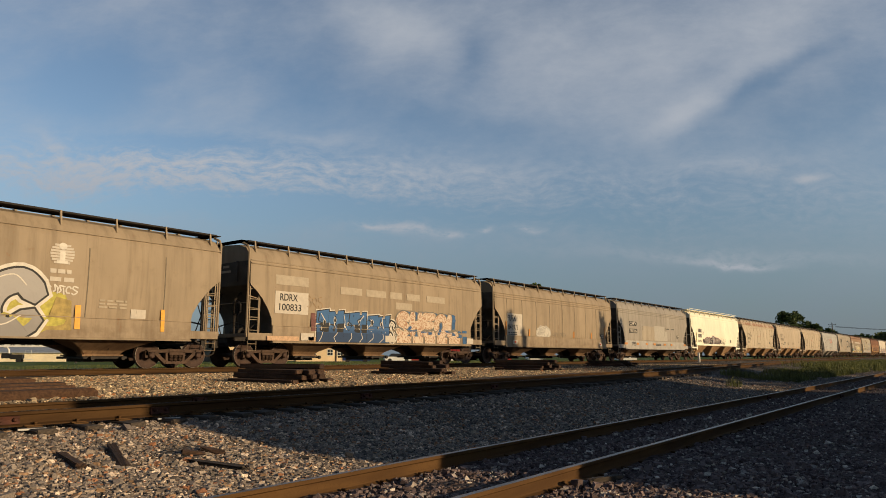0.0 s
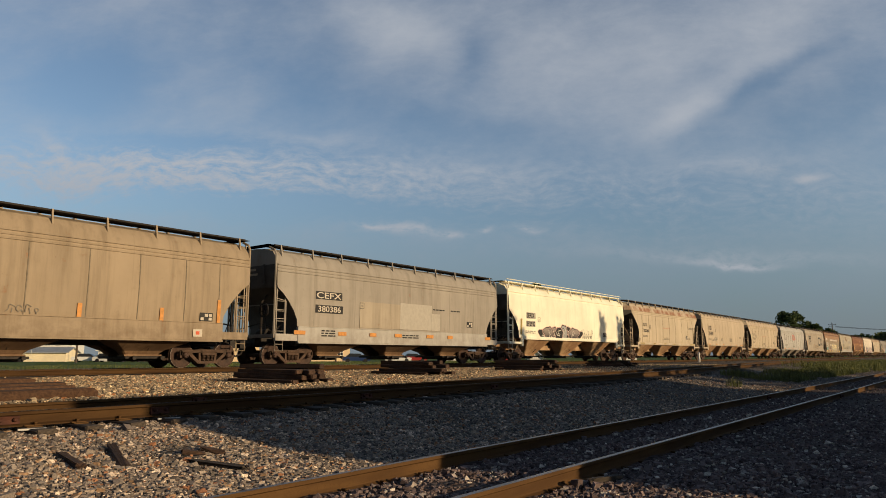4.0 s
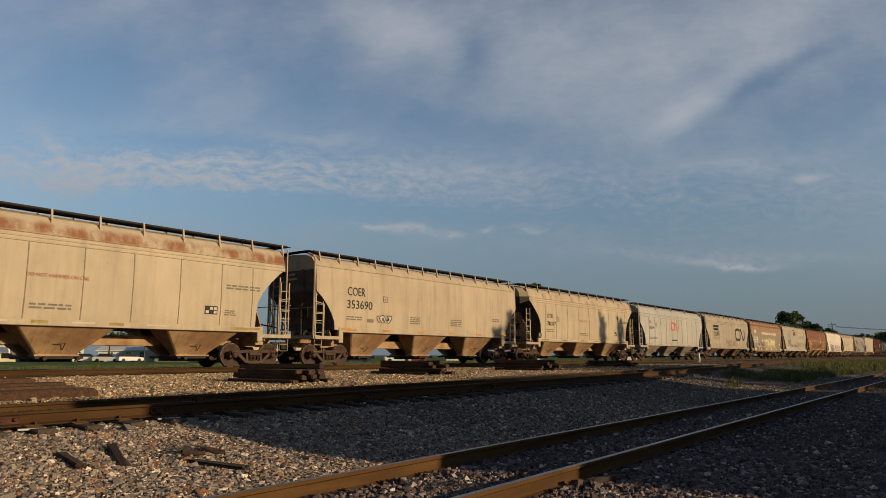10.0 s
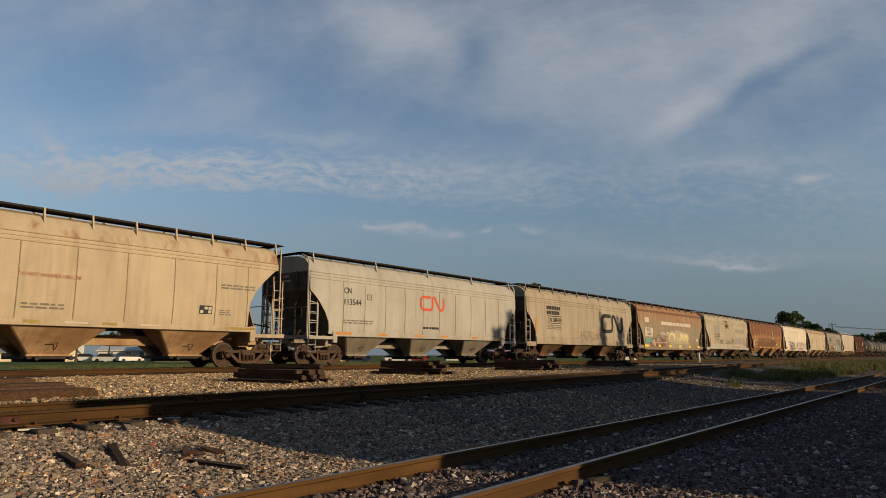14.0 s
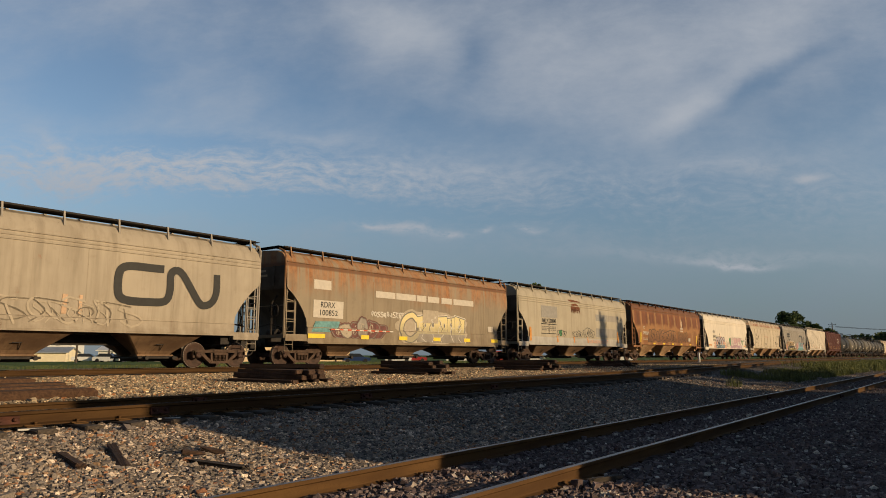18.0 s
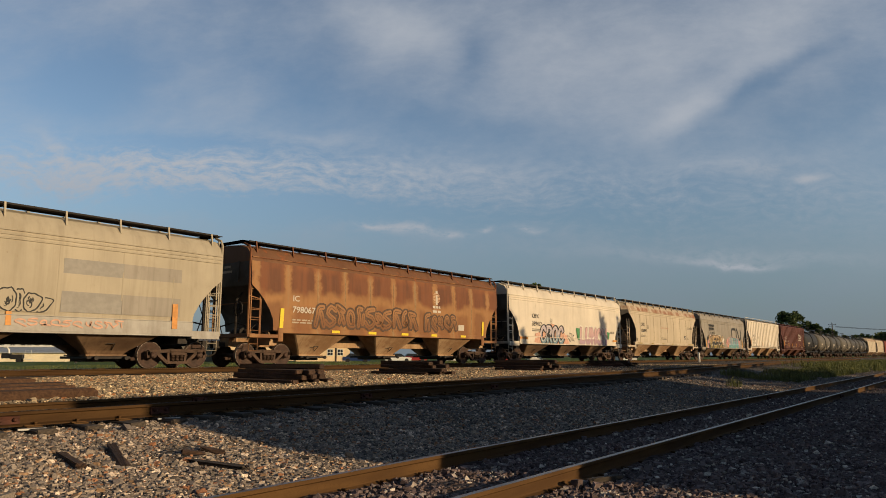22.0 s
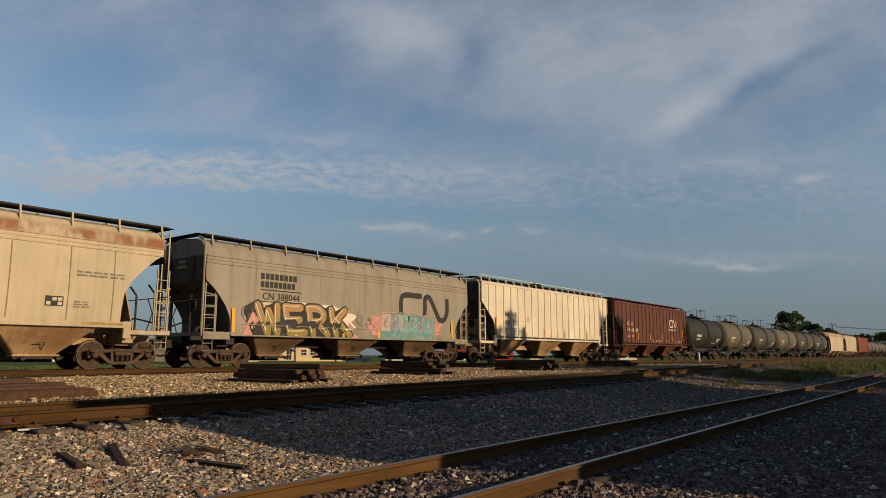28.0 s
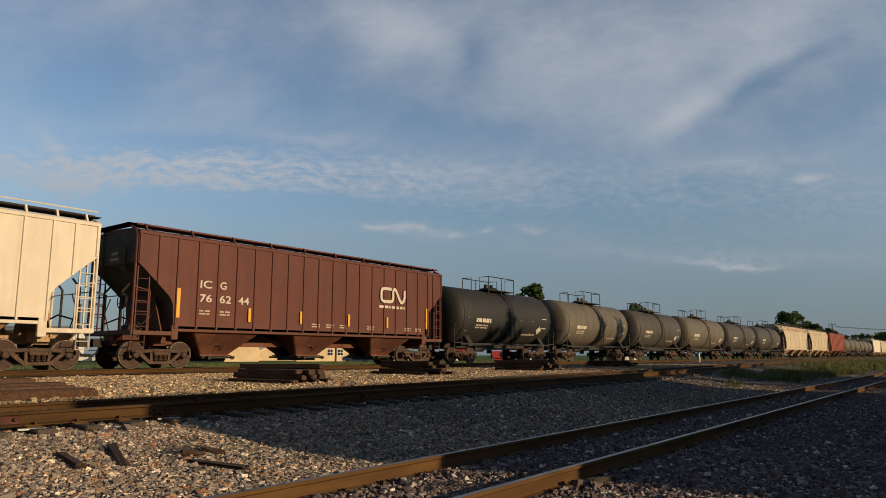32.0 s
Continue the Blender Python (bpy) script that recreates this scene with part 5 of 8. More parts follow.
    if sill == "deep":      # painted shapes lie over the sill's face
        prof = [(1.634, 0.9), (1.634, 1.585), (1.59, 1.60)] + [q for q in prof if q[1] > 1.65]
    if style == "rib":
        prof = [(1.652, 0.9), (1.652, H)]
    return car, prof, half


# ---------------------------------------------------------------- train: tank cars
def tank_car(spec):
    L, R, paint = spec["L"], spec["R"], spec["paint"]
    half = (L - 1.3) / 2
    zc = 1.06 + R
    car = thing("tank_car", spec["label"], "freight car", group="cars of the freight train")
    ln = round(half - 0.05, 2)
    key = ("tank", ln, R)
    if key not in CACHE:
        b = MB()
        prof = [(-ln, 0.05), (-ln + 0.03, R * 0.35), (-ln + 0.12, R * 0.62), (-ln + 0.28, R * 0.84), (-ln + 0.48, R * 0.965), (-ln + 0.66, R)]
        prof += [(-ln * 0.5, R), (0, R), (ln * 0.5, R)]
        prof += [(-d, r) for d, r in reversed(prof[:6])]
        b.lathe(prof, 40, "y", (0, 0, zc))
        CACHE[key] = b.mesh("tank", BLACK, 40)
        b = MB()
        b.lathe([(-0.09, R - 0.01), (-0.08, R + 0.028), (0.08, R + 0.028), (0.09, R - 0.01)], 40, "y", (0, 0, zc))
        CACHE[("band", ln, R)] = b.mesh("band", BLACK, 40)
    part("tank", CACHE[key], car, mat=paint)
    part("band", CACHE[("band", ln, R)], car, mat=BLACK)
    for y in (-ln + 0.68, ln - 0.68):
        part("seam", CACHE[("band", ln, R)], car, pose(0, y, 0) @ Matrix.Diagonal((0.994, 0.25, 0.994, 1)), mat=paint)
    b = MB()
    b.lathe([(R - 0.08, 0.62), (R + 0.10, 0.62), (R + 0.22, 0.5), (R + 0.24, 0.05)], 20, "z", (0, 0, zc))
    for y in (-0.3, 0.3):
        b.lathe([(R + 0.2, 0.12), (R + 0.42, 0.12), (R + 0.46, 0.05)], 10, "z", (0, y, zc))
    part("dome", b.mesh("dome", BLACK, 35), car, mat=spec.get("trim", paint))
    b = MB()
    t = zc + R
    b.box(-0.95, 0.95, -1.40, 1.40, t - 0.02, t + 0.03)
    part("platform", b.mesh("platform", RBOARD), car)
    for s in (-1, 1):
        b = MB()
        for y in (-1.40, 0.0, 1.40):
            b.tube([(s * 0.95, y, t - 0.3), (s * 0.95, y, t + 0.78)], 0.028, 5)
        b.tube([(s * 0.95, -1.40, t + 0.78), (s * 0.95, 1.40, t + 0.78)], 0.028, 5)
        for y in (-1.40, 1.40):
            b.tube([(s * 0.95, y, t + 0.78), (s * 0.3, y, t + 0.78), (s * 0.3, y, t)], 0.024, 5)
        part("railing", b.mesh("railing", BLACK), car)
        b = MB()
        for y in (-0.22, 0.22):
            pts = [(s * (R * math.sin(a) + 0.10), y, zc + (R + 0.1) * math.cos(a)) for a in (0.55, 0.9, 1.25, 1.57)] + [(s * (R + 0.10), y, 0.9)]
            b.tube(pts, 0.022, 5)
        for z in (1.1, 1.45, 1.8, 2.15, 2.5, 2.85, 3.2):
            b.tube([(s * (R + 0.10), -0.22, z), (s * (R + 0.10), 0.22, z)], 0.014, 5)
        part("ladder", b.mesh("ladder", BLACK), car)
    b = MB()
    b.box(-0.32, 0.32, -half, half, 0.78, 1.12)
    part("centre_sill", b.mesh("centre_sill", STEEL_DARK), car)
    for s in (-1, 1):
        yb = s * (half - 1.5)
        b = MB()
        b.prism([(-1.45, 0.95), (1.45, 0.95), (1.45, 1.12), (1.12, 1.60), (-1.12, 1.60), (-1.45, 1.12)], yb - 0.2, yb + 0.2, "y")
        part("saddle", b.mesh("saddle", STEEL_DARK), car)
        b = MB()
        b.box(-1.45, 1.45, s * half - (0.7 if s > 0 else 0), s * half + (0 if s > 0 else 0.7), 1.10, 1.16)
        for x in (-1.42, 1.42):
            b.tube([(x, s * half, 0.6), (x, s * half, 2.1), (x * 0.4, s * half, 2.1)], 0.022, 5)
            b.tube([(x, s * (half - 0.7), 0.6), (x, s * (half - 0.7), 2.1), (x, s * half, 2.1)], 0.022, 5)
            b.tube([(x, s * (half - 0.7), 0.62), (x, s * half, 0.62)], 0.018, 5)
        part("end_platform", b.mesh("end_platform", BLACK), car)
        b = MB()
        b.box(s * 1.38, s * 1.46, -half + 0.6, half - 0.6, 1.02, 1.12)
        part("side_walk", b.mesh("side_walk", BLACK), car)
        part("coupler", coupler_mesh(), car, pose(0, s * (half + 0.08), 0, 0, 0, 0 if s > 0 else 180))
        truck(car, yb)
    b = MB()
    b.lathe([(-0.5, 0.2), (0.5, 0.2)], 12, "y", (0.7, -half + 3.2, 0.85))
    b.lathe([(0.55, 0.16), (1.15, 0.16)], 12, "z", (0, 0, 0))
    part("brake_gear", b.mesh("brake_gear", STEEL_DARK), car)
    prof = [(0.0, zc - R)] + [(R * math.sin(math.pi * k / 16), zc - R * math.cos(math.pi * k / 16)) for k in range(1, 17)]
    return car, prof, half

# ---------------------------------------------------------------- train: the cars, from the first to pass to the last
TAN = car_paint("tan_car_paint", (0.40, 0.33, 0.245), 0.12, 0.0, 0.4)
TAN_D = car_paint("dusty_tan_car_paint", (0.345, 0.268, 0.182), 0.16, 0.0, 0.55)
GREY = car_paint("grey_car_paint", (0.335, 0.30, 0.255), 0.15, 0.0, 0.45)
GREY_T = car_paint("warm_grey_car_paint", (0.40, 0.34, 0.262), 0.12, 0.0, 0.5)
GREY_C = car_paint("cool_grey_car_paint", (0.305, 0.272, 0.228), 0.14, 0.0, 0.5)
LIGHT = car_paint("pale_grey_car_paint", (0.44, 0.42, 0.385), 0.08, 0.0, 0.35)
CREAM = car_paint("cream_car_paint", (0.90, 0.845, 0.67), 0.02, 0.0, 0.15)
CREAM_W = car_paint("cream_white_car_paint", (0.68, 0.60, 0.49), 0.03, 0.0, 0.2)
PALE_T = car_paint("pale_dusty_tan_paint", (0.42, 0.365, 0.275), 0.10, 0.0, 0.35)
BEIGE = car_paint("beige_car_paint", (0.49, 0.40, 0.29), 0.06, 0.0, 0.35)
BEIGE_R = car_paint("beige_car_paint_with_rust_band", (0.51, 0.425, 0.31), 0.05, 0.9, 0.3)
BEIGE_S = car_paint("beige_car_paint_with_stains", (0.49, 0.40, 0.285), 0.08, 0.35, 0.35)
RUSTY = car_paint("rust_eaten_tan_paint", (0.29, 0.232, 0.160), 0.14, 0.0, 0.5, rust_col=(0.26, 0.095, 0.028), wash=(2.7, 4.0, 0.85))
BROWN = car_paint("rusted_orange_brown_paint", (0.335, 0.165, 0.062), 0.28, 0.8, 0.3, low_band=3.75, rust_col=(0.22, 0.075, 0.024), panels=(-5.2, 1.6))
DARKRUST = plain("dark_faded_spray", (0.105, 0.062, 0.040), 0.7, 0, 0.3)
RUST_FILL = spray_mat("rust_stained_spray_fill", (0.20, 0.085, 0.032), (0.32, 0.155, 0.06), 2, 1.6, 2.6, 1.6, 0.3)
BROWN_S = plain("tan_streaked_rust", (0.34, 0.22, 0.115), 0.8, 0, 0.3)
RUST_ROOF = car_paint("dark_rusted_roof_paint", (0.17, 0.078, 0.036), 0.35, 0.0, 0.4)
OXIDE = car_paint("oxide_red_car_paint", (0.108, 0.033, 0.023), 0.12, 0.0, 0.35)
BOXRED = car_paint("faded_red_car_paint", (0.24, 0.06, 0.035), 0.2, 0.0, 0.35)
BAYDUST = bay_paint("dusty_brown_bay_paint", (0.27, 0.155, 0.080), (0.46, 0.31, 0.18))
# darker copy for deep-sill cars: grime plus the sill's shade in the colour
BAYDARK = bay_paint("shaded_grimy_bay_paint", (0.12, 0.072, 0.043), (0.24, 0.152, 0.088))
BAYOX = bay_paint("oxide_bay_paint", (0.09, 0.034, 0.022), (0.17, 0.072, 0.042))
TANK_B = car_paint("black_tank_paint", (0.022, 0.022, 0.023), 0.08, 0.0, 0.3, rust_col=(0.08, 0.045, 0.025))
TANK_D = car_paint("dusty_black_tank_paint", (0.125, 0.110, 0.088), 0.18, 0.0, 0.7, rust_col=(0.19, 0.11, 0.055))
TANK_G = car_paint("dull_grey_black_tank_paint", (0.065, 0.060, 0.054), 0.12, 0.0, 0.6, rust_col=(0.15, 0.085, 0.045))
SEAM = plain("dirty_weld_seam", (0.27, 0.22, 0.155), 0.8, 0, 0.3)
SEAM_D = plain("dark_weld_seam", (0.20, 0.165, 0.12), 0.8, 0, 0.3)
BLUE_S = plain("blue_spray", (0.035, 0.11, 0.25), 0.6, 0, 0.3)
NAVY_S = plain("dark_blue_spray", (0.02, 0.05, 0.11), 0.6, 0, 0.2)
PEACH_S = plain("peach_spray", (0.56, 0.36, 0.22), 0.6, 0, 0.2)
SWIRL_S = swirl_mat("peach_spray_with_orange_swirls", (0.62, 0.50, 0.38), (0.40, 0.23, 0.14))
PINK_S = plain("pink_spray", (0.55, 0.26, 0.24), 0.6, 0, 0.25)
TEAL_S = plain("teal_spray", (0.13, 0.30, 0.30), 0.6, 0, 0.3)
GREEN_S = plain("green_spray", (0.07, 0.25, 0.10), 0.6, 0, 0.2)
LIME_S = plain("yellow_green_spray", (0.48, 0.42, 0.07), 0.6, 0, 0.3)
GOLD_S = plain("gold_spray", (0.36, 0.26, 0.07), 0.6, 0, 0.3)
SILV_S = plain("silver_grey_spray", (0.36, 0.36, 0.35), 0.5, 0.2, 0.2)
STEELBLUE_S = plain("steel_blue_spray", (0.20, 0.27, 0.32), 0.6, 0, 0.3)
MAUVE_S = plain("mauve_spray", (0.40, 0.26, 0.25), 0.6, 0, 0.2)
SALMON_S = plain("salmon_overspray", (0.62, 0.36, 0.26), 0.7, 0, 0.15)
MAROON_S = plain("maroon_spray", (0.16, 0.06, 0.05), 0.6, 0, 0.3)
FADE_BLUE = spray_mat("blue_spray_fading_darker", (0.022, 0.060, 0.15), (0.045, 0.135, 0.31), 2, 1.2, 1.9)
DEEP_BLUE = spray_mat("deep_blue_spray", (0.018, 0.045, 0.11), (0.03, 0.075, 0.17), 1, -3, 0)
FADE_LUNCH = spray_mat("pink_spray_fading_to_mauve", (0.40, 0.27, 0.33), (0.56, 0.36, 0.35), 2, 1.3, 2.1, 2.0, 0.12)
MARBLE_S = spray_mat("marbled_blue_and_lilac_spray", (0.17, 0.25, 0.30), (0.44, 0.37, 0.40), 2, 1.5, 1.95, 3.2, 0.15)
FADE_TEAL = spray_mat("teal_spray_fading_to_pink", (0.42, 0.34, 0.32), (0.12, 0.33, 0.36), 1, 1.6, 3.6, 1.4, 0.15)
FADE_GOLD = spray_mat("olive_gold_spray", (0.24, 0.18, 0.040), (0.36, 0.22, 0.085), 2, 1.2, 2.3, 1.6, 0.2)
FADE_CREAM = spray_mat("cream_and_yellow_spray", (0.36, 0.31, 0.20), (0.72, 0.60, 0.30), 2, 1.4, 2.2, 2.5, 0.2)
FADE_SILVER = spray_mat("silver_spray", (0.24, 0.225, 0.215), (0.36, 0.34, 0.325), 2, 1.2, 2.4, 2.0, 0.1)
FADE_SMOKE = spray_mat("smoke_grey_and_black_spray", (0.045, 0.040, 0.040), (0.30, 0.25, 0.22), 2, 1.5, 2.1, 4.0, 0.3)
ROSE_S = plain("rose_pink_spray", (0.60, 0.38, 0.34), 0.6, 0, 0.15)
WHITE_S = plain("white_spray", (0.66, 0.61, 0.53), 0.6, 0, 0.12)
PATCH_W = plain("white_repaint_patch", (0.56, 0.50, 0.42), 0.7, 0, 0.08)
PATCH_T = plain("pale_tan_repaint_patch", (0.43, 0.36, 0.27), 0.7, 0, 0.1)
PATCH_D = plain("grey_repaint_patch", (0.30, 0.28, 0.25), 0.7, 0, 0.1)
PATCH_G = plain("pale_grey_repaint_patch", (0.42, 0.385, 0.33), 0.7, 0, 0.08)

RED_F = plain("faded_red_lettering", (0.50, 0.20, 0.13), 0.7, 0, 0.2)
TRAIN = []


def stencil(car, y, z, prof, mat=INK):
    """Small black inspection panel with pale boxes."""
    s = decal("stencil", car, [rect(y, y + 0.52, z, z + 0.30)], prof, mat, "black inspection stencil", 0.016)
    decal("stencil_box", s, [rect(y + 0.03 + 0.165 * k, y + 0.155 + 0.165 * k, z + 0.03 + 0.13 * r, z + 0.13 + 0.13 * r) for k in range(3) for r in range(2) if (k + r) % 3 != 1], prof, PATCH_W, "", 0.021)


def data_lines(car, y, z, prof, mat=INK_SOFT, w=0.9, rows=2, h=0.055, seed=3):
    bars("small_writing", car, y, z, w, rows, h, prof, mat, seed)


def emblem(car, y0, y1, z0, z1, prof, mat, label, t=None):
    """A railway's emblem: one thick bent band."""
    h, w = z1 - z0, y1 - y0
    t = t or 0.16 * h
    key = [(.43, 1.0), (.30, 1.0), (.12, 1.0), (.03, .92), (.0, .7), (.0, .3), (.03, .08), (.12, .0), (.30, .0), (.42, .02), (.48, .14), (.50, .45), (.50, .86), (.55, 1.0), (.63, .88), (.80, .12), (.88, .0), (.96, .13), (1.0, .45), (1.0, 1.0)]
    pts = smooth_line(key)
    pts = [(y0 + t / 2 + u * (w - t), z0 + t / 2 + v * (h - t)) for u, v in pts]
    m = MB()
    m.loft([[(wide(prof, z) + 0.018, y, z) for y, z in r] for r in ribbon_rows(pts, t)[1:-1]], False)
    return part("emblem", m.mesh("emblem", mat), car, label=label)


def add_hopper(**spec):
    spec.setdefault("H", 4.91)
    car, prof, half = hopper(spec)
    TRAIN.append((car, spec["L"]))
    return car, half, prof


def add_tank(**spec):
    car, prof, half = tank_car(spec)
    TRAIN.append((car, spec["L"]))
    return car, half, prof


def boxes(name, car, prof, mat, items, z0, z1, label="", lift=0.045):
    """Painted or taped strips, each a part. items: (y0, y1)."""
    for y0, y1 in items:
        decal(name, car, [rect(y0, y1, z0, z1)], prof, mat, label, lift)


def class_mark(car, y0, y1, z0, z1, prof, paint):
    decal("class_mark", car, [rect(y0, y1, z1 - 0.03, z1), rect(y0, y1, z0, z0 + 0.03), rect(y0, y0 + 0.03, z0, z1), rect(y1 - 0.03, y1, z0, z1), rect(y0 + 0.1, y1 - 0.1, z0 + 0.1, z1 - 0.12)], prof, INK_SOFT, "", 0.016)


# grey-tan car with sprayed letters and a white emblem
c, h, p = add_hopper(L=17.9, style="round", sill="deep", paint=TAN_D, seams=(-4.2, 0.4, 3.5, 6.1), seam=SEAM_D, bay=BAYDARK, lines=1, label="dusty tan covered hopper car with grey spray-painted tag")
for r in range(7):
    z = 3.24 + 0.09 * r
    hw = math.sqrt(max(0.01, 0.36 ** 2 - (z - 3.51) ** 2))
    decal("emblem", c, [rect(2.68 - hw, 2.68 + hw, z - 0.033, z + 0.033)], p, PATCH_W, "round white emblem of bars")
bars("emblem_word", c, 2.36, 3.04, 0.72, 2, 0.13, p, PATCH_W, 4)
graffiti("graffiti", c, 2.1, 3.22, 2.24, 2.60, 6, [WHITE_S], p, WHITE_S, None, 14, "white scribbled tag", 0.26, True)
decal("emblem", c, [rect(2.60, 2.76, 3.26, 3.62), rect(2.52, 2.84, 3.22, 3.30)], p, WHITE_S, "white upright figure of the emblem", 0.022)
decal("emblem", c, [arc(2.68, 3.75, 0.12, 0.11, 0, 330)], p, WHITE_S, "white dot of the emblem", 0.022)
cloud(c, -1.3, 3.0, 1.0, 2.65, 9, p, LIME_S, "yellow-green overspray", 3)
decal("overspray", c, [[(2.3, 1.2), (3.1, 1.2), (3.05, 2.1), (2.6, 2.2)]], p, GOLD_S, "yellow overspray", 0.013)
sprayed_word(c, "OC", (-1.05, 2.15, 0.98, 2.80), p, FADE_SILVER, INK, "silver spray-painted forms with black outline and white halo", 0.44, WHITE_S, None, 0.1, WHITE_S)
stencil(c, 4.95, 1.64, p, PATCH_W)
data_lines(c, 3.9, 2.2, p, PATCH_T, 0.9, 3)
boxes("reflector", c, p, YELLOW, ((3.17, 3.34), (6.0, 6.14)), 1.24, 1.98, "", 0.03)

# tan car with blue and peach spray work
c, h, p = add_hopper(L=17.0, style="round", sill="deep", paint=TAN_D, seams=(-3.4, 0.5, 3.9), seam=TAN_D, bay=BAYDARK, lines=2, label="dusty tan covered hopper car with blue and peach graffiti")
decal("repaint_patch", c, [rect(-6.64, -4.91, 2.1, 2.99)], p, PATCH_W, "white repainted number panel")
lettering("reporting_mark", c, "RDRX", (-6.4, -5.5, 2.62, 2.90), p, INK, 0.01)
lettering("car_number", c, "100833", (-6.43, -5.29, 2.22, 2.50), p, INK, 0.01)
decal("repaint_patch", c, [rect(-6.62, -4.92, 3.25, 3.64)], p, PATCH_T)
boxes("repaint_patch", c, p, PATCH_T, ((-3.1, -1.75), (-1.48, -0.14), (0.15, 1.0), (1.35, 2.35), (2.9, 4.4)), 3.10, 3.42, "", 0.016)
boxes("repaint_patch", c, p, PATCH_T, ((0.55, 1.75),), 2.62, 2.95, "", 0.016)
wild_piece(c, (-4.45, 0.05, 1.00, 2.36), 6, [FADE_BLUE], INK, WHITE_S, p, 21, "blue spray-painted piece with white outline", DEEP_BLUE, False, 0.0, None, NAVY_S)
boxes("overspray", c, p, MAROON_S, ((-4.75, -4.5),), 1.45, 2.2, "maroon sprayed bar", 0.02)
graffiti("graffiti", c, -5.0, -4.1, 2.3, 3.0, 3, [MAROON_S], p, BROWN_S, None, 24, "thin brown scratches", 0.12, True)
graffiti("graffiti", c, 0.12, 0.50, 1.05, 2.1, 1, [WHITE_S], p, INK, WHITE_S, 26, "small white initials", 0.3)
sprayed_word(c, "SHEOL", (0.58, 5.55, 1.38, 2.48), p, SWIRL_S, INK_SOFT, "peach spray-painted letters with blue thrown shadow", 0.40, None, (BLUE_S, 0.30, -0.05), 0.02)
boxes("letter_base", c, p, INK_SOFT, ((0.60, 1.72), (1.76, 2.62), (2.70, 3.62), (3.70, 4.60), (4.68, 5.75)), 1.00, 1.40, "", 0.010)
boxes("letter_base", c, p, SWIRL_S, ((0.64, 1.68), (1.80, 2.58), (2.74, 3.58), (3.74, 4.56), (4.72, 5.71)), 1.03, 1.37, "peach sprayed block under the letters", 0.014)
boxes("overspray", c, p, BLUE_S, ((5.95, 6.35),), 1.05, 1.75, "blue sprayed patch", 0.02)
boxes("overspray", c, p, PATCH_W, ((-5.3, -4.6), (-0.2, 0.5), (6.3, 6.9)), 1.05, 1.35, "", 0.03)
boxes("overspray", c, p, PEACH_S, ((-7.0, -5.4), (-4.9, -4.5)), 1.02, 1.2, "", 0.03)

# tan-brown car with white number panel
c, h, p = add_hopper(L=17.4, style="round", sill="deep", paint=TAN_D, seams=(-6.73, -5.0, -3.3, -1.56, 0.19, 1.97, 3.64, 5.34, 6.71), seam=SEAM_D, bay=BAYDARK, label="dusty tan-brown covered hopper car with white number panel")
decal("repaint_patch", c, [rect(-6.72, -5.03, 1.62, 2.92)], p, PATCH_W, "white repainted number panel")
lettering("reporting_mark", c, "FURX", (-6.66, -5.8, 2.48, 2.82), p, INK, 0.004)
lettering("car_number", c, "841971", (-6.64, -5.56, 1.95, 2.27), p, INK, 0.004)
data_lines(c, -6.6, 1.82, p, INK, 0.95, 2)
blob_piece(c, (-3.25, -1.65, 1.62, 2.28), 5, [WHITE_S], INK_SOFT, WHITE_S, p, 31, "white outlined bubble tag", INK_SOFT, False)
graffiti("graffiti", c, -1.25, -0.5, 1.62, 2.0, 3, [INK], p, INK_SOFT, None, 32, "thin dark scribble", 0.12, True)
graffiti("graffiti", c, -0.3, 0.66, 1.62, 1.95, 4, [INK], p, INK_SOFT, None, 33, "thin dark scribble", 0.12, True)
for y0, y1, z1 in ((-6.93, -6.78, 2.42), (-4.27, -4.13, 2.05), (1.69, 1.83, 2.05), (4.42, 4.56, 2.05), (6.65, 6.79, 2.45)):
    decal("reflector", c, [rect(y0, y1, 1.62, z1)], p, ORANGE, "", 0.03)
stencil(c, 5.96, 1.66, p)
boxes("sign_patch", c, p, PATCH_W, ((-6.19, -5.69), (5.69, 6.05)), 1.10, 1.36, "white sticker with red mark", 0.03)
boxes("sign_mark", c, p, RED_P, ((-6.03, -5.85), (5.8, 5.94)), 1.17, 1.29, "", 0.036)

# grey car with pale repaint patches
c, h, p = add_hopper(L=17.28, style="round", sill="deep", paint=GREY, seams=(-6.0, -3.6, -1.2, 1.1, 3.4, 5.6), seam=GREY, bay=BAYDARK, sillmat=LIGHT, label="grey covered hopper car with pale repainted patches")
decal("repaint_patch", c, [rect(-3.3, -0.55, 1.68, 2.85)], p, GREY_T)
decal("repaint_patch", c, [rect(-0.55, 1.88, 1.68, 2.94), rect(1.884, 2.56, 1.68, 2.53)], p, PATCH_G, "pale grey repainted patch")
boxes("number_patch", c, p, INK, ((-5.95, -4.42),), 2.80, 3.14, "black painted patch", 0.014)
boxes("number_patch", c, p, INK, ((-5.95, -4.36),), 2.22, 2.56, "black painted patch", 0.014)
lettering("reporting_mark", c, "CEFX", (-5.90, -4.47, 2.84, 3.10), p, PATCH_W, 0.01)
lettering("car_number", c, "380386", (-5.80, -4.5, 2.27, 2.52), p, PATCH_W, 0.01)
class_mark(c, -3.32, -3.04, 2.52, 2.80, p, GREY)
data_lines(c, 1.99, 2.78, p, INK, 1.0, 1, 0.06)
data_lines(c, 3.49, 2.78, p, INK, 0.8, 1, 0.06)
stencil(c, 4.95, 1.94, p, INK)
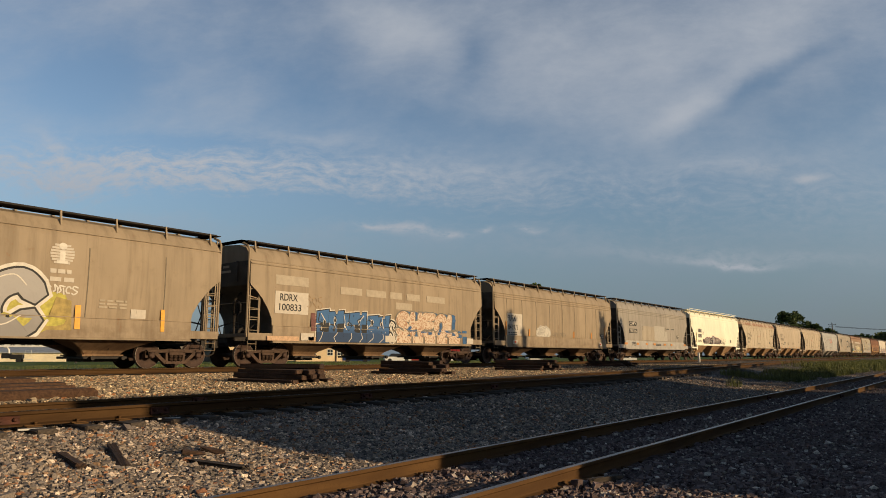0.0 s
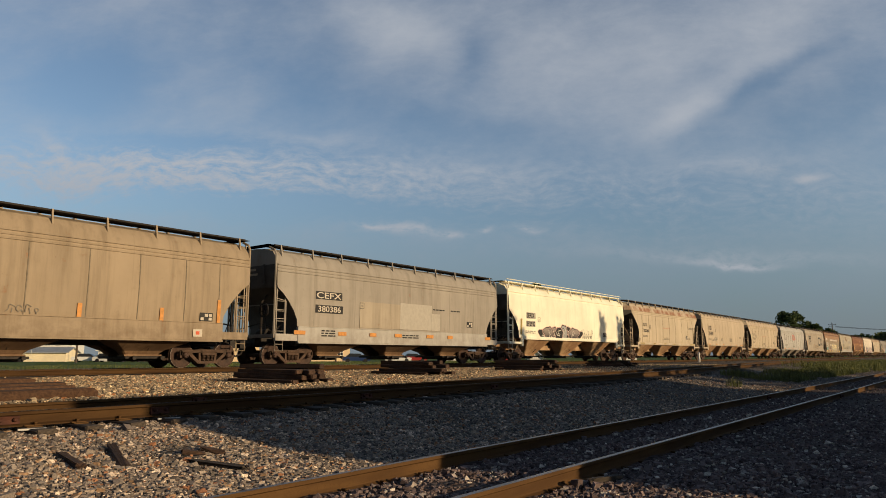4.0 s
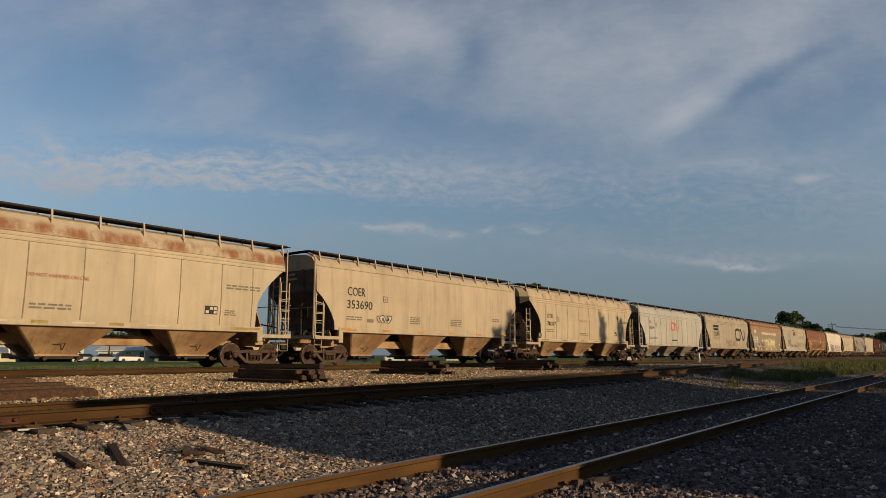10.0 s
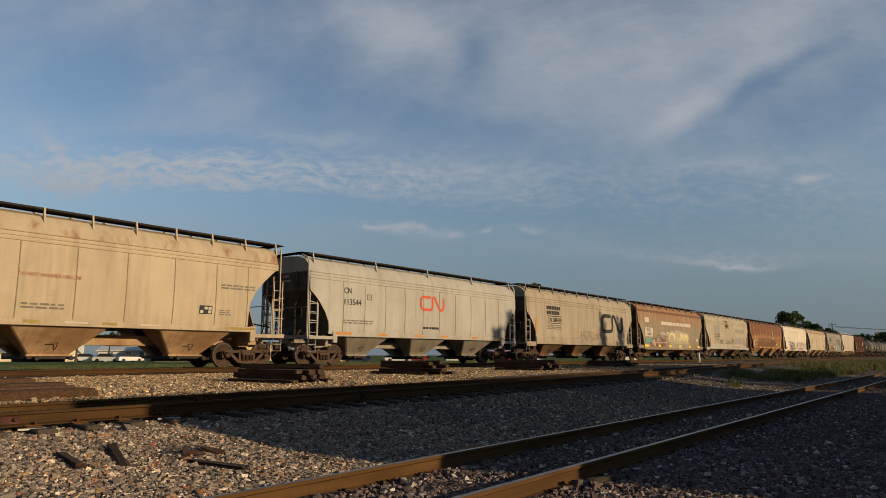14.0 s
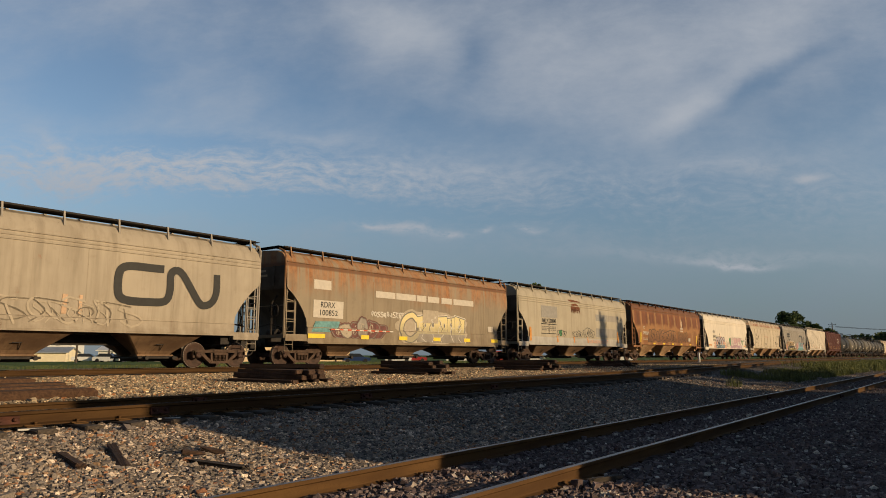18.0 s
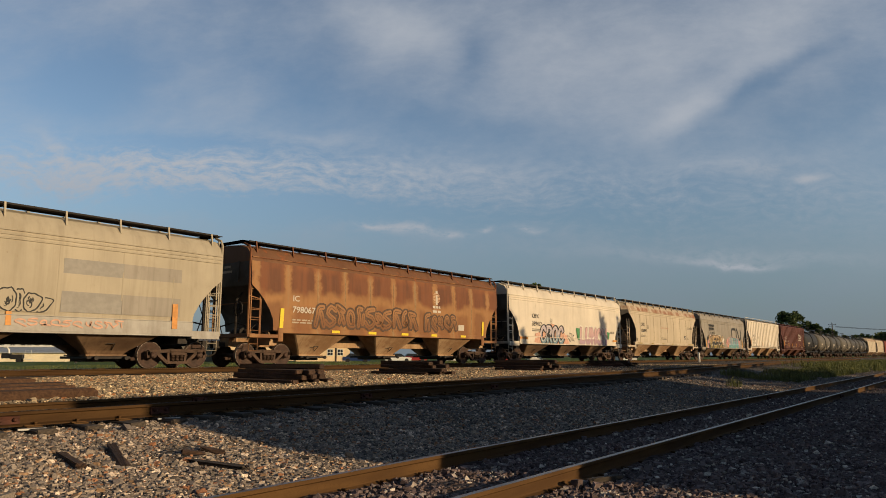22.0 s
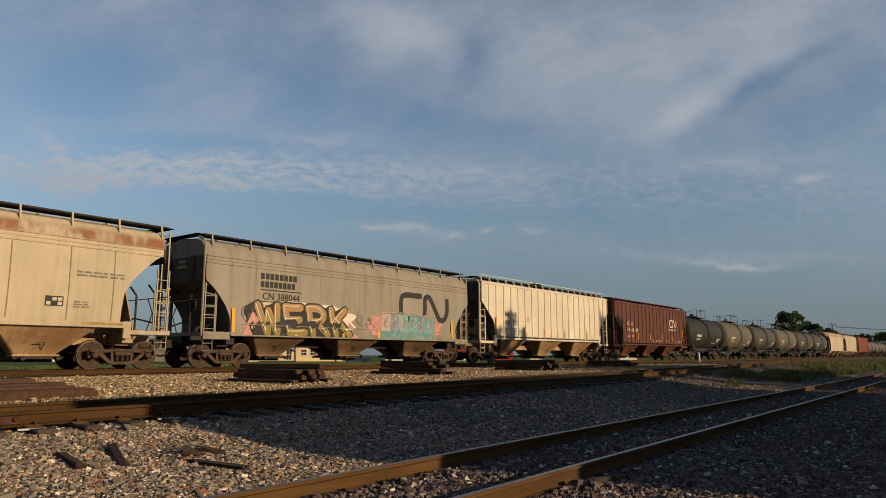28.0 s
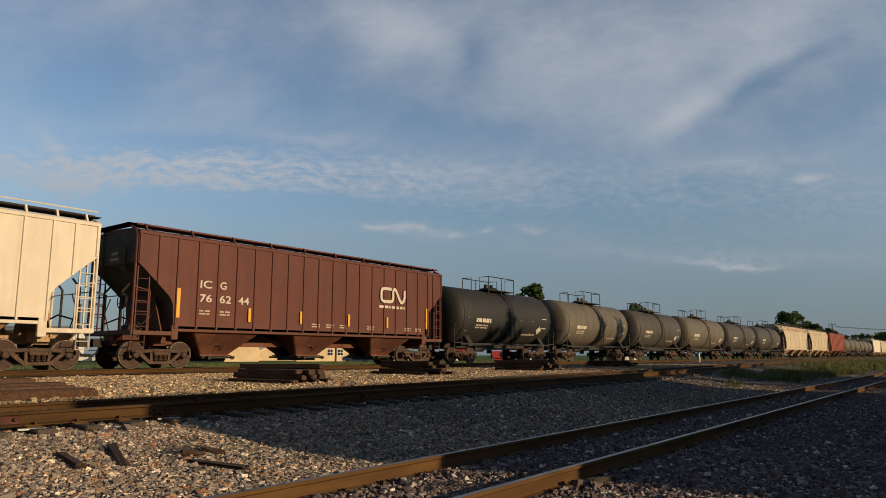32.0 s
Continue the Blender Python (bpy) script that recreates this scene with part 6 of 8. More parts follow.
boxes("reflector", c, p, ORANGE, ((-7.1, -6.5), (-4.64, -4.16), (-2.69, -2.25), (-0.98, -0.47), (1.42, 1.97), (3.16, 3.6), (6.65, 7.15)), 1.29, 1.45, "", 0.03)
data_lines(c, -0.4, 1.42, p, INK, 1.2, 2)
data_lines(c, -5.6, 1.5, p, INK, 0.8, 3)

# cream car with dark tag
c, h, p = add_hopper(L=18.2, style="round", sill="shallow", paint=CREAM, zb=1.51, seams=(-4.9, -2.9, -0.9, 1.1, 3.1, 5.0), seam=CREAM, bay=BAYDUST, guard=True, board=CREAM, brackets=11, lines=1, label="bright cream covered hopper car with dark graffiti tag")
decal("number_patch", c, [rect(-6.5, -5.38, 2.70, 3.08), rect(-6.52, -5.42, 2.20, 2.56)], p, PATCH_G, "", 0.012)
lettering("reporting_mark", c, "SERIX", (-6.45, -5.55, 2.74, 3.05), p, INK, 0.02)
lettering("car_number", c, "392932", (-6.5, -5.43, 2.23, 2.53), p, INK, 0.02)
data_lines(c, -6.6, 1.95, p, INK_SOFT, 1.2)
class_mark(c, -5.1, -4.8, 2.53, 2.81, p, CREAM)
blob_piece(c, (-4.6, 0.6, 1.46, 2.42), 8, [INK, FADE_SMOKE, FADE_SMOKE, INK, SILV_S, INK, FADE_SMOKE, INK], INK, ROSE_S, p, 47, "black and silver graffiti piece with pink rim", WHITE_S)
spiky_tag(c, 1.15, 2.6, 1.50, 2.35, p, INK, 42, "thin spiky scribbled tag")
stencil(c, 4.55, 1.80, p)
decal("reflector", c, [rect(-7.19, -7.02, 1.71, 2.66)], p, GOLD_S, "", 0.03)


def citx(num, paint, band, L):
    c, h, p = add_hopper(L=L, style="acf", sill="shallow", paint=paint, zb=1.42, seams=(-6.1, -4.65, -3.04, -1.4, 0.24, 1.85, 3.55, 5.22, 6.6), seam=SEAM, bay=BAYDUST, trim=BEIGE, brackets=12, label="beige covered hopper car with round sides and %s" % band)
    lettering("reporting_mark", c, "CITX", (-5.93, -5.16, 2.86, 3.12), p, INK, 0.012, 1.15)
    lettering("car_number", c, num, (-5.90, -4.78, 2.36, 2.62), p, INK, 0.012, 1.1)
    data_lines(c, -5.98, 2.12, p, INK_SOFT, 0.95)
    class_mark(c, -4.57, -4.30, 2.64, 2.96, p, paint)
    lettering("small_writing", c, "DO NOT HAMMER ON CAR", (-1.41, 0.40, 2.76, 2.88), p, RED_F, 0, 1.0)
    data_lines(c, -1.26, 1.98, p, INK_SOFT, 1.2)
    data_lines(c, 5.43, 3.05, p, INK_SOFT, 1.5)
    stencil(c, 4.57, 1.92, p)
    data_lines(c, 5.4, 2.1, p, INK_SOFT, 0.5, 3, 0.04)
    boxes("reflector", c, p, GOLD_S, ((-6.61, -5.73), (-3.7, -3.26), (-1.16, -0.7), (1.14, 1.62), (5.7, 7.0)), 1.40, 1.48, "", 0.06)
    boxes("reflector", c, p, PATCH_W, ((-5.2, -4.4), (-2.6, -1.8), (0.0, 0.7), (2.4, 3.1)), 1.41, 1.47, "", 0.06)
    decal("brake_panel", c, [rect(-7.0, -6.6, 1.62, 1.85)], p, SEAM_D)
    return c


citx("702260", BEIGE_R, "a rust-streaked roof edge", 18.37)

# beige car
c, h, p = add_hopper(L=17.25, style="round", sill="shallow", paint=BEIGE, zb=1.54, lines=1, seams=(-6.17, -4.86, -3.44, -2.11, -0.97, 0.2, 1.3, 2.43, 3.85, 5.21, 6.4), seam=BEIGE, bay=BAYDUST, brackets=14, label="beige covered hopper car with smooth sides")
lettering("reporting_mark", c, "COER", (-6.13, -5.02, 3.08, 3.46), p, INK, 0.0)
lettering("car_number", c, "353690", (-6.16, -4.56, 2.50, 2.88), p, INK, 0.0)
data_lines(c, -6.17, 2.16, p, INK_SOFT, 0.95)
class_mark(c, -3.81, -3.53, 2.90, 3.18, p, BEIGE)
blob_piece(c, (-4.1, -3.35, 1.95, 2.36), 4, [PATCH_W], INK, PATCH_T, p, 45, "small black and white tag", INK)
data_lines(c, -1.84, 2.30, p, INK_SOFT, 0.75, 4, 0.05)
data_lines(c, 1.44, 2.30, p, INK_SOFT, 1.0, 4, 0.05)
data_lines(c, 5.4, 2.5, p, INK_SOFT, 0.7)
decal("stencil", c, [rect(-4.85, -4.45, 1.93, 2.08)], p, INK_SOFT)
boxes("reflector", c, p, ORANGE, ((-6.46, -5.55), (-3.78, -3.32), (-1.26, -0.78), (1.3, 1.74), (3.78, 4.22), (5.7, 6.84)), 1.54, 1.62, "", 0.06)

citx("702177", BEIGE_S, "faint stains", 18.15)

# pale grey car with a red emblem
c, h, p = add_hopper(L=17.55, style="round", sill="shallow", paint=LIGHT, seams=(-6.18, -4.84, -3.44, -2.05, -0.66, 0.68, 2.06, 3.49, 4.9, 6.25), seam=SEAM, bay=GREY, brackets=5, H=4.80, label="pale grey covered hopper car with a red emblem")
lettering("reporting_mark", c, "CN", (-6.16, -5.73, 3.16, 3.42), p, INK, 0.0)
lettering("car_number", c, "113544", (-6.14, -5.1, 2.66, 2.92), p, INK, 0.0)
emblem(c, -0.9, 1.07, 2.66, 3.42, p, RED_P, "red emblem of one bent band", 0.13)
data_lines(c, -6.2, 2.0, p, INK_SOFT, 1.9, 2)
bars("small_writing", c, -0.68, 1.86, 1.28, 1, 0.11, p, INK, 9)
class_mark(c, -4.7, -4.42, 2.94, 3.2, p, LIGHT)
boxes("reflector", c, p, ORANGE, ((-6.62, -5.66), (-3.89, -3.36), (-1.3, -0.78), (0.92, 1.4), (3.6, 4.1), (5.8, 6.6)), 1.34, 1.45, "", 0.06)


def big_emblem_car(num, L, tagged_up):
    c, h, p = add_hopper(L=L, style="round", sill="deep", paint=GREY_C if tagged_up else GREY_T, seams=(-5.9, -2.6, 1.6, 4.6), seam=GREY_T, bay=BAYDARK, trim=GREY, sill_z=1.16, label="warm grey covered hopper car with a large dark emblem" + (" and graffiti" if tagged_up else ""))
    for r, (w, z) in enumerate(((1.85, 3.40), (1.75, 3.08))):
        for q in range(8):
            y = -5.7 + w / 8 * q
            decal("owner_name", c, [rect(y, y + w / 8 * 0.75, z, z + 0.24)], p, INK, "dark bars where the owner's name stands")
    lettering("car_number", c, num, (-5.6, -3.75, 2.60, 2.88), p, INK, 0.0)
    decal("rule", c, [rect(-5.7, -3.65, 2.96, 3.0), rect(-5.7, -3.65, 2.50, 2.535)], p, INK)
    data_lines(c, -5.7, 2.4, p, INK_SOFT, 1.9, 3)
    emblem(c, 2.45, 6.38, 2.08, 3.50, p, INK, "large dark emblem of one bent band", 0.27)
    return c, h, p


c, h, p = big_emblem_car("CN 388439", 17.75, False)
graffiti("graffiti", c, -1.2, 3.6, 1.25, 2.3, 5, [GREY_T], p, PATCH_T, None, 51, "faint pale scribble", 0.40, True)
graffiti("graffiti", c, -1.0, 3.2, 1.3, 2.3, 4, [GREY_T], p, SEAM_D, None, 52, "faint grey scribble", 0.22, True)
graffiti("graffiti", c, 0.0, 2.4, 1.3, 2.2, 5, [GREY_T, PEACH_S], p, PATCH_T, None, 52, "faint white and orange scribble", 0.2, True)
boxes("overspray", c, p, PEACH_S, ((0.9, 1.05), (1.4, 1.5), (-1.2, -1.1)), 1.7, 2.3, "", 0.014)
decal("reflector", c, [rect(-7.15, -7.0, 1.86, 2.77)], p, ORANGE, "", 0.03)
data_lines(c, -6.4, 3.85, p, RED_P, 0.9, 1, 0.07)

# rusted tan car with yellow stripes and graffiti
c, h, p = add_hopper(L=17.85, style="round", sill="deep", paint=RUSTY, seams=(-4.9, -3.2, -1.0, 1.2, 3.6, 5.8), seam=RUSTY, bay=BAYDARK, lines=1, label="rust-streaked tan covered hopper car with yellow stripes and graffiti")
decal("repaint_patch", c, [rect(-6.86, -5.13, 2.02, 2.76)], p, PATCH_W, "white repainted number panel")
lettering("reporting_mark", c, "RDRX", (-6.45, -5.62, 2.46, 2.70), p, INK, 0.008)
lettering("car_number", c, "100852", (-6.48, -5.46, 2.12, 2.36), p, INK, 0.008)
decal("repaint_patch", c, [rect(-6.84, -5.86, 3.22, 3.62)], p, PATCH_W)
boxes("repaint_patch", c, p, PATCH_W, ((-3.07, -1.71), (-1.64, -0.19), (-0.12, 0.65), (0.78, 1.7), (1.9, 2.79), (2.94, 4.78)), 3.10, 3.40, "", 0.016)
decal("overspray", c, [[(-6.95, 1.42), (-5.5, 1.42), (-5.3, 1.9), (-6.7, 1.86)]], p, TEAL_S, "faded teal sprayed slab", 0.010)
blob_piece(c, (-5.6, -2.7, 1.20, 2.1), 6, [MAROON_S, PATCH_T, MAROON_S, GREY, MAROON_S, MAROON_S], INK_SOFT, MAROON_S, p, 61, "maroon and grey graffiti figures", PATCH_T)
boxes("sill_tape", c, p, RED_P, [(-5.9 + 0.5 * q, -5.65 + 0.5 * q) for q in range(8)], 1.52, 1.57, "", 0.05)
boxes("sill_tape", c, p, WHITE_S, [(-5.65 + 0.5 * q, -5.4 + 0.5 * q) for q in range(8)], 1.52, 1.57, "", 0.05)
graffiti("graffiti", c, -3.4, -0.4, 2.15, 2.5, 14, [WHITE_S], p, WHITE_S, None, 66, "white looping scribble", 0.30, True)
cloud(c, -1.7, 4.3, 1.0, 2.65, 11, p, PATCH_T, "pale sprayed cloud", 9)
sprayed_word(c, "C", (-1.45, 0.15, 1.05, 2.55), p, FADE_CREAM, INK_SOFT, "cream sprayed hook with pale halo", 0.16, PATCH_T, None, 0.05)
wild_piece(c, (-0.1, 3.9, 1.08, 2.50), 5, [FADE_CREAM], INK_SOFT, WHITE_S, p, 62, "white and yellow graffiti piece", GREY, False, 0.05, None, WHITE_S)
decal("repaint_patch", c, [rect(0.35, 1.6, 2.05, 2.7)], p, PATCH_T, "", 0.03)
boxes("reflector", c, p, YELLOW_B, ((-7.15, -6.2), (-4.03, -3.53), (-1.45, -0.86), (1.18, 1.75), (3.83, 4.38), (6.45, 7.1)), 1.16, 1.34, "bright yellow stripe", 0.034)
stencil(c, 6.2, 1.75, p, PATCH_W)

# pale grey car with a rust splash on the roof's edge
c, h, p = add_hopper(L=17.6, style="round", sill="deep", paint=PALE_T, seams=(-5.4, -3.3, -1.2, 0.3, 2.4, 4.4, 6.2), seam=PALE_T, bay=BAYDARK, sillmat=LIGHT, sill_z=1.10, label="pale dusty tan covered hopper car with rust splash at roof edge")
lettering("reporting_mark", c, "NKLX 200848", (-5.33, -3.53, 2.52, 2.80), p, INK, 0.0)
decal("rule", c, [rect(-5.44, -3.45, 2.42, 2.47), rect(-5.44, -3.45, 1.82, 1.86), rect(-4.45, -4.41, 1.86, 2.42)], p, INK)
data_lines(c, -5.35, 2.3, p, INK_SOFT, 1.8, 3)
decal("repaint_patch", c, [rect(-5.41, -3.28, 2.86, 3.62), rect(2.53, 4.42, 1.75, 3.40)], p, PATCH_D, "", 0.012)
decal("repaint_patch", c, [rect(4.43, 6.5, 1.75, 3.40)], p, GREY, "", 0.012)
blob_piece(c, (-3.15, -2.3, 1.72, 2.2), 4, [PALE_T, GREEN_S, PALE_T], INK, PALE_T, p, 71, "small green and black tag", INK)
blob_piece(c, (-1.0, 0.15, 1.72, 2.15), 4, [PALE_T], INK, PALE_T, p, 72, "small black outlined tag", INK)
blob_piece(c, (0.65, 2.1, 1.72, 2.4), 5, [PALE_T], INK, PALE_T, p, 73, "small black outlined tag", INK)
RUSTSPOT = plain("rust_splash", (0.17, 0.06, 0.026), 0.85, 0, 0.4)
rng = random.Random(9)
splash = [[(-0.68 + 0.72 * math.cos(a * 0.35) * rng.uniform(0.6, 1.1), 3.80 + 0.22 * math.sin(a * 0.35) * rng.uniform(0.6, 1.2)) for a in range(18)]]
for q in range(14):
    y = -1.3 + 1.25 * q / 13 + rng.uniform(-.05, .05)
    splash.append([(y, 3.3 + rng.uniform(0, 0.3)), (y + 0.03, 3.3 + rng.uniform(0, 0.3)), (y + 0.07, 3.75), (y - 0.03, 3.75)])
decal("rust_splash", c, splash, p, RUSTSPOT, "brown rust splash with runs", 0.03)
decal("rust_splash", c, [[(-1.7, 4.2), (-1.2, 4.25), (-0.2, 4.2), (0.3, 4.12), (-0.5, 4.08), (-1.3, 4.1)]], p, RUSTSPOT, "brown rust stain", 0.02)
boxes("reflector", c, p, ORANGE, ((-6.96, -6.72), (6.2, 6.4)), 1.35, 2.2, "", 0.03)
boxes("reflector", c, p, ORANGE, ((-3.43, -3.26), (-1.05, -0.9), (1.05, 1.2)), 1.3, 1.7, "", 0.03)
graffiti("graffiti", c, 1.3, 4.5, 1.26, 1.56, 10, [PEACH_S], p, SALMON_S, None, 77, "faded orange sprayed words", 0.28, True)

# orange-brown rusted car
c, h, p = add_hopper(L=18.5, style="round", sill="shallow", paint=BROWN, zb=1.42, roof=RUST_ROOF, seams=(-5.2, -3.6, -2.0, -0.4, 1.2, 2.8, 4.4, 6.0), seam=BROWN_S, bay=BAYDUST, trim=BROWN, lines=1, label="heavily rusted orange-brown covered hopper car")
lettering("reporting_mark", c, "IC", (-6.55, -6.22, 2.62, 2.86), p, PATCH_W, 0.02)
lettering("car_number", c, "798067", (-6.56, -5.33, 2.16, 2.42), p, PATCH_W, 0.02)
data_lines(c, -6.55, 1.9, p, PATCH_T, 1.2)
for r in range(7):
    z = 3.14 + 0.075 * r
    hw = math.sqrt(max(0.01, 0.29 ** 2 - (z - 3.36) ** 2))
    decal("emblem", c, [rect(2.90 - hw, 2.90 + hw, z - 0.022, z + 0.022)], p, PEACH_S, "round striped emblem")
decal("emblem", c, [rect(2.85, 2.97, 3.02, 3.5)], p, PATCH_W, "pale upright bar of the emblem", 0.022)
decal("emblem", c, [rect(2.83, 2.99, 3.60, 3.72)], p, PATCH_W, "pale dot of the emblem", 0.022)
bars("emblem_word", c, 2.58, 2.95, 0.66, 2, 0.12, p, PATCH_W, 4)
graffiti("graffiti", c, -5.35, 1.3, 1.58, 2.65, 11, [RUST_FILL], p, DARKRUST, None, 81, "dark outlined rusty tag", 0.22)
graffiti("graffiti", c, 1.9, 4.6, 1.58, 2.6, 5, [RUST_FILL], p, DARKRUST, None, 82, "dark outlined rusty tag", 0.20)
stencil(c, 4.8, 1.75, p, PATCH_W)
boxes("reflector", c, p, YELLOW_B, ((-4.36, -3.89), (-2.1, -1.59), (0.18, 0.68), (2.48, 2.94), (5.0, 5.45)), 1.39, 1.50, "yellow stripe", 0.06)
boxes("reflector", c, p, YELLOW_B, ((-7.18, -7.0), (7.0, 7.16)), 1.41, 2.3, "yellow stripe", 0.04)

# cream-white car with two sprayed words
c, h, p = add_hopper(L=17.6, style="round", sill="deep", paint=CREAM_W, seams=(-5.0, 0.0, 4.8), seam=CREAM_W, bay=BAYDARK, sill_z=1.14, label="cream-white covered hopper car with blue-grey and mauve graffiti")
lettering("reporting_mark", c, "CEFX", (-5.49, -4.68, 2.77, 3.03), p, INK, 0.0)
lettering("car_number", c, "389452", (-5.52, -4.32, 2.28, 2.55), p, INK, 0.0)
data_lines(c, -5.5, 2.1, p, INK_SOFT, 0.9)
decal("overspray", c, [[(-5.3, 1.25), (-4.5, 1.2), (-4.4, 1.95), (-5.1, 1.8)], [(-3.2, 2.2), (-2.4, 2.1), (-2.6, 2.45), (-3.1, 2.5)], [(-1.5, 1.2), (-0.6, 1.2), (-0.9, 1.75), (-1.4, 1.9)]], p, SALMON_S, "salmon overspray", 0.014)
cloud(c, -5.1, -0.7, 1.17, 2.0, 10, p, SALMON_S, "salmon overspray", 8)
sprayed_word(c, "CROC", (-4.55, -1.42, 1.17, 2.36), p, MARBLE_S, INK, "blue-grey spray-painted letters with black outline", 0.30, None, (INK, 0.10, 0.02), 0.06, WHITE_S)
decal("overspray", c, [[(0.42, 2.31), (0.99, 2.31), (0.9, 1.45), (0.7, 1.5)], [(5.4, 2.2), (5.96, 2.1), (5.7, 1.54)]], p, GREEN_S, "green overspray", 0.016)
sprayed_word(c, "LUNCH", (0.92, 5.38, 1.17, 2.38), p, FADE_LUNCH, MAUVE_S, "pink and mauve spray-painted letters with white rim", 0.28, WHITE_S, None, 0.10)
graffiti("graffiti", c, -0.9, 0.2, 1.25, 2.1, 4, [INK], p, INK, None, 83, "small black scribbles", 0.16, True)
boxes("reflector", c, p, ORANGE, ((-7.04, -6.13), (6.37, 7.1)), 1.44, 1.57, "", 0.03)
class_mark(c, -3.23, -2.94, 2.51, 2.80, p, CREAM_W)
data_lines(c, 6.0, 2.2, p, INK_SOFT, 0.8)

citx("702094", BEIGE_R, "a rust-streaked roof edge", 18.6)

# warm grey car with a bright tag
c, h, p = big_emblem_car("CN 388044", 17.55, True)
decal("overspray", c, [[(-6.5, 1.2), (-5.6, 1.15), (-5.4, 1.9), (-6.0, 2.2)], [(-0.9, 1.15), (-0.3, 1.2), (-0.5, 1.6), (-0.9, 1.9)]], p, PINK_S, "pink overspray", 0.012)
cloud(c, -6.4, -0.4, 1.19, 2.62, 13, p, spray_mat("pale_pink_spray", (0.62, 0.42, 0.38), (0.70, 0.62, 0.52), 1, -6, -3), "pale pink and white sprayed cloud", 5)
sprayed_word(c, "WERK", (-5.85, -0.85, 1.20, 2.50), p, FADE_GOLD, INK, "gold spray-painted letters with dark thrown shadow", 0.25, None, (INK, -0.42, -0.20), -0.20, WHITE_S)
cloud(c, 0.2, 5.9, 1.19, 2.40, 11, p, PINK_S, "pink sprayed cloud", 6)
wild_piece(c, (1.15, 5.1, 1.20, 2.46), 6, [FADE_TEAL, STEELBLUE_S, FADE_TEAL], INK_SOFT, PINK_S, p, 92, "teal and pink graffiti piece", TEAL_S, False, 0.1, None, WHITE_S)
graffiti("graffiti", c, -0.6, 0.7, 1.5, 2.3, 2, [INK], p, INK_SOFT, None, 95, "thin dark outlined letters", 0.2, True)
graffiti("graffiti", c, -6.6, -5.9, 1.6, 2.6, 2, [INK], p, INK_SOFT, None, 93, "thin dark scribble", 0.16, True)
boxes("reflector", c, p, YELLOW, ((-6.98, -6.84), (6.58, 6.72)), 1.3, 2.2, "yellow stripe", 0.03)
boxes("reflector", c, p, YELLOW, ((-3.96, -3.83), (-1.3, -1.18), (0.95, 1.07), (3.88, 4.0)), 1.22, 1.66, "yellow stripe", 0.036)

# cream ribbed car
RIBS = [-6.84 + 0.812 * k for k in range(18)]
c, h, p = add_hopper(L=18.05, style="rib", sill="shallow", paint=CREAM_W, zb=1.46, seams=RIBS, seam=CREAM_W, bay=BAYDUST, guard=True, brackets=19, label="cream ribbed-side covered hopper car")
q = [(1.605, 0.9), (1.605, 4.6)]
lettering("reporting_mark", c, "NA", (-5.87, -5.40, 2.72, 3.00), q, INK, 0.0)
lettering("reporting_mark", c, "HX", (-5.06, -4.58, 2.72, 3.00), q, INK, 0.0)
lettering("car_number", c, "100", (-5.90, -5.38, 2.22, 2.50), q, INK, 0.0)
lettering("car_number", c, "773", (-5.08, -4.55, 2.22, 2.50), q, INK, 0.0)
data_lines(c, -5.88, 2.05, q, INK_SOFT, 0.5)
data_lines(c, -5.05, 2.05, q, INK_SOFT, 0.5)
class_mark(c, -3.4, -3.12, 2.5, 2.8, q, CREAM_W)
boxes("reflector", c, p, ORANGE, ((-6.97, -6.85), (-3.86, -3.76), (-1.33, -1.23), (1.40, 1.50), (4.72, 4.82)), 1.6, 2.13, "", 0.012)
decal("reflector", c, [rect(-6.97, -6.85, 2.14, 2.62)], p, ORANGE, "", 0.012)
decal("repaint_patch", c, [rect(-4.3, -3.9, 1.7, 2.1), rect(2.2, 2.9, 1.55, 2.1)], q, WHITE_P)

# oxide red ribbed car
RIBS = [-6.80 + 0.818 * k for k in range(18)]
c, h, p = add_hopper(L=17.85, style="rib", sill="shallow", paint=OXIDE, seams=RIBS, seam=OXIDE, bay=BAYOX, board=OXIDE, label="oxide red ribbed-side covered hopper car with white lettering")
lettering("reporting_mark", c, "IC", (-5.90, -5.42, 2.84, 3.12), q, PATCH_W, 0.014)
lettering("reporting_mark", c, "G", (-5.08, -4.80, 2.84, 3.12), q, PATCH_W, 0.014)
lettering("car_number", c, "76", (-5.90, -5.40, 2.34, 2.62), q, PATCH_W, 0.014)
lettering("car_number", c, "62", (-5.08, -4.58, 2.34, 2.62), q, PATCH_W, 0.014)
lettering("car_number", c, "44", (-4.26, -3.78, 2.34, 2.62), q, PATCH_W, 0.014)
emblem(c, 3.52, 5.3, 2.88, 3.62, p, PATCH_W, "white emblem of one bent band", 0.14)
bars("small_writing", c, 3.5, 2.76, 1.8, 1, 0.12, q, PATCH_W, 6)
boxes("reflector", c, p, YELLOW, ((-3.81, -3.70), (-1.27, -1.17), (1.46, 1.57), (3.97, 4.08)), 1.70, 2.22, "", 0.012)
boxes("reflector", c, p, YELLOW, ((-6.81, -6.68), (6.88, 6.99)), 1.74, 2.76, "", 0.012)
data_lines(c, -5.9, 2.05, q, PATCH_T, 0.5)
data_lines(c, -5.05, 2.05, q, PATCH_T, 0.5)
for y in (-0.5, 0.3, 1.1, 2.8, 5.4, 6.2):
    data_lines(c, y - 0.1, 1.75, q, PATCH_T, 0.45, 2, 0.05, int(y * 10))

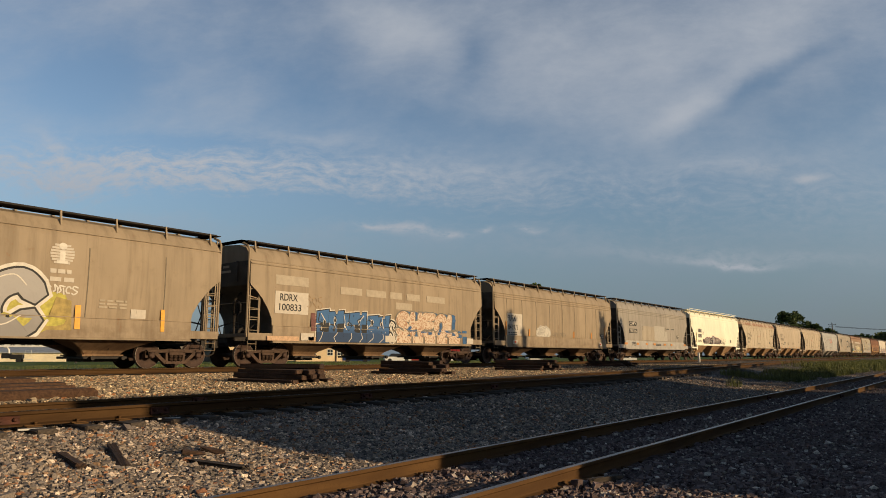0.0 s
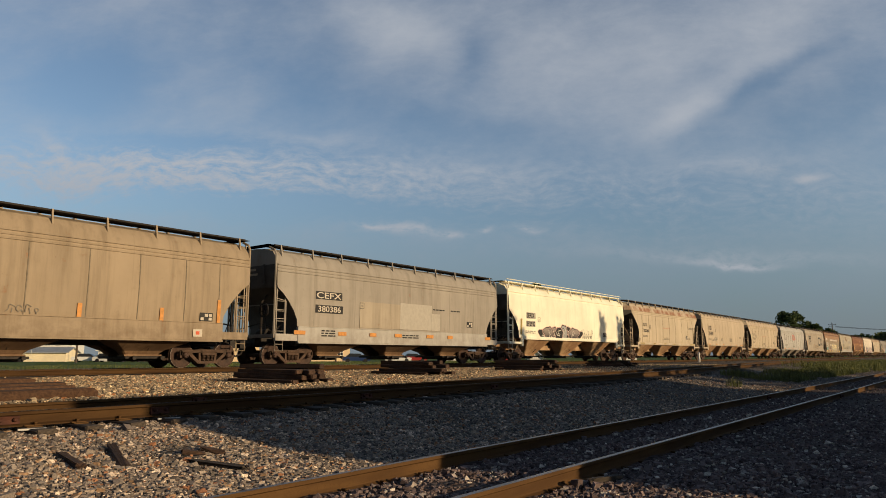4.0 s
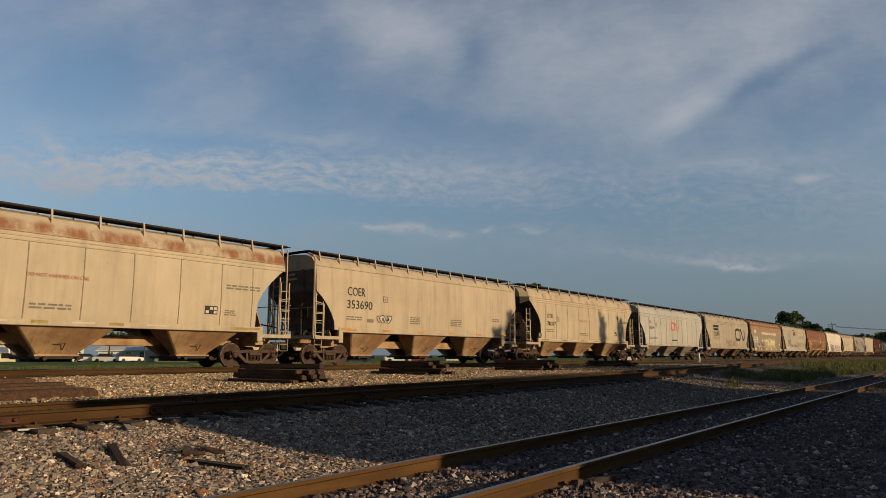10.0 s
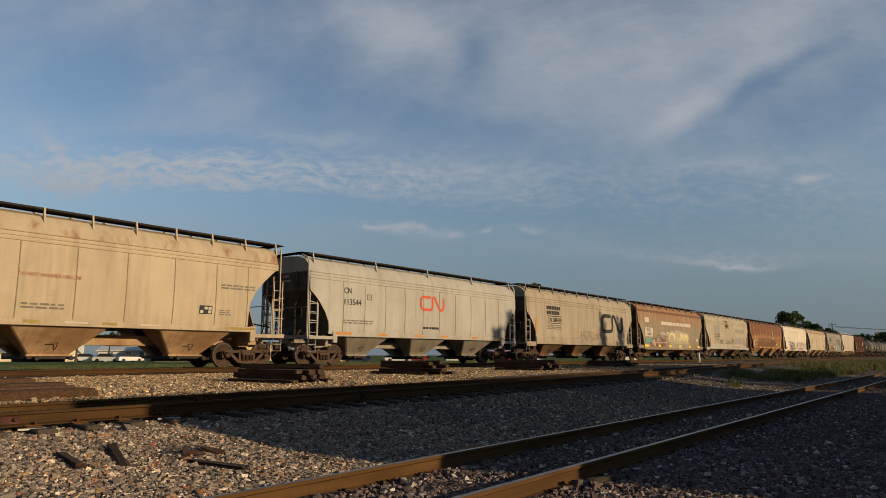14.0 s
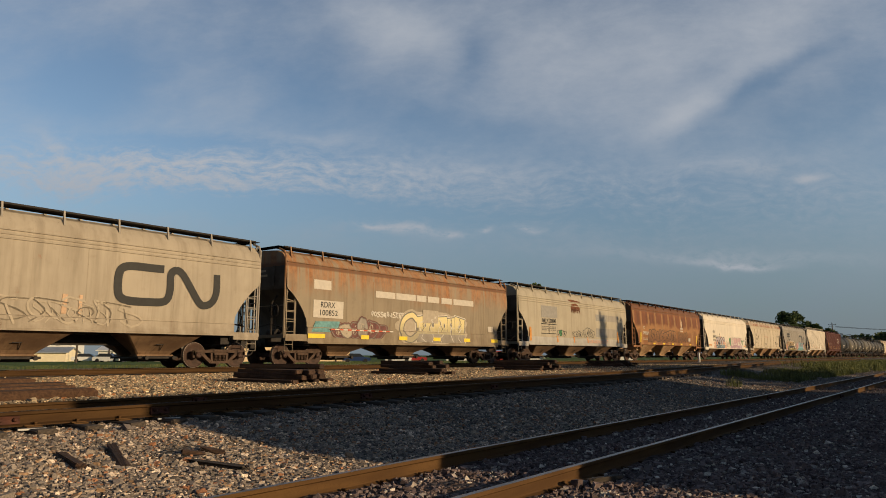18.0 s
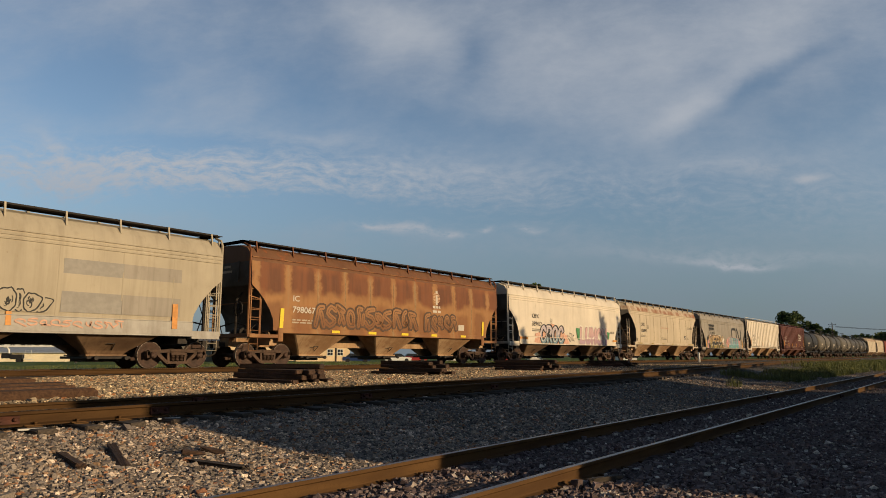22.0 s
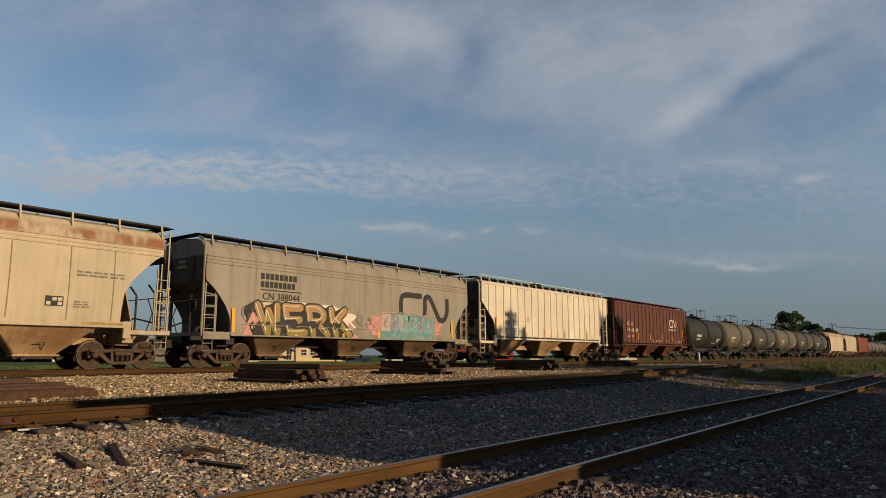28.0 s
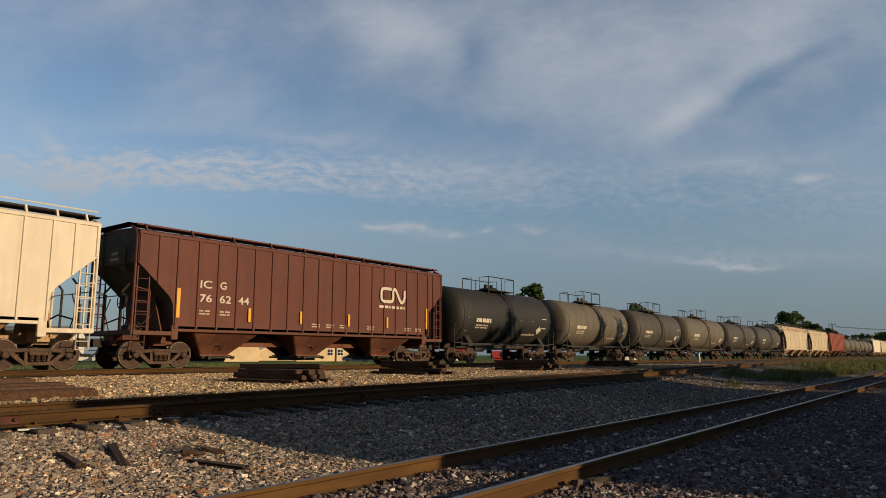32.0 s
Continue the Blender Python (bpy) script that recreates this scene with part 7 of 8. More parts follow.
# tank cars
for k, (L, mat, R) in enumerate(((12.2, TANK_B, 1.55), (12.6, TANK_D, 1.55), (12.6, TANK_G, 1.53), (13.9, TANK_D, 1.55), (13.5, TANK_G, 1.53), (13.8, TANK_G, 1.53))):
    c, h, p = add_tank(L=L, R=R + 0.06, paint=mat, label="black tank car with top railing" if mat is TANK_B else "dust-streaked black tank car with top railing")
    bars("reporting_mark", c, -h + 1.9, 2.5, 1.5, 1, 0.22, p, PATCH_W, 100 + k)
    bars("small_writing", c, -h + 1.9, 2.15, 1.2, 2, 0.07, p, PATCH_T, 120 + k)
    decal("placard", c, [[(h - 2.0, 1.75), (h - 1.7, 2.0), (h - 2.0, 2.25), (h - 2.3, 2.0)]], p, PATCH_W, "white placard")
    for q in (-h + 1.1, -0.45, 1.1, 2.5):
        decal("reflector", c, [rect(q, q + 0.09, 1.75, 2.55)], p, GOLD_S)
    decal("sign_patch", c, [rect(h - 1.75, h - 1.2, 2.1, 2.75)], p, PATCH_G, "pale stencilled panel")
    bars("small_writing", c, 1.6, 1.75, 1.6, 1, 0.09, p, PATCH_T, 140 + k)

# the far end of the train
for k in range(2):
    add_hopper(L=19.5, style="acf", sill="shallow", paint=BEIGE_S if k else BEIGE_R, ribs=6, seam=SEAM, bay=BAYDUST, label="beige covered hopper car far back in the train")
add_hopper(L=20.0, style="rib", sill="shallow", paint=BOXRED, ribs=12, seam=BOXRED, bay=BAYOX, H=4.86, label="faded red ribbed hopper car far back in the train")
for k in range(3):
    add_tank(L=16.0, R=1.5, paint=TANK_D, label="dark tank car far back in the train")
for k in range(4):
    add_hopper(L=18.2, style="round", sill="shallow", paint=CREAM_W if k == 0 else BEIGE, ribs=5, seam=BEIGE, bay=BAYDUST, label="pale covered hopper car at the far end of the train")


# ---------------------------------------------------------------- how the train goes
SPEED, FIRST_END = 8.12, 15.6


def gone(t):
    """Metres that the train has run since the start: it slowly gathers speed."""
    return SPEED * (t + 0.005005 * t * t - 0.00004597 * t ** 3)


def run_of(angle):
    """The time at which the train has run so far that its wheels have turned by angle (radians)."""
    lo, hi = 0.0, 33.0
    for _ in range(30):
        mid = (lo + hi) / 2
        if gone(mid) < angle * WHEEL_R:
            lo = mid
        else:
            hi = mid
    return lo


def motions():
    y = FIRST_END - TRAIN[0][1]
    for car, length in TRAIN:
        yc = y + length / 2
        walk(car, [(t, pose(TRACK_X, yc - gone(t), 0)) for t in range(33)])
        y += length
    # wheels: a row every other picture, less than a quarter turn apart
    turns = []
    k = 0
    while True:
        t = k * 2 / 30
        if t > 32:
            break
        turns.append((t, math.degrees(gone(t) / WHEEL_R)))
        k += 1
    for ws, dy in ROLLERS:
        walk(ws, [(t, pose(0, dy, WHEEL_R, a)) for t, a in turns])

# ---------------------------------------------------------------- things beside the tracks
def timber(seed, length=2.6, w=0.21, t=0.115):
    key = ("timber", seed, length)
    if key not in CACHE:
        rng = random.Random(seed)
        b = MB()
        b.box(-length / 2, length / 2, -w / 2, w / 2, 0, t, 0.016)
        b.v = [(x + rng.uniform(-.015, .015), y + rng.uniform(-.012, .012), z + rng.uniform(-.012, .012)) for x, y, z in b.v]
        CACHE[key] = b.mesh("old_tie", TIE_OLD)
    return CACHE[key]


def tie_pile(x, y, turn, layers, seed, gap=0.30):
    """Old ties stacked in layers; every tie is a thing of its own."""
    rng = random.Random(seed)
    base = ground_z(x, y) - 0.02
    for k, n in enumerate(layers):
        for j in range(n):
            off = (j - (n - 1) / 2) * gap + rng.uniform(-.10, .10)
            m = pose(x, y, base + k * 0.118 + rng.uniform(0, 0.008), 0, 0, turn) @ pose(rng.uniform(-.3, .3), off, 0, rng.uniform(-2, 2), rng.uniform(-1.2, 1.2), rng.uniform(-4, 4) * (1 + k))
            solid("old_tie", timber(rng.randrange(6), rng.choice((2.5, 2.4, 2.3))), "weathered dark brown wooden tie stacked on gravel", "railway tie", m, "old ties stacked beside the track")


tie_pile(-14.05, 11.4, 2, (5, 4, 3, 1), 1, 0.29)
tie_pile(-15.6, 18.6, 1, (5, 4, 3, 2), 2, 0.30)
tie_pile(-15.8, 26.6, 0, (5, 4, 3, 2), 3, 0.32)
tie_pile(-16.8, 37.5, 0, (5, 4, 2), 4, 0.34)

# wooden crossing deck beside the second track
for k, (x, dy) in enumerate(((-11.75, 0.0), (-12.35, -0.1), (-12.95, 0.05), (-13.6, -0.25), (-14.2, 0.0))):
    b = MB()
    b.box(-0.235, 0.235, -2.4, 2.4, 0, 0.16, 0.02)
    rng = random.Random(40 + k)
    b.v = [(vx + rng.uniform(-.02, .02), vy + rng.uniform(-.05, .05), vz + rng.uniform(-.015, .015)) for vx, vy, vz in b.v]
    if "plank_mat" not in CACHE:
        CACHE["plank_mat"] = timber_mat("brown_crossing_plank_wood", (0.058, 0.028, 0.015), (0.145, 0.076, 0.040))
    solid("crossing_plank", b.mesh("crossing_plank", CACHE["plank_mat"]), "weathered brown crossing plank lying in the gravel", "plank", pose(x, 3.25 + dy, -0.25 + 0.03 * k, 0, 0, rng.uniform(-2, 2)), "planks of the old crossing")

# debris on the gravel: broken tie pieces
for k, (x, y, l, turn, tip) in enumerate(((-7.42, 3.40, 0.62, -6, 5), (-7.35, 3.86, 0.80, -17, 10), (-6.68, 4.48, 1.10, 13, 2), (-7.10, 4.86, 0.30, 30, 12), (-7.12, 4.62, 0.22, 70, 6), (-3.0, 6.49, 0.5, 80, 1))):
    b = MB()
    b.box(-l / 2, l / 2, -0.042, 0.042, -0.03, 0.03, 0.012)
    rng = random.Random(60 + k)
    b.v = [(vx + rng.uniform(-.04, .04), vy + rng.uniform(-.02, .02), vz + rng.uniform(-.012, .012)) for vx, vy, vz in b.v]
    solid("wood_scrap", b.mesh("wood_scrap", TIE if k in (2, 5) else TIE_OLD), "broken dark scrap of tie wood lying on the gravel", "wood scrap", pose(x, y, ground_z(x, y) + 0.03, 0, tip, turn), "scraps on the gravel")

# pale paint marks on two tie ends and their white tags
for x, y in ((b_rail_x(3.55) + 1.05, 3.62), (b_rail_x(5.3) + 1.05, 5.36)):
    b = MB()
    b.box(-0.15, 0.15, -0.03, 0.03, 0, 0.02, 0.004)
    solid("tie_tag", b.mesh("tie_tag", WHITE_P), "short white painted strip on a tie end", "marker", pose(x, y, B_Z - 0.20, 0, 0, 75), "white strips on the ties")

# white marker post beyond the piles
b = MB()
b.box(-0.09, 0.09, -0.09, 0.09, 0, 0.95, 0.015)
b.box(-0.11, 0.11, -0.11, 0.11, 0.90, 0.99, 0.02)
solid("marker_post", b.mesh("marker_post", plain("white_post_paint", (0.82, 0.80, 0.75), 0.6, 0, 0.1)), "short white painted marker post beside the track", "post", pose(-20.6, 65.6, -0.30))


# ---------------------------------------------------------------- plants
LEAF = leaf_mat("dark_green_leaves", (0.045, 0.075, 0.022), (0.105, 0.140, 0.042))
GRASS = leaf_mat("green_weed_blades", (0.095, 0.115, 0.030), (0.25, 0.255, 0.075))
BARK = timber_mat("grey_brown_bark", (0.06, 0.045, 0.035), (0.13, 0.10, 0.075))


def leaf_cloud(b_v, b_f, centre, radius, n, size, rng):
    for _ in range(n):
        d = Vector((rng.gauss(0, 1), rng.gauss(0, 1), rng.gauss(0, 1))).normalized() * (rng.random() ** 0.45)
        p = Vector(centre) + Vector((d.x * radius[0], d.y * radius[1], d.z * radius[2]))
        u = Vector((rng.uniform(-1, 1), rng.uniform(-1, 1), rng.uniform(-0.6, 0.6))).normalized() * size * rng.uniform(0.6, 1.4)
        w = u.orthogonal().normalized() * size * rng.uniform(0.5, 0.9)
        k = len(b_v)
        b_v += [p - u, p + w, p + u, p - w]
        b_f.append((k, k + 1, k + 2, k + 3))


def tree(name_label, x, y, z, height, spread, clumps, leaves, size, seed, bare=0.35):
    rng = random.Random(seed)
    t = thing("tree", name_label, "tree", pose(x, y, z))
    b = MB()
    pts = [(0, 0, -0.3), (0.1, 0.05, height * 0.25), (-0.1, 0.1, height * 0.5), (0.05, 0, height * 0.85)]
    rows = []
    for i, p in enumerate(pts):
        r = height * 0.03 * (1 - 0.25 * i)
        rows.append([(p[0] + r * math.cos(a * 0.785), p[1] + r * math.sin(a * 0.785), p[2]) for a in range(8)])
    b.loft(rows, True, True)
    centres = []
    for k in range(clumps):
        a, e = rng.uniform(0, 6.28), rng.uniform(bare, 1.0)
        rr = spread * (0.25 + 0.75 * math.sin(math.pi * min(1, max(0.12, (1.08 - e) * 1.1)))) * rng.uniform(0.45, 1.0)
        c = (rr * math.cos(a), rr * math.sin(a), height * e)
        centres.append(c)
        zb = height * max(bare * 0.8, e - 0.25)
        b.tube([(0, 0, zb), (c[0] * 0.5, c[1] * 0.5, (zb + c[2]) / 2), c], height * 0.006, 5)
    part("trunk", b.mesh("trunk", BARK, 60), t)
    v, f = [], []
    for c in centres:
        s = spread * rng.uniform(0.22, 0.42) * (1.0 if clumps < 60 else 0.75)
        leaf_cloud(v, f, c, (s, s, s * 0.75), leaves, size, rng)
    me = bpy.data.meshes.new("crown")
    me.from_pydata(v, [], f)
    me.materials.append(LEAF)
    part("crown", me, t)
    return t


# far trees behind the train
tree("broad dark green tree beyond the train", -63.5, 330, -0.8, 19.3, 6.8, 52, 80, 0.55, 1, 0.25)
tree("dark green tree in a far row", -55.5, 332, -0.8, 14.2, 4.2, 34, 90, 0.55, 2, 0.2)
tree("dark green tree in a far row", -50.5, 335, -0.8, 12.0, 3.8, 30, 90, 0.55, 3, 0.2)
tree("dark green tree in a far row", -46, 338, -0.8, 8.0, 3.5, 12, 60, 0.7, 4, 0.2)
tree("tall green tree behind the tank cars", -101, 173, -0.8, 21.0, 4.6, 24, 90, 0.6, 5, 0.4)
tree("green tree top behind the tank cars", -101, 250, -0.8, 19.0, 6.0, 20, 80, 0.7, 6, 0.4)
tree("small tree behind the pole", -38, 300, -0.8, 9.0, 4.0, 12, 60, 0.6, 7, 0.3)
rng = random.Random(5)
for k in range(8):
    tree("dark tree of the far tree line", -62 + k * 7.5, 590 + rng.uniform(-10, 25), -0.9, rng.uniform(13, 19), rng.uniform(8, 11), 16, 60, 1.4, 20 + k, 0.15)


def weeds(name, label, boxes, seed):
    """Tall weeds: many bent blades in one mesh. boxes: x0, x1, y0, y1, count, height."""
    rng = np.random.default_rng(seed)
    v, f = [], []
    for x0, x1, y0, y1, n, hh in boxes:
        cx, cy = rng.uniform(x0, x1, n), rng.uniform(y0, y1, n)
        for x, y in zip(cx, cy):
            if noise.noise((x * 0.5, y * 0.35, 3)) < -0.12:
                continue
            z = ground_z(x, y) - 0.02
            h = hh * rng.uniform(0.45, 1.15)
            a = rng.uniform(0, 6.28)
            dx, dy = math.cos(a), math.sin(a)
            w = 0.005 + 0.008 * h
            l = rng.uniform(0.1, 0.45) * h
            k = len(v)
            v += [(x - dy * w, y + dx * w, z), (x + dy * w, y - dx * w, z), (x + dy * w * .8 + dx * l * .4, y - dx * w * .8 + dy * l * .4, z + h * .6),
                  (x - dy * w * .8 + dx * l * .4, y + dx * w * .8 + dy * l * .4, z + h * .6), (x + dx * l, y + dy * l, z + h)]
            f += [(k, k + 1, k + 2, k + 3), (k + 3, k + 2, k + 4)]
    me = bpy.data.meshes.new(name)
    me.from_pydata(v, [], f)
    me.materials.append(GRASS)
    solid(name, me, label, "weeds", kind="stuff")


weeds("weeds", "tall green weeds growing along the gravel", ((-9.8, -6.4, 34, 60, 16000, 0.38), (-12.5, -5.8, 60, 130, 26000, 0.60), (-11, -5.5, 130, 260, 12000, 0.9)), 2)
weeds("field_grass", "short bright green grass of the open field", ((-74, -43, 8, 120, 60000, 0.22),), 6)
weeds("weed_clump", "small green weed clump in the gravel", ((-7.45, -7.0, 26.6, 27.3, 90, 0.42),), 3)


# ---------------------------------------------------------------- buildings across the field
WALL_TAN = plain("sunlit_tan_siding", (0.82, 0.62, 0.38), 0.8, 0, 0.12, 0.6)
WALL_CREAM = plain("cream_stucco", (0.86, 0.75, 0.53), 0.8, 0, 0.1, 0.6)
WALL_GREY = plain("grey_metal_siding", (0.22, 0.20, 0.17), 0.7, 0, 0.2, 0.6)
ROOF_G = plain("grey_shingle_roof", (0.20, 0.20, 0.21), 0.85, 0, 0.25, 1.0)
ROOF_W = plain("white_metal_roof", (0.70, 0.70, 0.68), 0.5, 0, 0.1, 1.0)
WINDOW = plain("dark_window_glass", (0.03, 0.035, 0.045), 0.15, 0, 0.1)
FRAME_W = plain("white_window_trim", (0.75, 0.74, 0.70), 0.6, 0, 0.08)
ROOF_RED = plain("red_metal_roof", (0.45, 0.05, 0.04), 0.5, 0, 0.15, 1.0)


def house(label, x, y, turn, w, d, h, ridge, wall, roof, windows, gable_front=False, category="building"):
    """Walls, gable roof with overhang, and windows on the side that faces the tracks (+x of the house)."""
    t = thing("building", label, category, pose(x, y, -0.75, 0, 0, turn))
    b = MB()
    if gable_front:
        b.prism([(-w / 2, 0), (w / 2, 0), (w / 2, h), (0, h + ridge), (-w / 2, h)], -d, 0, "x")
    else:
        b.prism([(-d, 0), (0, 0), (0, h), (-d / 2, h + ridge), (-d, h)], -w / 2, w / 2, "y")
    part("wall", b.mesh("wall", wall), t)
    b = MB()
    if gable_front:
        for s in (-1, 1):
            b.prism([(0, h + ridge + 0.12), (0, h + ridge + 0.0), (s * (w / 2 + 0.4), h - 0.16), (s * (w / 2 + 0.4), h - 0.04)], -d - 0.3, 0.4, "x")
    else:
        b.prism([(0.4, h - 0.16), (0.4, h - 0.02), (-d / 2, h + ridge + 0.14), (-d - 0.4, h - 0.02), (-d - 0.4, h - 0.16), (-d / 2, h + ridge)], -w / 2 - 0.4, w / 2 + 0.4, "y")
    part("roof", b.mesh("roof", roof), t)
    for wy, wz, ww, wh in windows:
        b = MB()
        b.box(0.0, 0.05, wy - ww / 2 - 0.08, wy + ww / 2 + 0.08, wz - 0.08, wz + wh + 0.08)
        fr = part("window", b.mesh("window_frame", FRAME_W), t)
        b = MB()
        b.box(0.052, 0.06, wy - ww / 2, wy + ww / 2, wz, wz + wh)
        part("pane", b.mesh("pane", WINDOW), fr)
        b = MB()
        b.box(0.061, 0.075, wy - 0.03, wy + 0.03, wz, wz + wh)
        b.box(0.061, 0.075, wy - ww / 2, wy + ww / 2, wz + wh / 2 - 0.03, wz + wh / 2 + 0.03)
        part("muntin", b.mesh("muntin", FRAME_W), fr)
    return t


house("tan gable-fronted shed in evening sun", -113.5, 91.3, -38, 11.0, 14, 1.2, 2.6, WALL_TAN, ROOF_G, ((2.6, 0.3, 1.0, 2.0),), True)
house("long grey metal building", -108.5, 69, -38, 12.0, 10, 3.4, 1.0, WALL_GREY, ROOF_G, ())
house("plain tan siding shed", -99.2, 72.5, -38, 5.6, 8, 3.6, 1.0, WALL_TAN, ROOF_G, ())
house("tan siding building with white trimmed windows", -92.7, 85.1, -38, 9.5, 9, 3.2, 1.6, WALL_TAN, ROOF_G, ((-3.4, 1.2, 0.9, 1.0), (-1.8, 1.2, 0.9, 1.0), (1.2, 1.2, 0.9, 1.0), (3.0, 1.2, 0.9, 1.0)))
house("two-storey white house with a row of windows", -146.8, 57.3, -38, 16.0, 10, 5.0, 1.9, FRAME_W, ROOF_G, [(q, 3.1, 0.75, 1.15) for q in (-6, -4.2, -2.4, -0.55, 0.5, 1.9, 3.7, 5.6)])
house("low cream building with blue-grey roof", -129.8, 50.2, -38, 13.4, 8, 1.75, 0.75, WALL_CREAM, plain("blue_grey_metal_roof", (0.30, 0.33, 0.37), 0.6, 0, 0.12, 1.0), ())
house("low cream building with pale roof", -121.6, 64.0, -38, 9.0, 8, 2.1, 0.6, FRAME_W, ROOF_W, ((-2.5, 0.9, 0.8, 0.8), (0.5, 0.9, 0.8, 0.8), (2.8, 0.9, 0.8, 0.8)))
house("low house with white walls and grey roof", -150, 83, -38, 15.0, 10, 3.0, 2.0, FRAME_W, ROOF_G, ((-5, 1.0, 1.3, 1.3), (-2, 1.0, 1.3, 1.3), (3, 1.0, 1.3, 1.3)))
house("small white stall with a red roof", -84.5, 114, -50, 4.2, 4, 1.1, 1.5, FRAME_W, ROOF_RED, ((1.2, 0.5, 0.9, 0.7),), False, "stall")
house("low red shed by the field", -67.8, 105.5, -50, 3.0, 3, 0.9, 0.9, ROOF_RED, ROOF_RED, (), False, "shed")
house("small white stall with a peaked roof", -62, 148, -50, 4.0, 4, 0.9, 1.5, FRAME_W, ROOF_W, (), True, "stall")
house("small white tent with a peaked roof", -65.6, 113.6, -50, 2.4, 3, 0.7, 1.2, FRAME_W, ROOF_W, (), True, "tent")
tree("round dark green tree between the houses", -149.3, 76.8, -0.8, 5.6, 3.2, 22, 80, 0.3, 31, 0.2)
tree("round dark green tree between the houses", -153.1, 81.4, -0.8, 5.0, 3.0, 20, 80, 0.3, 32, 0.2)


def trailer(x, y, turn):
    """A small wood chipper on a trailer, its white chute bent over."""
    t = thing("chipper_trailer", "small trailer machine with bent white chute on the grass", "trailer", pose(x, y, -0.75, 0, 0, turn))
    b = MB()
    b.box(-0.5, 0.5, -0.9, 0.9, 0.55, 1.35, 0.05)
    b.box(-0.35, 0.35, -2.2, -0.9, 0.7, 1.5, 0.05)
    part("body", b.mesh("body", BLACK), t)
    b = MB()
    b.tube([(0, -1.2, 1.45), (0, -1.25, 2.1), (0, -1.6, 2.5), (0, -2.1, 2.6)], 0.16, 10)
    part("chute", b.mesh("chute", FRAME_W, 40), t)
    for s in (-1, 1):
        b = MB()
        b.lathe([(s * 0.55, 0.36), (s * 0.75, 0.36), (s * 0.76, 0.2)], 18, "x", (0, 0.4, 0.36))
        part("wheel", b.mesh("wheel", BLACK), t)
    b = MB()
    b.tube([(0, 0.9, 0.6), (0, 2.3, 0.5), (0, 2.3, 0.0)], 0.06, 6)
    b.tube([(0, 1.1, 0.6), (0, 1.1, 2.0), (0, 2.0, 2.0), (0, 2.0, 0.6)], 0.035, 5)
    part("tow_bar", b.mesh("tow_bar", FRAME_W), t)


trailer(-122.8, 46.7, -38)


def car_shape(label, x, y, turn, paint):
    t = thing("parked_car", label, "car", pose(x, y, -0.72, 0, 0, turn), "parked cars by the field")
    b = MB()
    b.prism([(-2.2, 0.3), (2.2, 0.3), (2.25, 0.75), (1.3, 0.9), (-2.1, 0.95), (-2.25, 0.7)], -0.88, 0.88, "y")
    part("body", b.mesh("body", paint), t)
    b = MB()
    b.prism([(-1.7, 0.93), (1.25, 0.9), (0.5, 1.42), (-1.1, 1.45)], -0.76, 0.76, "y")
    part("cabin", b.mesh("cabin", WINDOW), t)
    for wx in (-1.4, 1.4):
        for s in (-1, 1):
            b = MB()
            b.lathe([(s * 0.70, 0.32), (s * 0.9, 0.32)], 16, "y", (wx, 0, 0.32))
            part("wheel", b.mesh("wheel", BLACK), t)


car_shape("dark blue parked car by the field", -79.5, 80.1, 50, plain("dark_blue_car_paint", (0.02, 0.04, 0.12), 0.3, 0, 0.05))
WHITE_CAR = plain("white_car_paint", (0.75, 0.75, 0.73), 0.3, 0, 0.05)
car_shape("white parked car by the field", -76.9, 87.2, 50, WHITE_CAR)
car_shape("red parked car by the field", -76.7, 91.1, 50, plain("red_car_paint", (0.30, 0.03, 0.03), 0.3, 0, 0.05))
car_shape("white parked car before the low grey building", -115.9, 54.6, 52, WHITE_CAR)
car_shape("white parked car before the low grey building", -112.1, 56.2, 40, WHITE_CAR)
car_shape("white parked car before the low grey building", -110.5, 58.7, 95, WHITE_CAR)
for x, y, h in ((-73.3, 69.7, 8.5), (-102.9, 46.9, 8.5), (-117.0, 58.7, 4.2), (-112.3, 62.4, 4.0)):
    b = MB()
    b.lathe([(-0.3, 0.15), (h, 0.10)], 10, "z")
    b.box(-0.16, 0.16, -0.16, 0.16, h - 0.1, h + 0.02)
    solid("field_pole", b.mesh("field_pole", TIE), "plain wooden pole standing in the grass field", "pole", pose(x, y, -0.72), "poles in the field")

# poles and wires
for k, (x, y, h) in enumerate(((-41.3, 285.5, 13.0), (-28, 400, 13.0))):
    t = thing("utility_pole", "wooden utility pole with cross arm", "pole", pose(x, y, -0.8), "utility poles")
    b = MB()
    b.lathe([(0, 0.22), (h, 0.14)], 10, "z")
    part("pole", b.mesh("pole", TIE), t)
    b = MB()
    b.box(-1.3, 1.3, -0.06, 0.06, h - 0.9, h - 0.72)
    part("cross_arm", b.mesh("cross_arm", TIE), t)
    for dx in (-1.1, 0, 1.1):
        b = MB()
        b.lathe([(h - 0.72, 0.05), (h - 0.55, 0.08), (h - 0.45, 0.03)], 8, "z", (dx, 0, 0))
        part("insulator", b.mesh("insulator", BLACK), t)
for k, (dz, dx) in enumerate(((11.6, -1.1), (11.6, 1.1), (8.4, 0))):
    b = MB()
    pts = []
    for i in range(13):
        s = i / 12
        pts.append((-41.3 + dx + 90 * s, 285.5 + 60 * s, dz - 0.8 - 2.2 * (1 - (2 * s - 1) ** 2)))
    b.tube(pts, 0.05, 4)
    solid("wire", b.mesh("wire", BLACK), "black overhead wire hanging from the pole", "wire", None, "overhead wires")

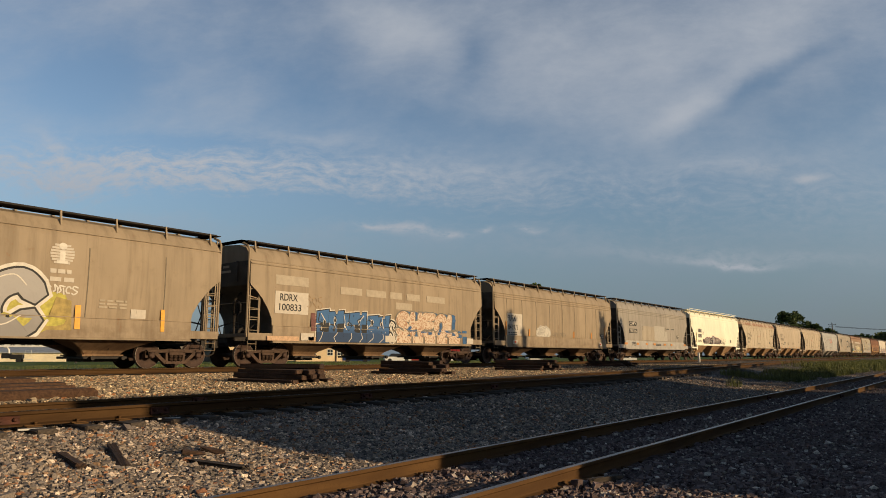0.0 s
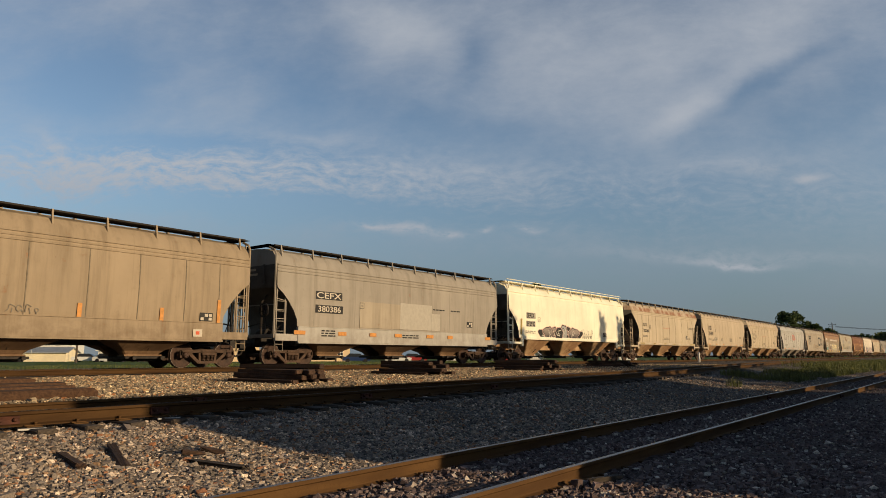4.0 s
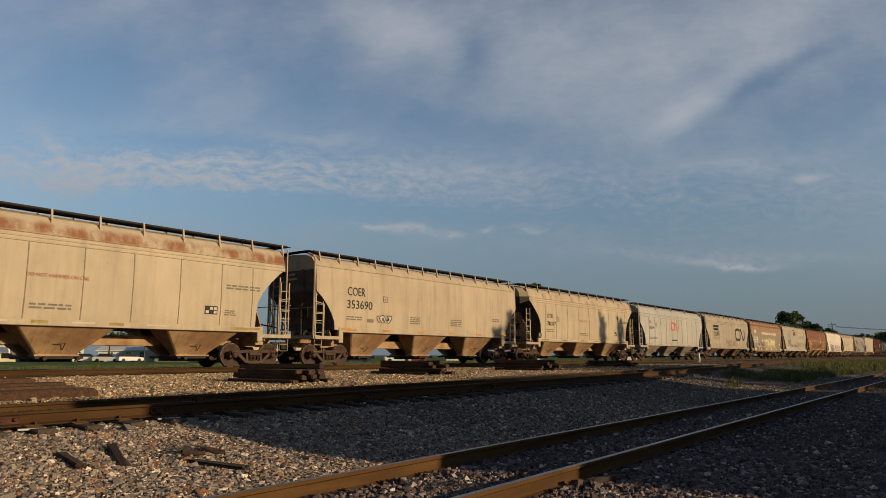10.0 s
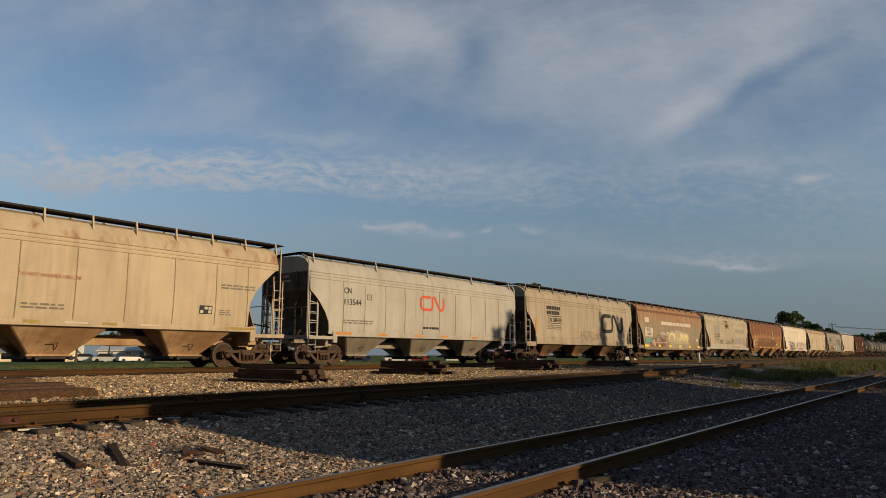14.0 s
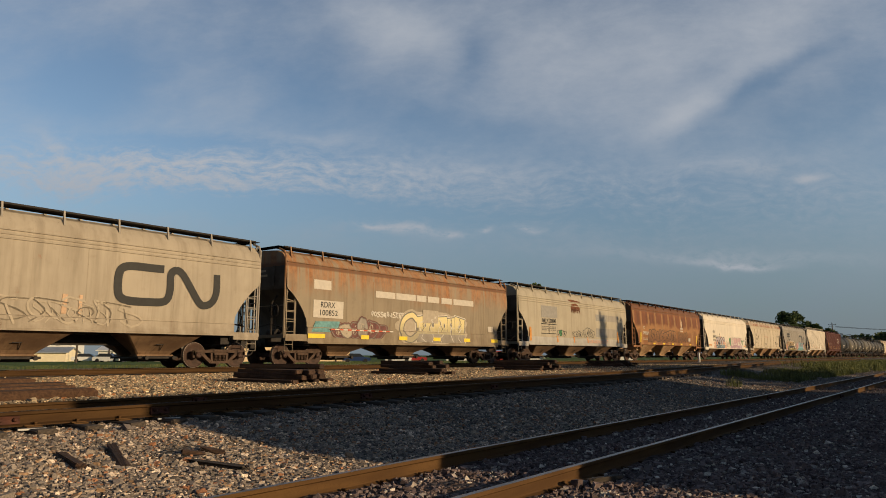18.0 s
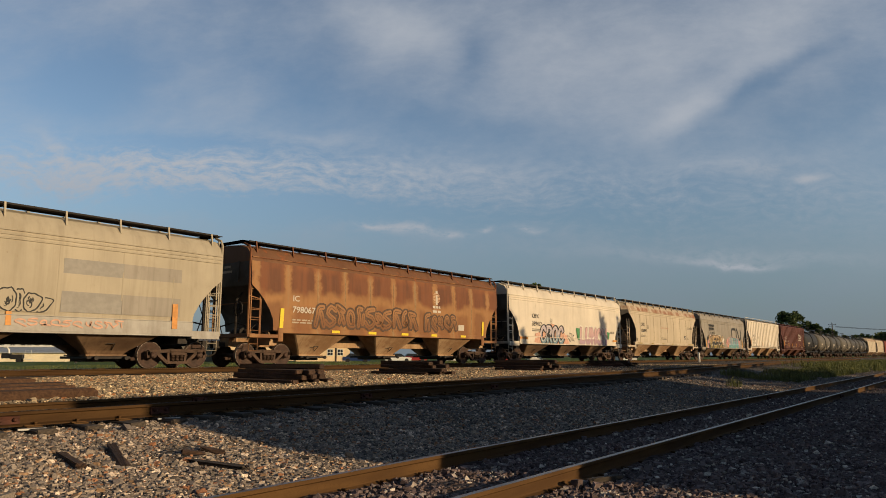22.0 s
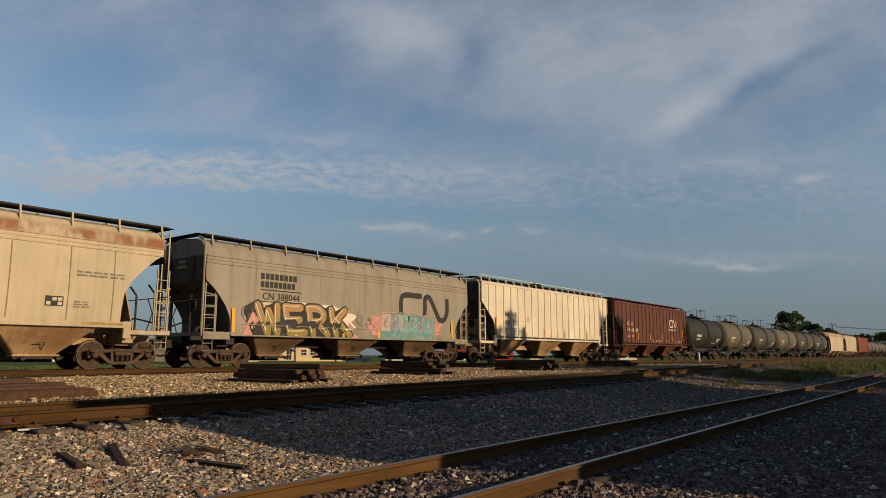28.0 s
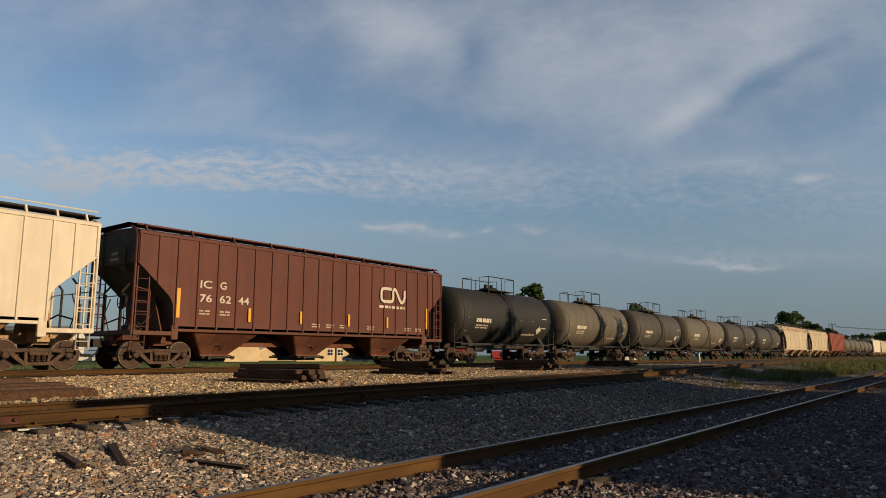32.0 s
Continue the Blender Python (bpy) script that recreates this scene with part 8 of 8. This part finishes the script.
# ---------------------------------------------------------------- what casts the evening shade, behind the eye
b = MB()
t = thing("warehouse", "long low tan warehouse beside the yard, behind the viewpoint", "building", pose(0, 0, 0))
b.prism([(8.0, 8.75), (13.0, 10.80), (13.0, 28.9), (8.0, 28.9)], -0.95, 4.32, "z")
part("wall", b.mesh("wall", WALL_GREY), t)
b = MB()
b.prism([(7.9, 8.66), (13.1, 10.78), (13.1, 29.0), (7.9, 29.0)], 4.32, 4.42, "z")
part("roof", b.mesh("roof", ROOF_G), t)
# unseen block, added to keep the sun off the train's trucks
t = thing("shade_block", "tall grey block behind the yard trees, unseen, added to shade the train's trucks", "building", pose(0, 0, 0))
b = MB()
b.box(17.5, 22.0, 38.2, 50.5, -0.95, 10.0)
part("wall", b.mesh("wall", WALL_GREY), t)
b = MB()
b.box(17.4, 22.1, 38.1, 50.6, 10.0, 10.12)
part("roof", b.mesh("roof", ROOF_G), t)
for y, h, w, k in ((41.2, 11.9, 0.85, 51), (42.6, 12.75, 0.95, 52), (44.0, 11.9, 0.75, 56), (55.4, 13.5, 1.0, 53), (58.7, 13.2, 1.15, 54)):
    tree("slender tree beside the warehouse", 15.0, y, -0.9, h, w, 80, 34, 0.13, k, 0.3)
# unseen trees, added so that their shade ends the sunlit strip of ballast
tree("unseen tree added behind the yard for its shade", 17.0, 35.2, -0.9, 8.5, 2.6, 30, 100, 0.24, 55, 0.1)
tree("unseen tree added behind the yard for its shade", 17.0, 38.6, -0.9, 8.3, 2.6, 30, 100, 0.24, 57, 0.1)


# an unseen belt of trees far behind the viewpoint, added to block low sky glow
def glow_screen():
    rng = random.Random(77)
    v, f = [], []
    for k in range(150):
        y = -170 + 3.4 * k
        leaf_cloud(v, f, (78 + rng.uniform(-3, 3), y, rng.uniform(2, 5)), (4, 4, 4.5), 34, 1.2, rng)
        leaf_cloud(v, f, (78 + rng.uniform(-2, 2), y, rng.uniform(7, 9)), (3, 3, 3), 18, 1.0, rng)
    for k in range(90):
        x = -60 + 1.7 * k
        leaf_cloud(v, f, (x, -120 + rng.uniform(-4, 4), rng.uniform(3, 9)), (4, 4, 6), 40, 1.5, rng)
        leaf_cloud(v, f, (x, -122 + rng.uniform(-4, 4), rng.uniform(10, 17)), (4, 4, 5), 24, 1.4, rng)
    me = bpy.data.meshes.new("glow_screen")
    me.from_pydata(v, [], f)
    me.materials.append(LEAF)
    solid("glow_screen", me, "dense dark green belt of trees behind the yard, unseen, added to block low sky glow", "trees", kind="stuff")


glow_screen()

# ---------------------------------------------------------------- loose ballast
stones("ballast_stones", "loose grey and tan ballast stones between the tracks", ((-9.6, -4.9, 1.5, 9, 2050), (-9.6, -4.9, 9, 17, 800), (-9.6, -5, 17, 30, 110), (-9.6, -5, 30, 55, 22), (-9.6, -5, 55, 80, 10)), 0.0180, 3, STONE)
stones("cinder_stones", "dark cinders and stones beside the near track", ((-4.7, -3.3, 3.5, 12, 420), (-4.7, -3.3, 12, 24, 150), (-3.2, -0.6, 4.0, 10, 620), (-3.2, 0.8, 10, 20, 240), (-3.2, 4, 20, 45, 40), (-4.7, -3.3, 24, 50, 40)), 0.021, 5, CINDER)
stones("ballast_stones", "pale ballast stones beside the train's track", ((-21.6, -11.0, 3.0, 16, 420), (-21.6, -12, 16, 32, 170), (-21.6, -13, 32, 50, 60)), 0.0195, 4, PALE_STONE)

motions()
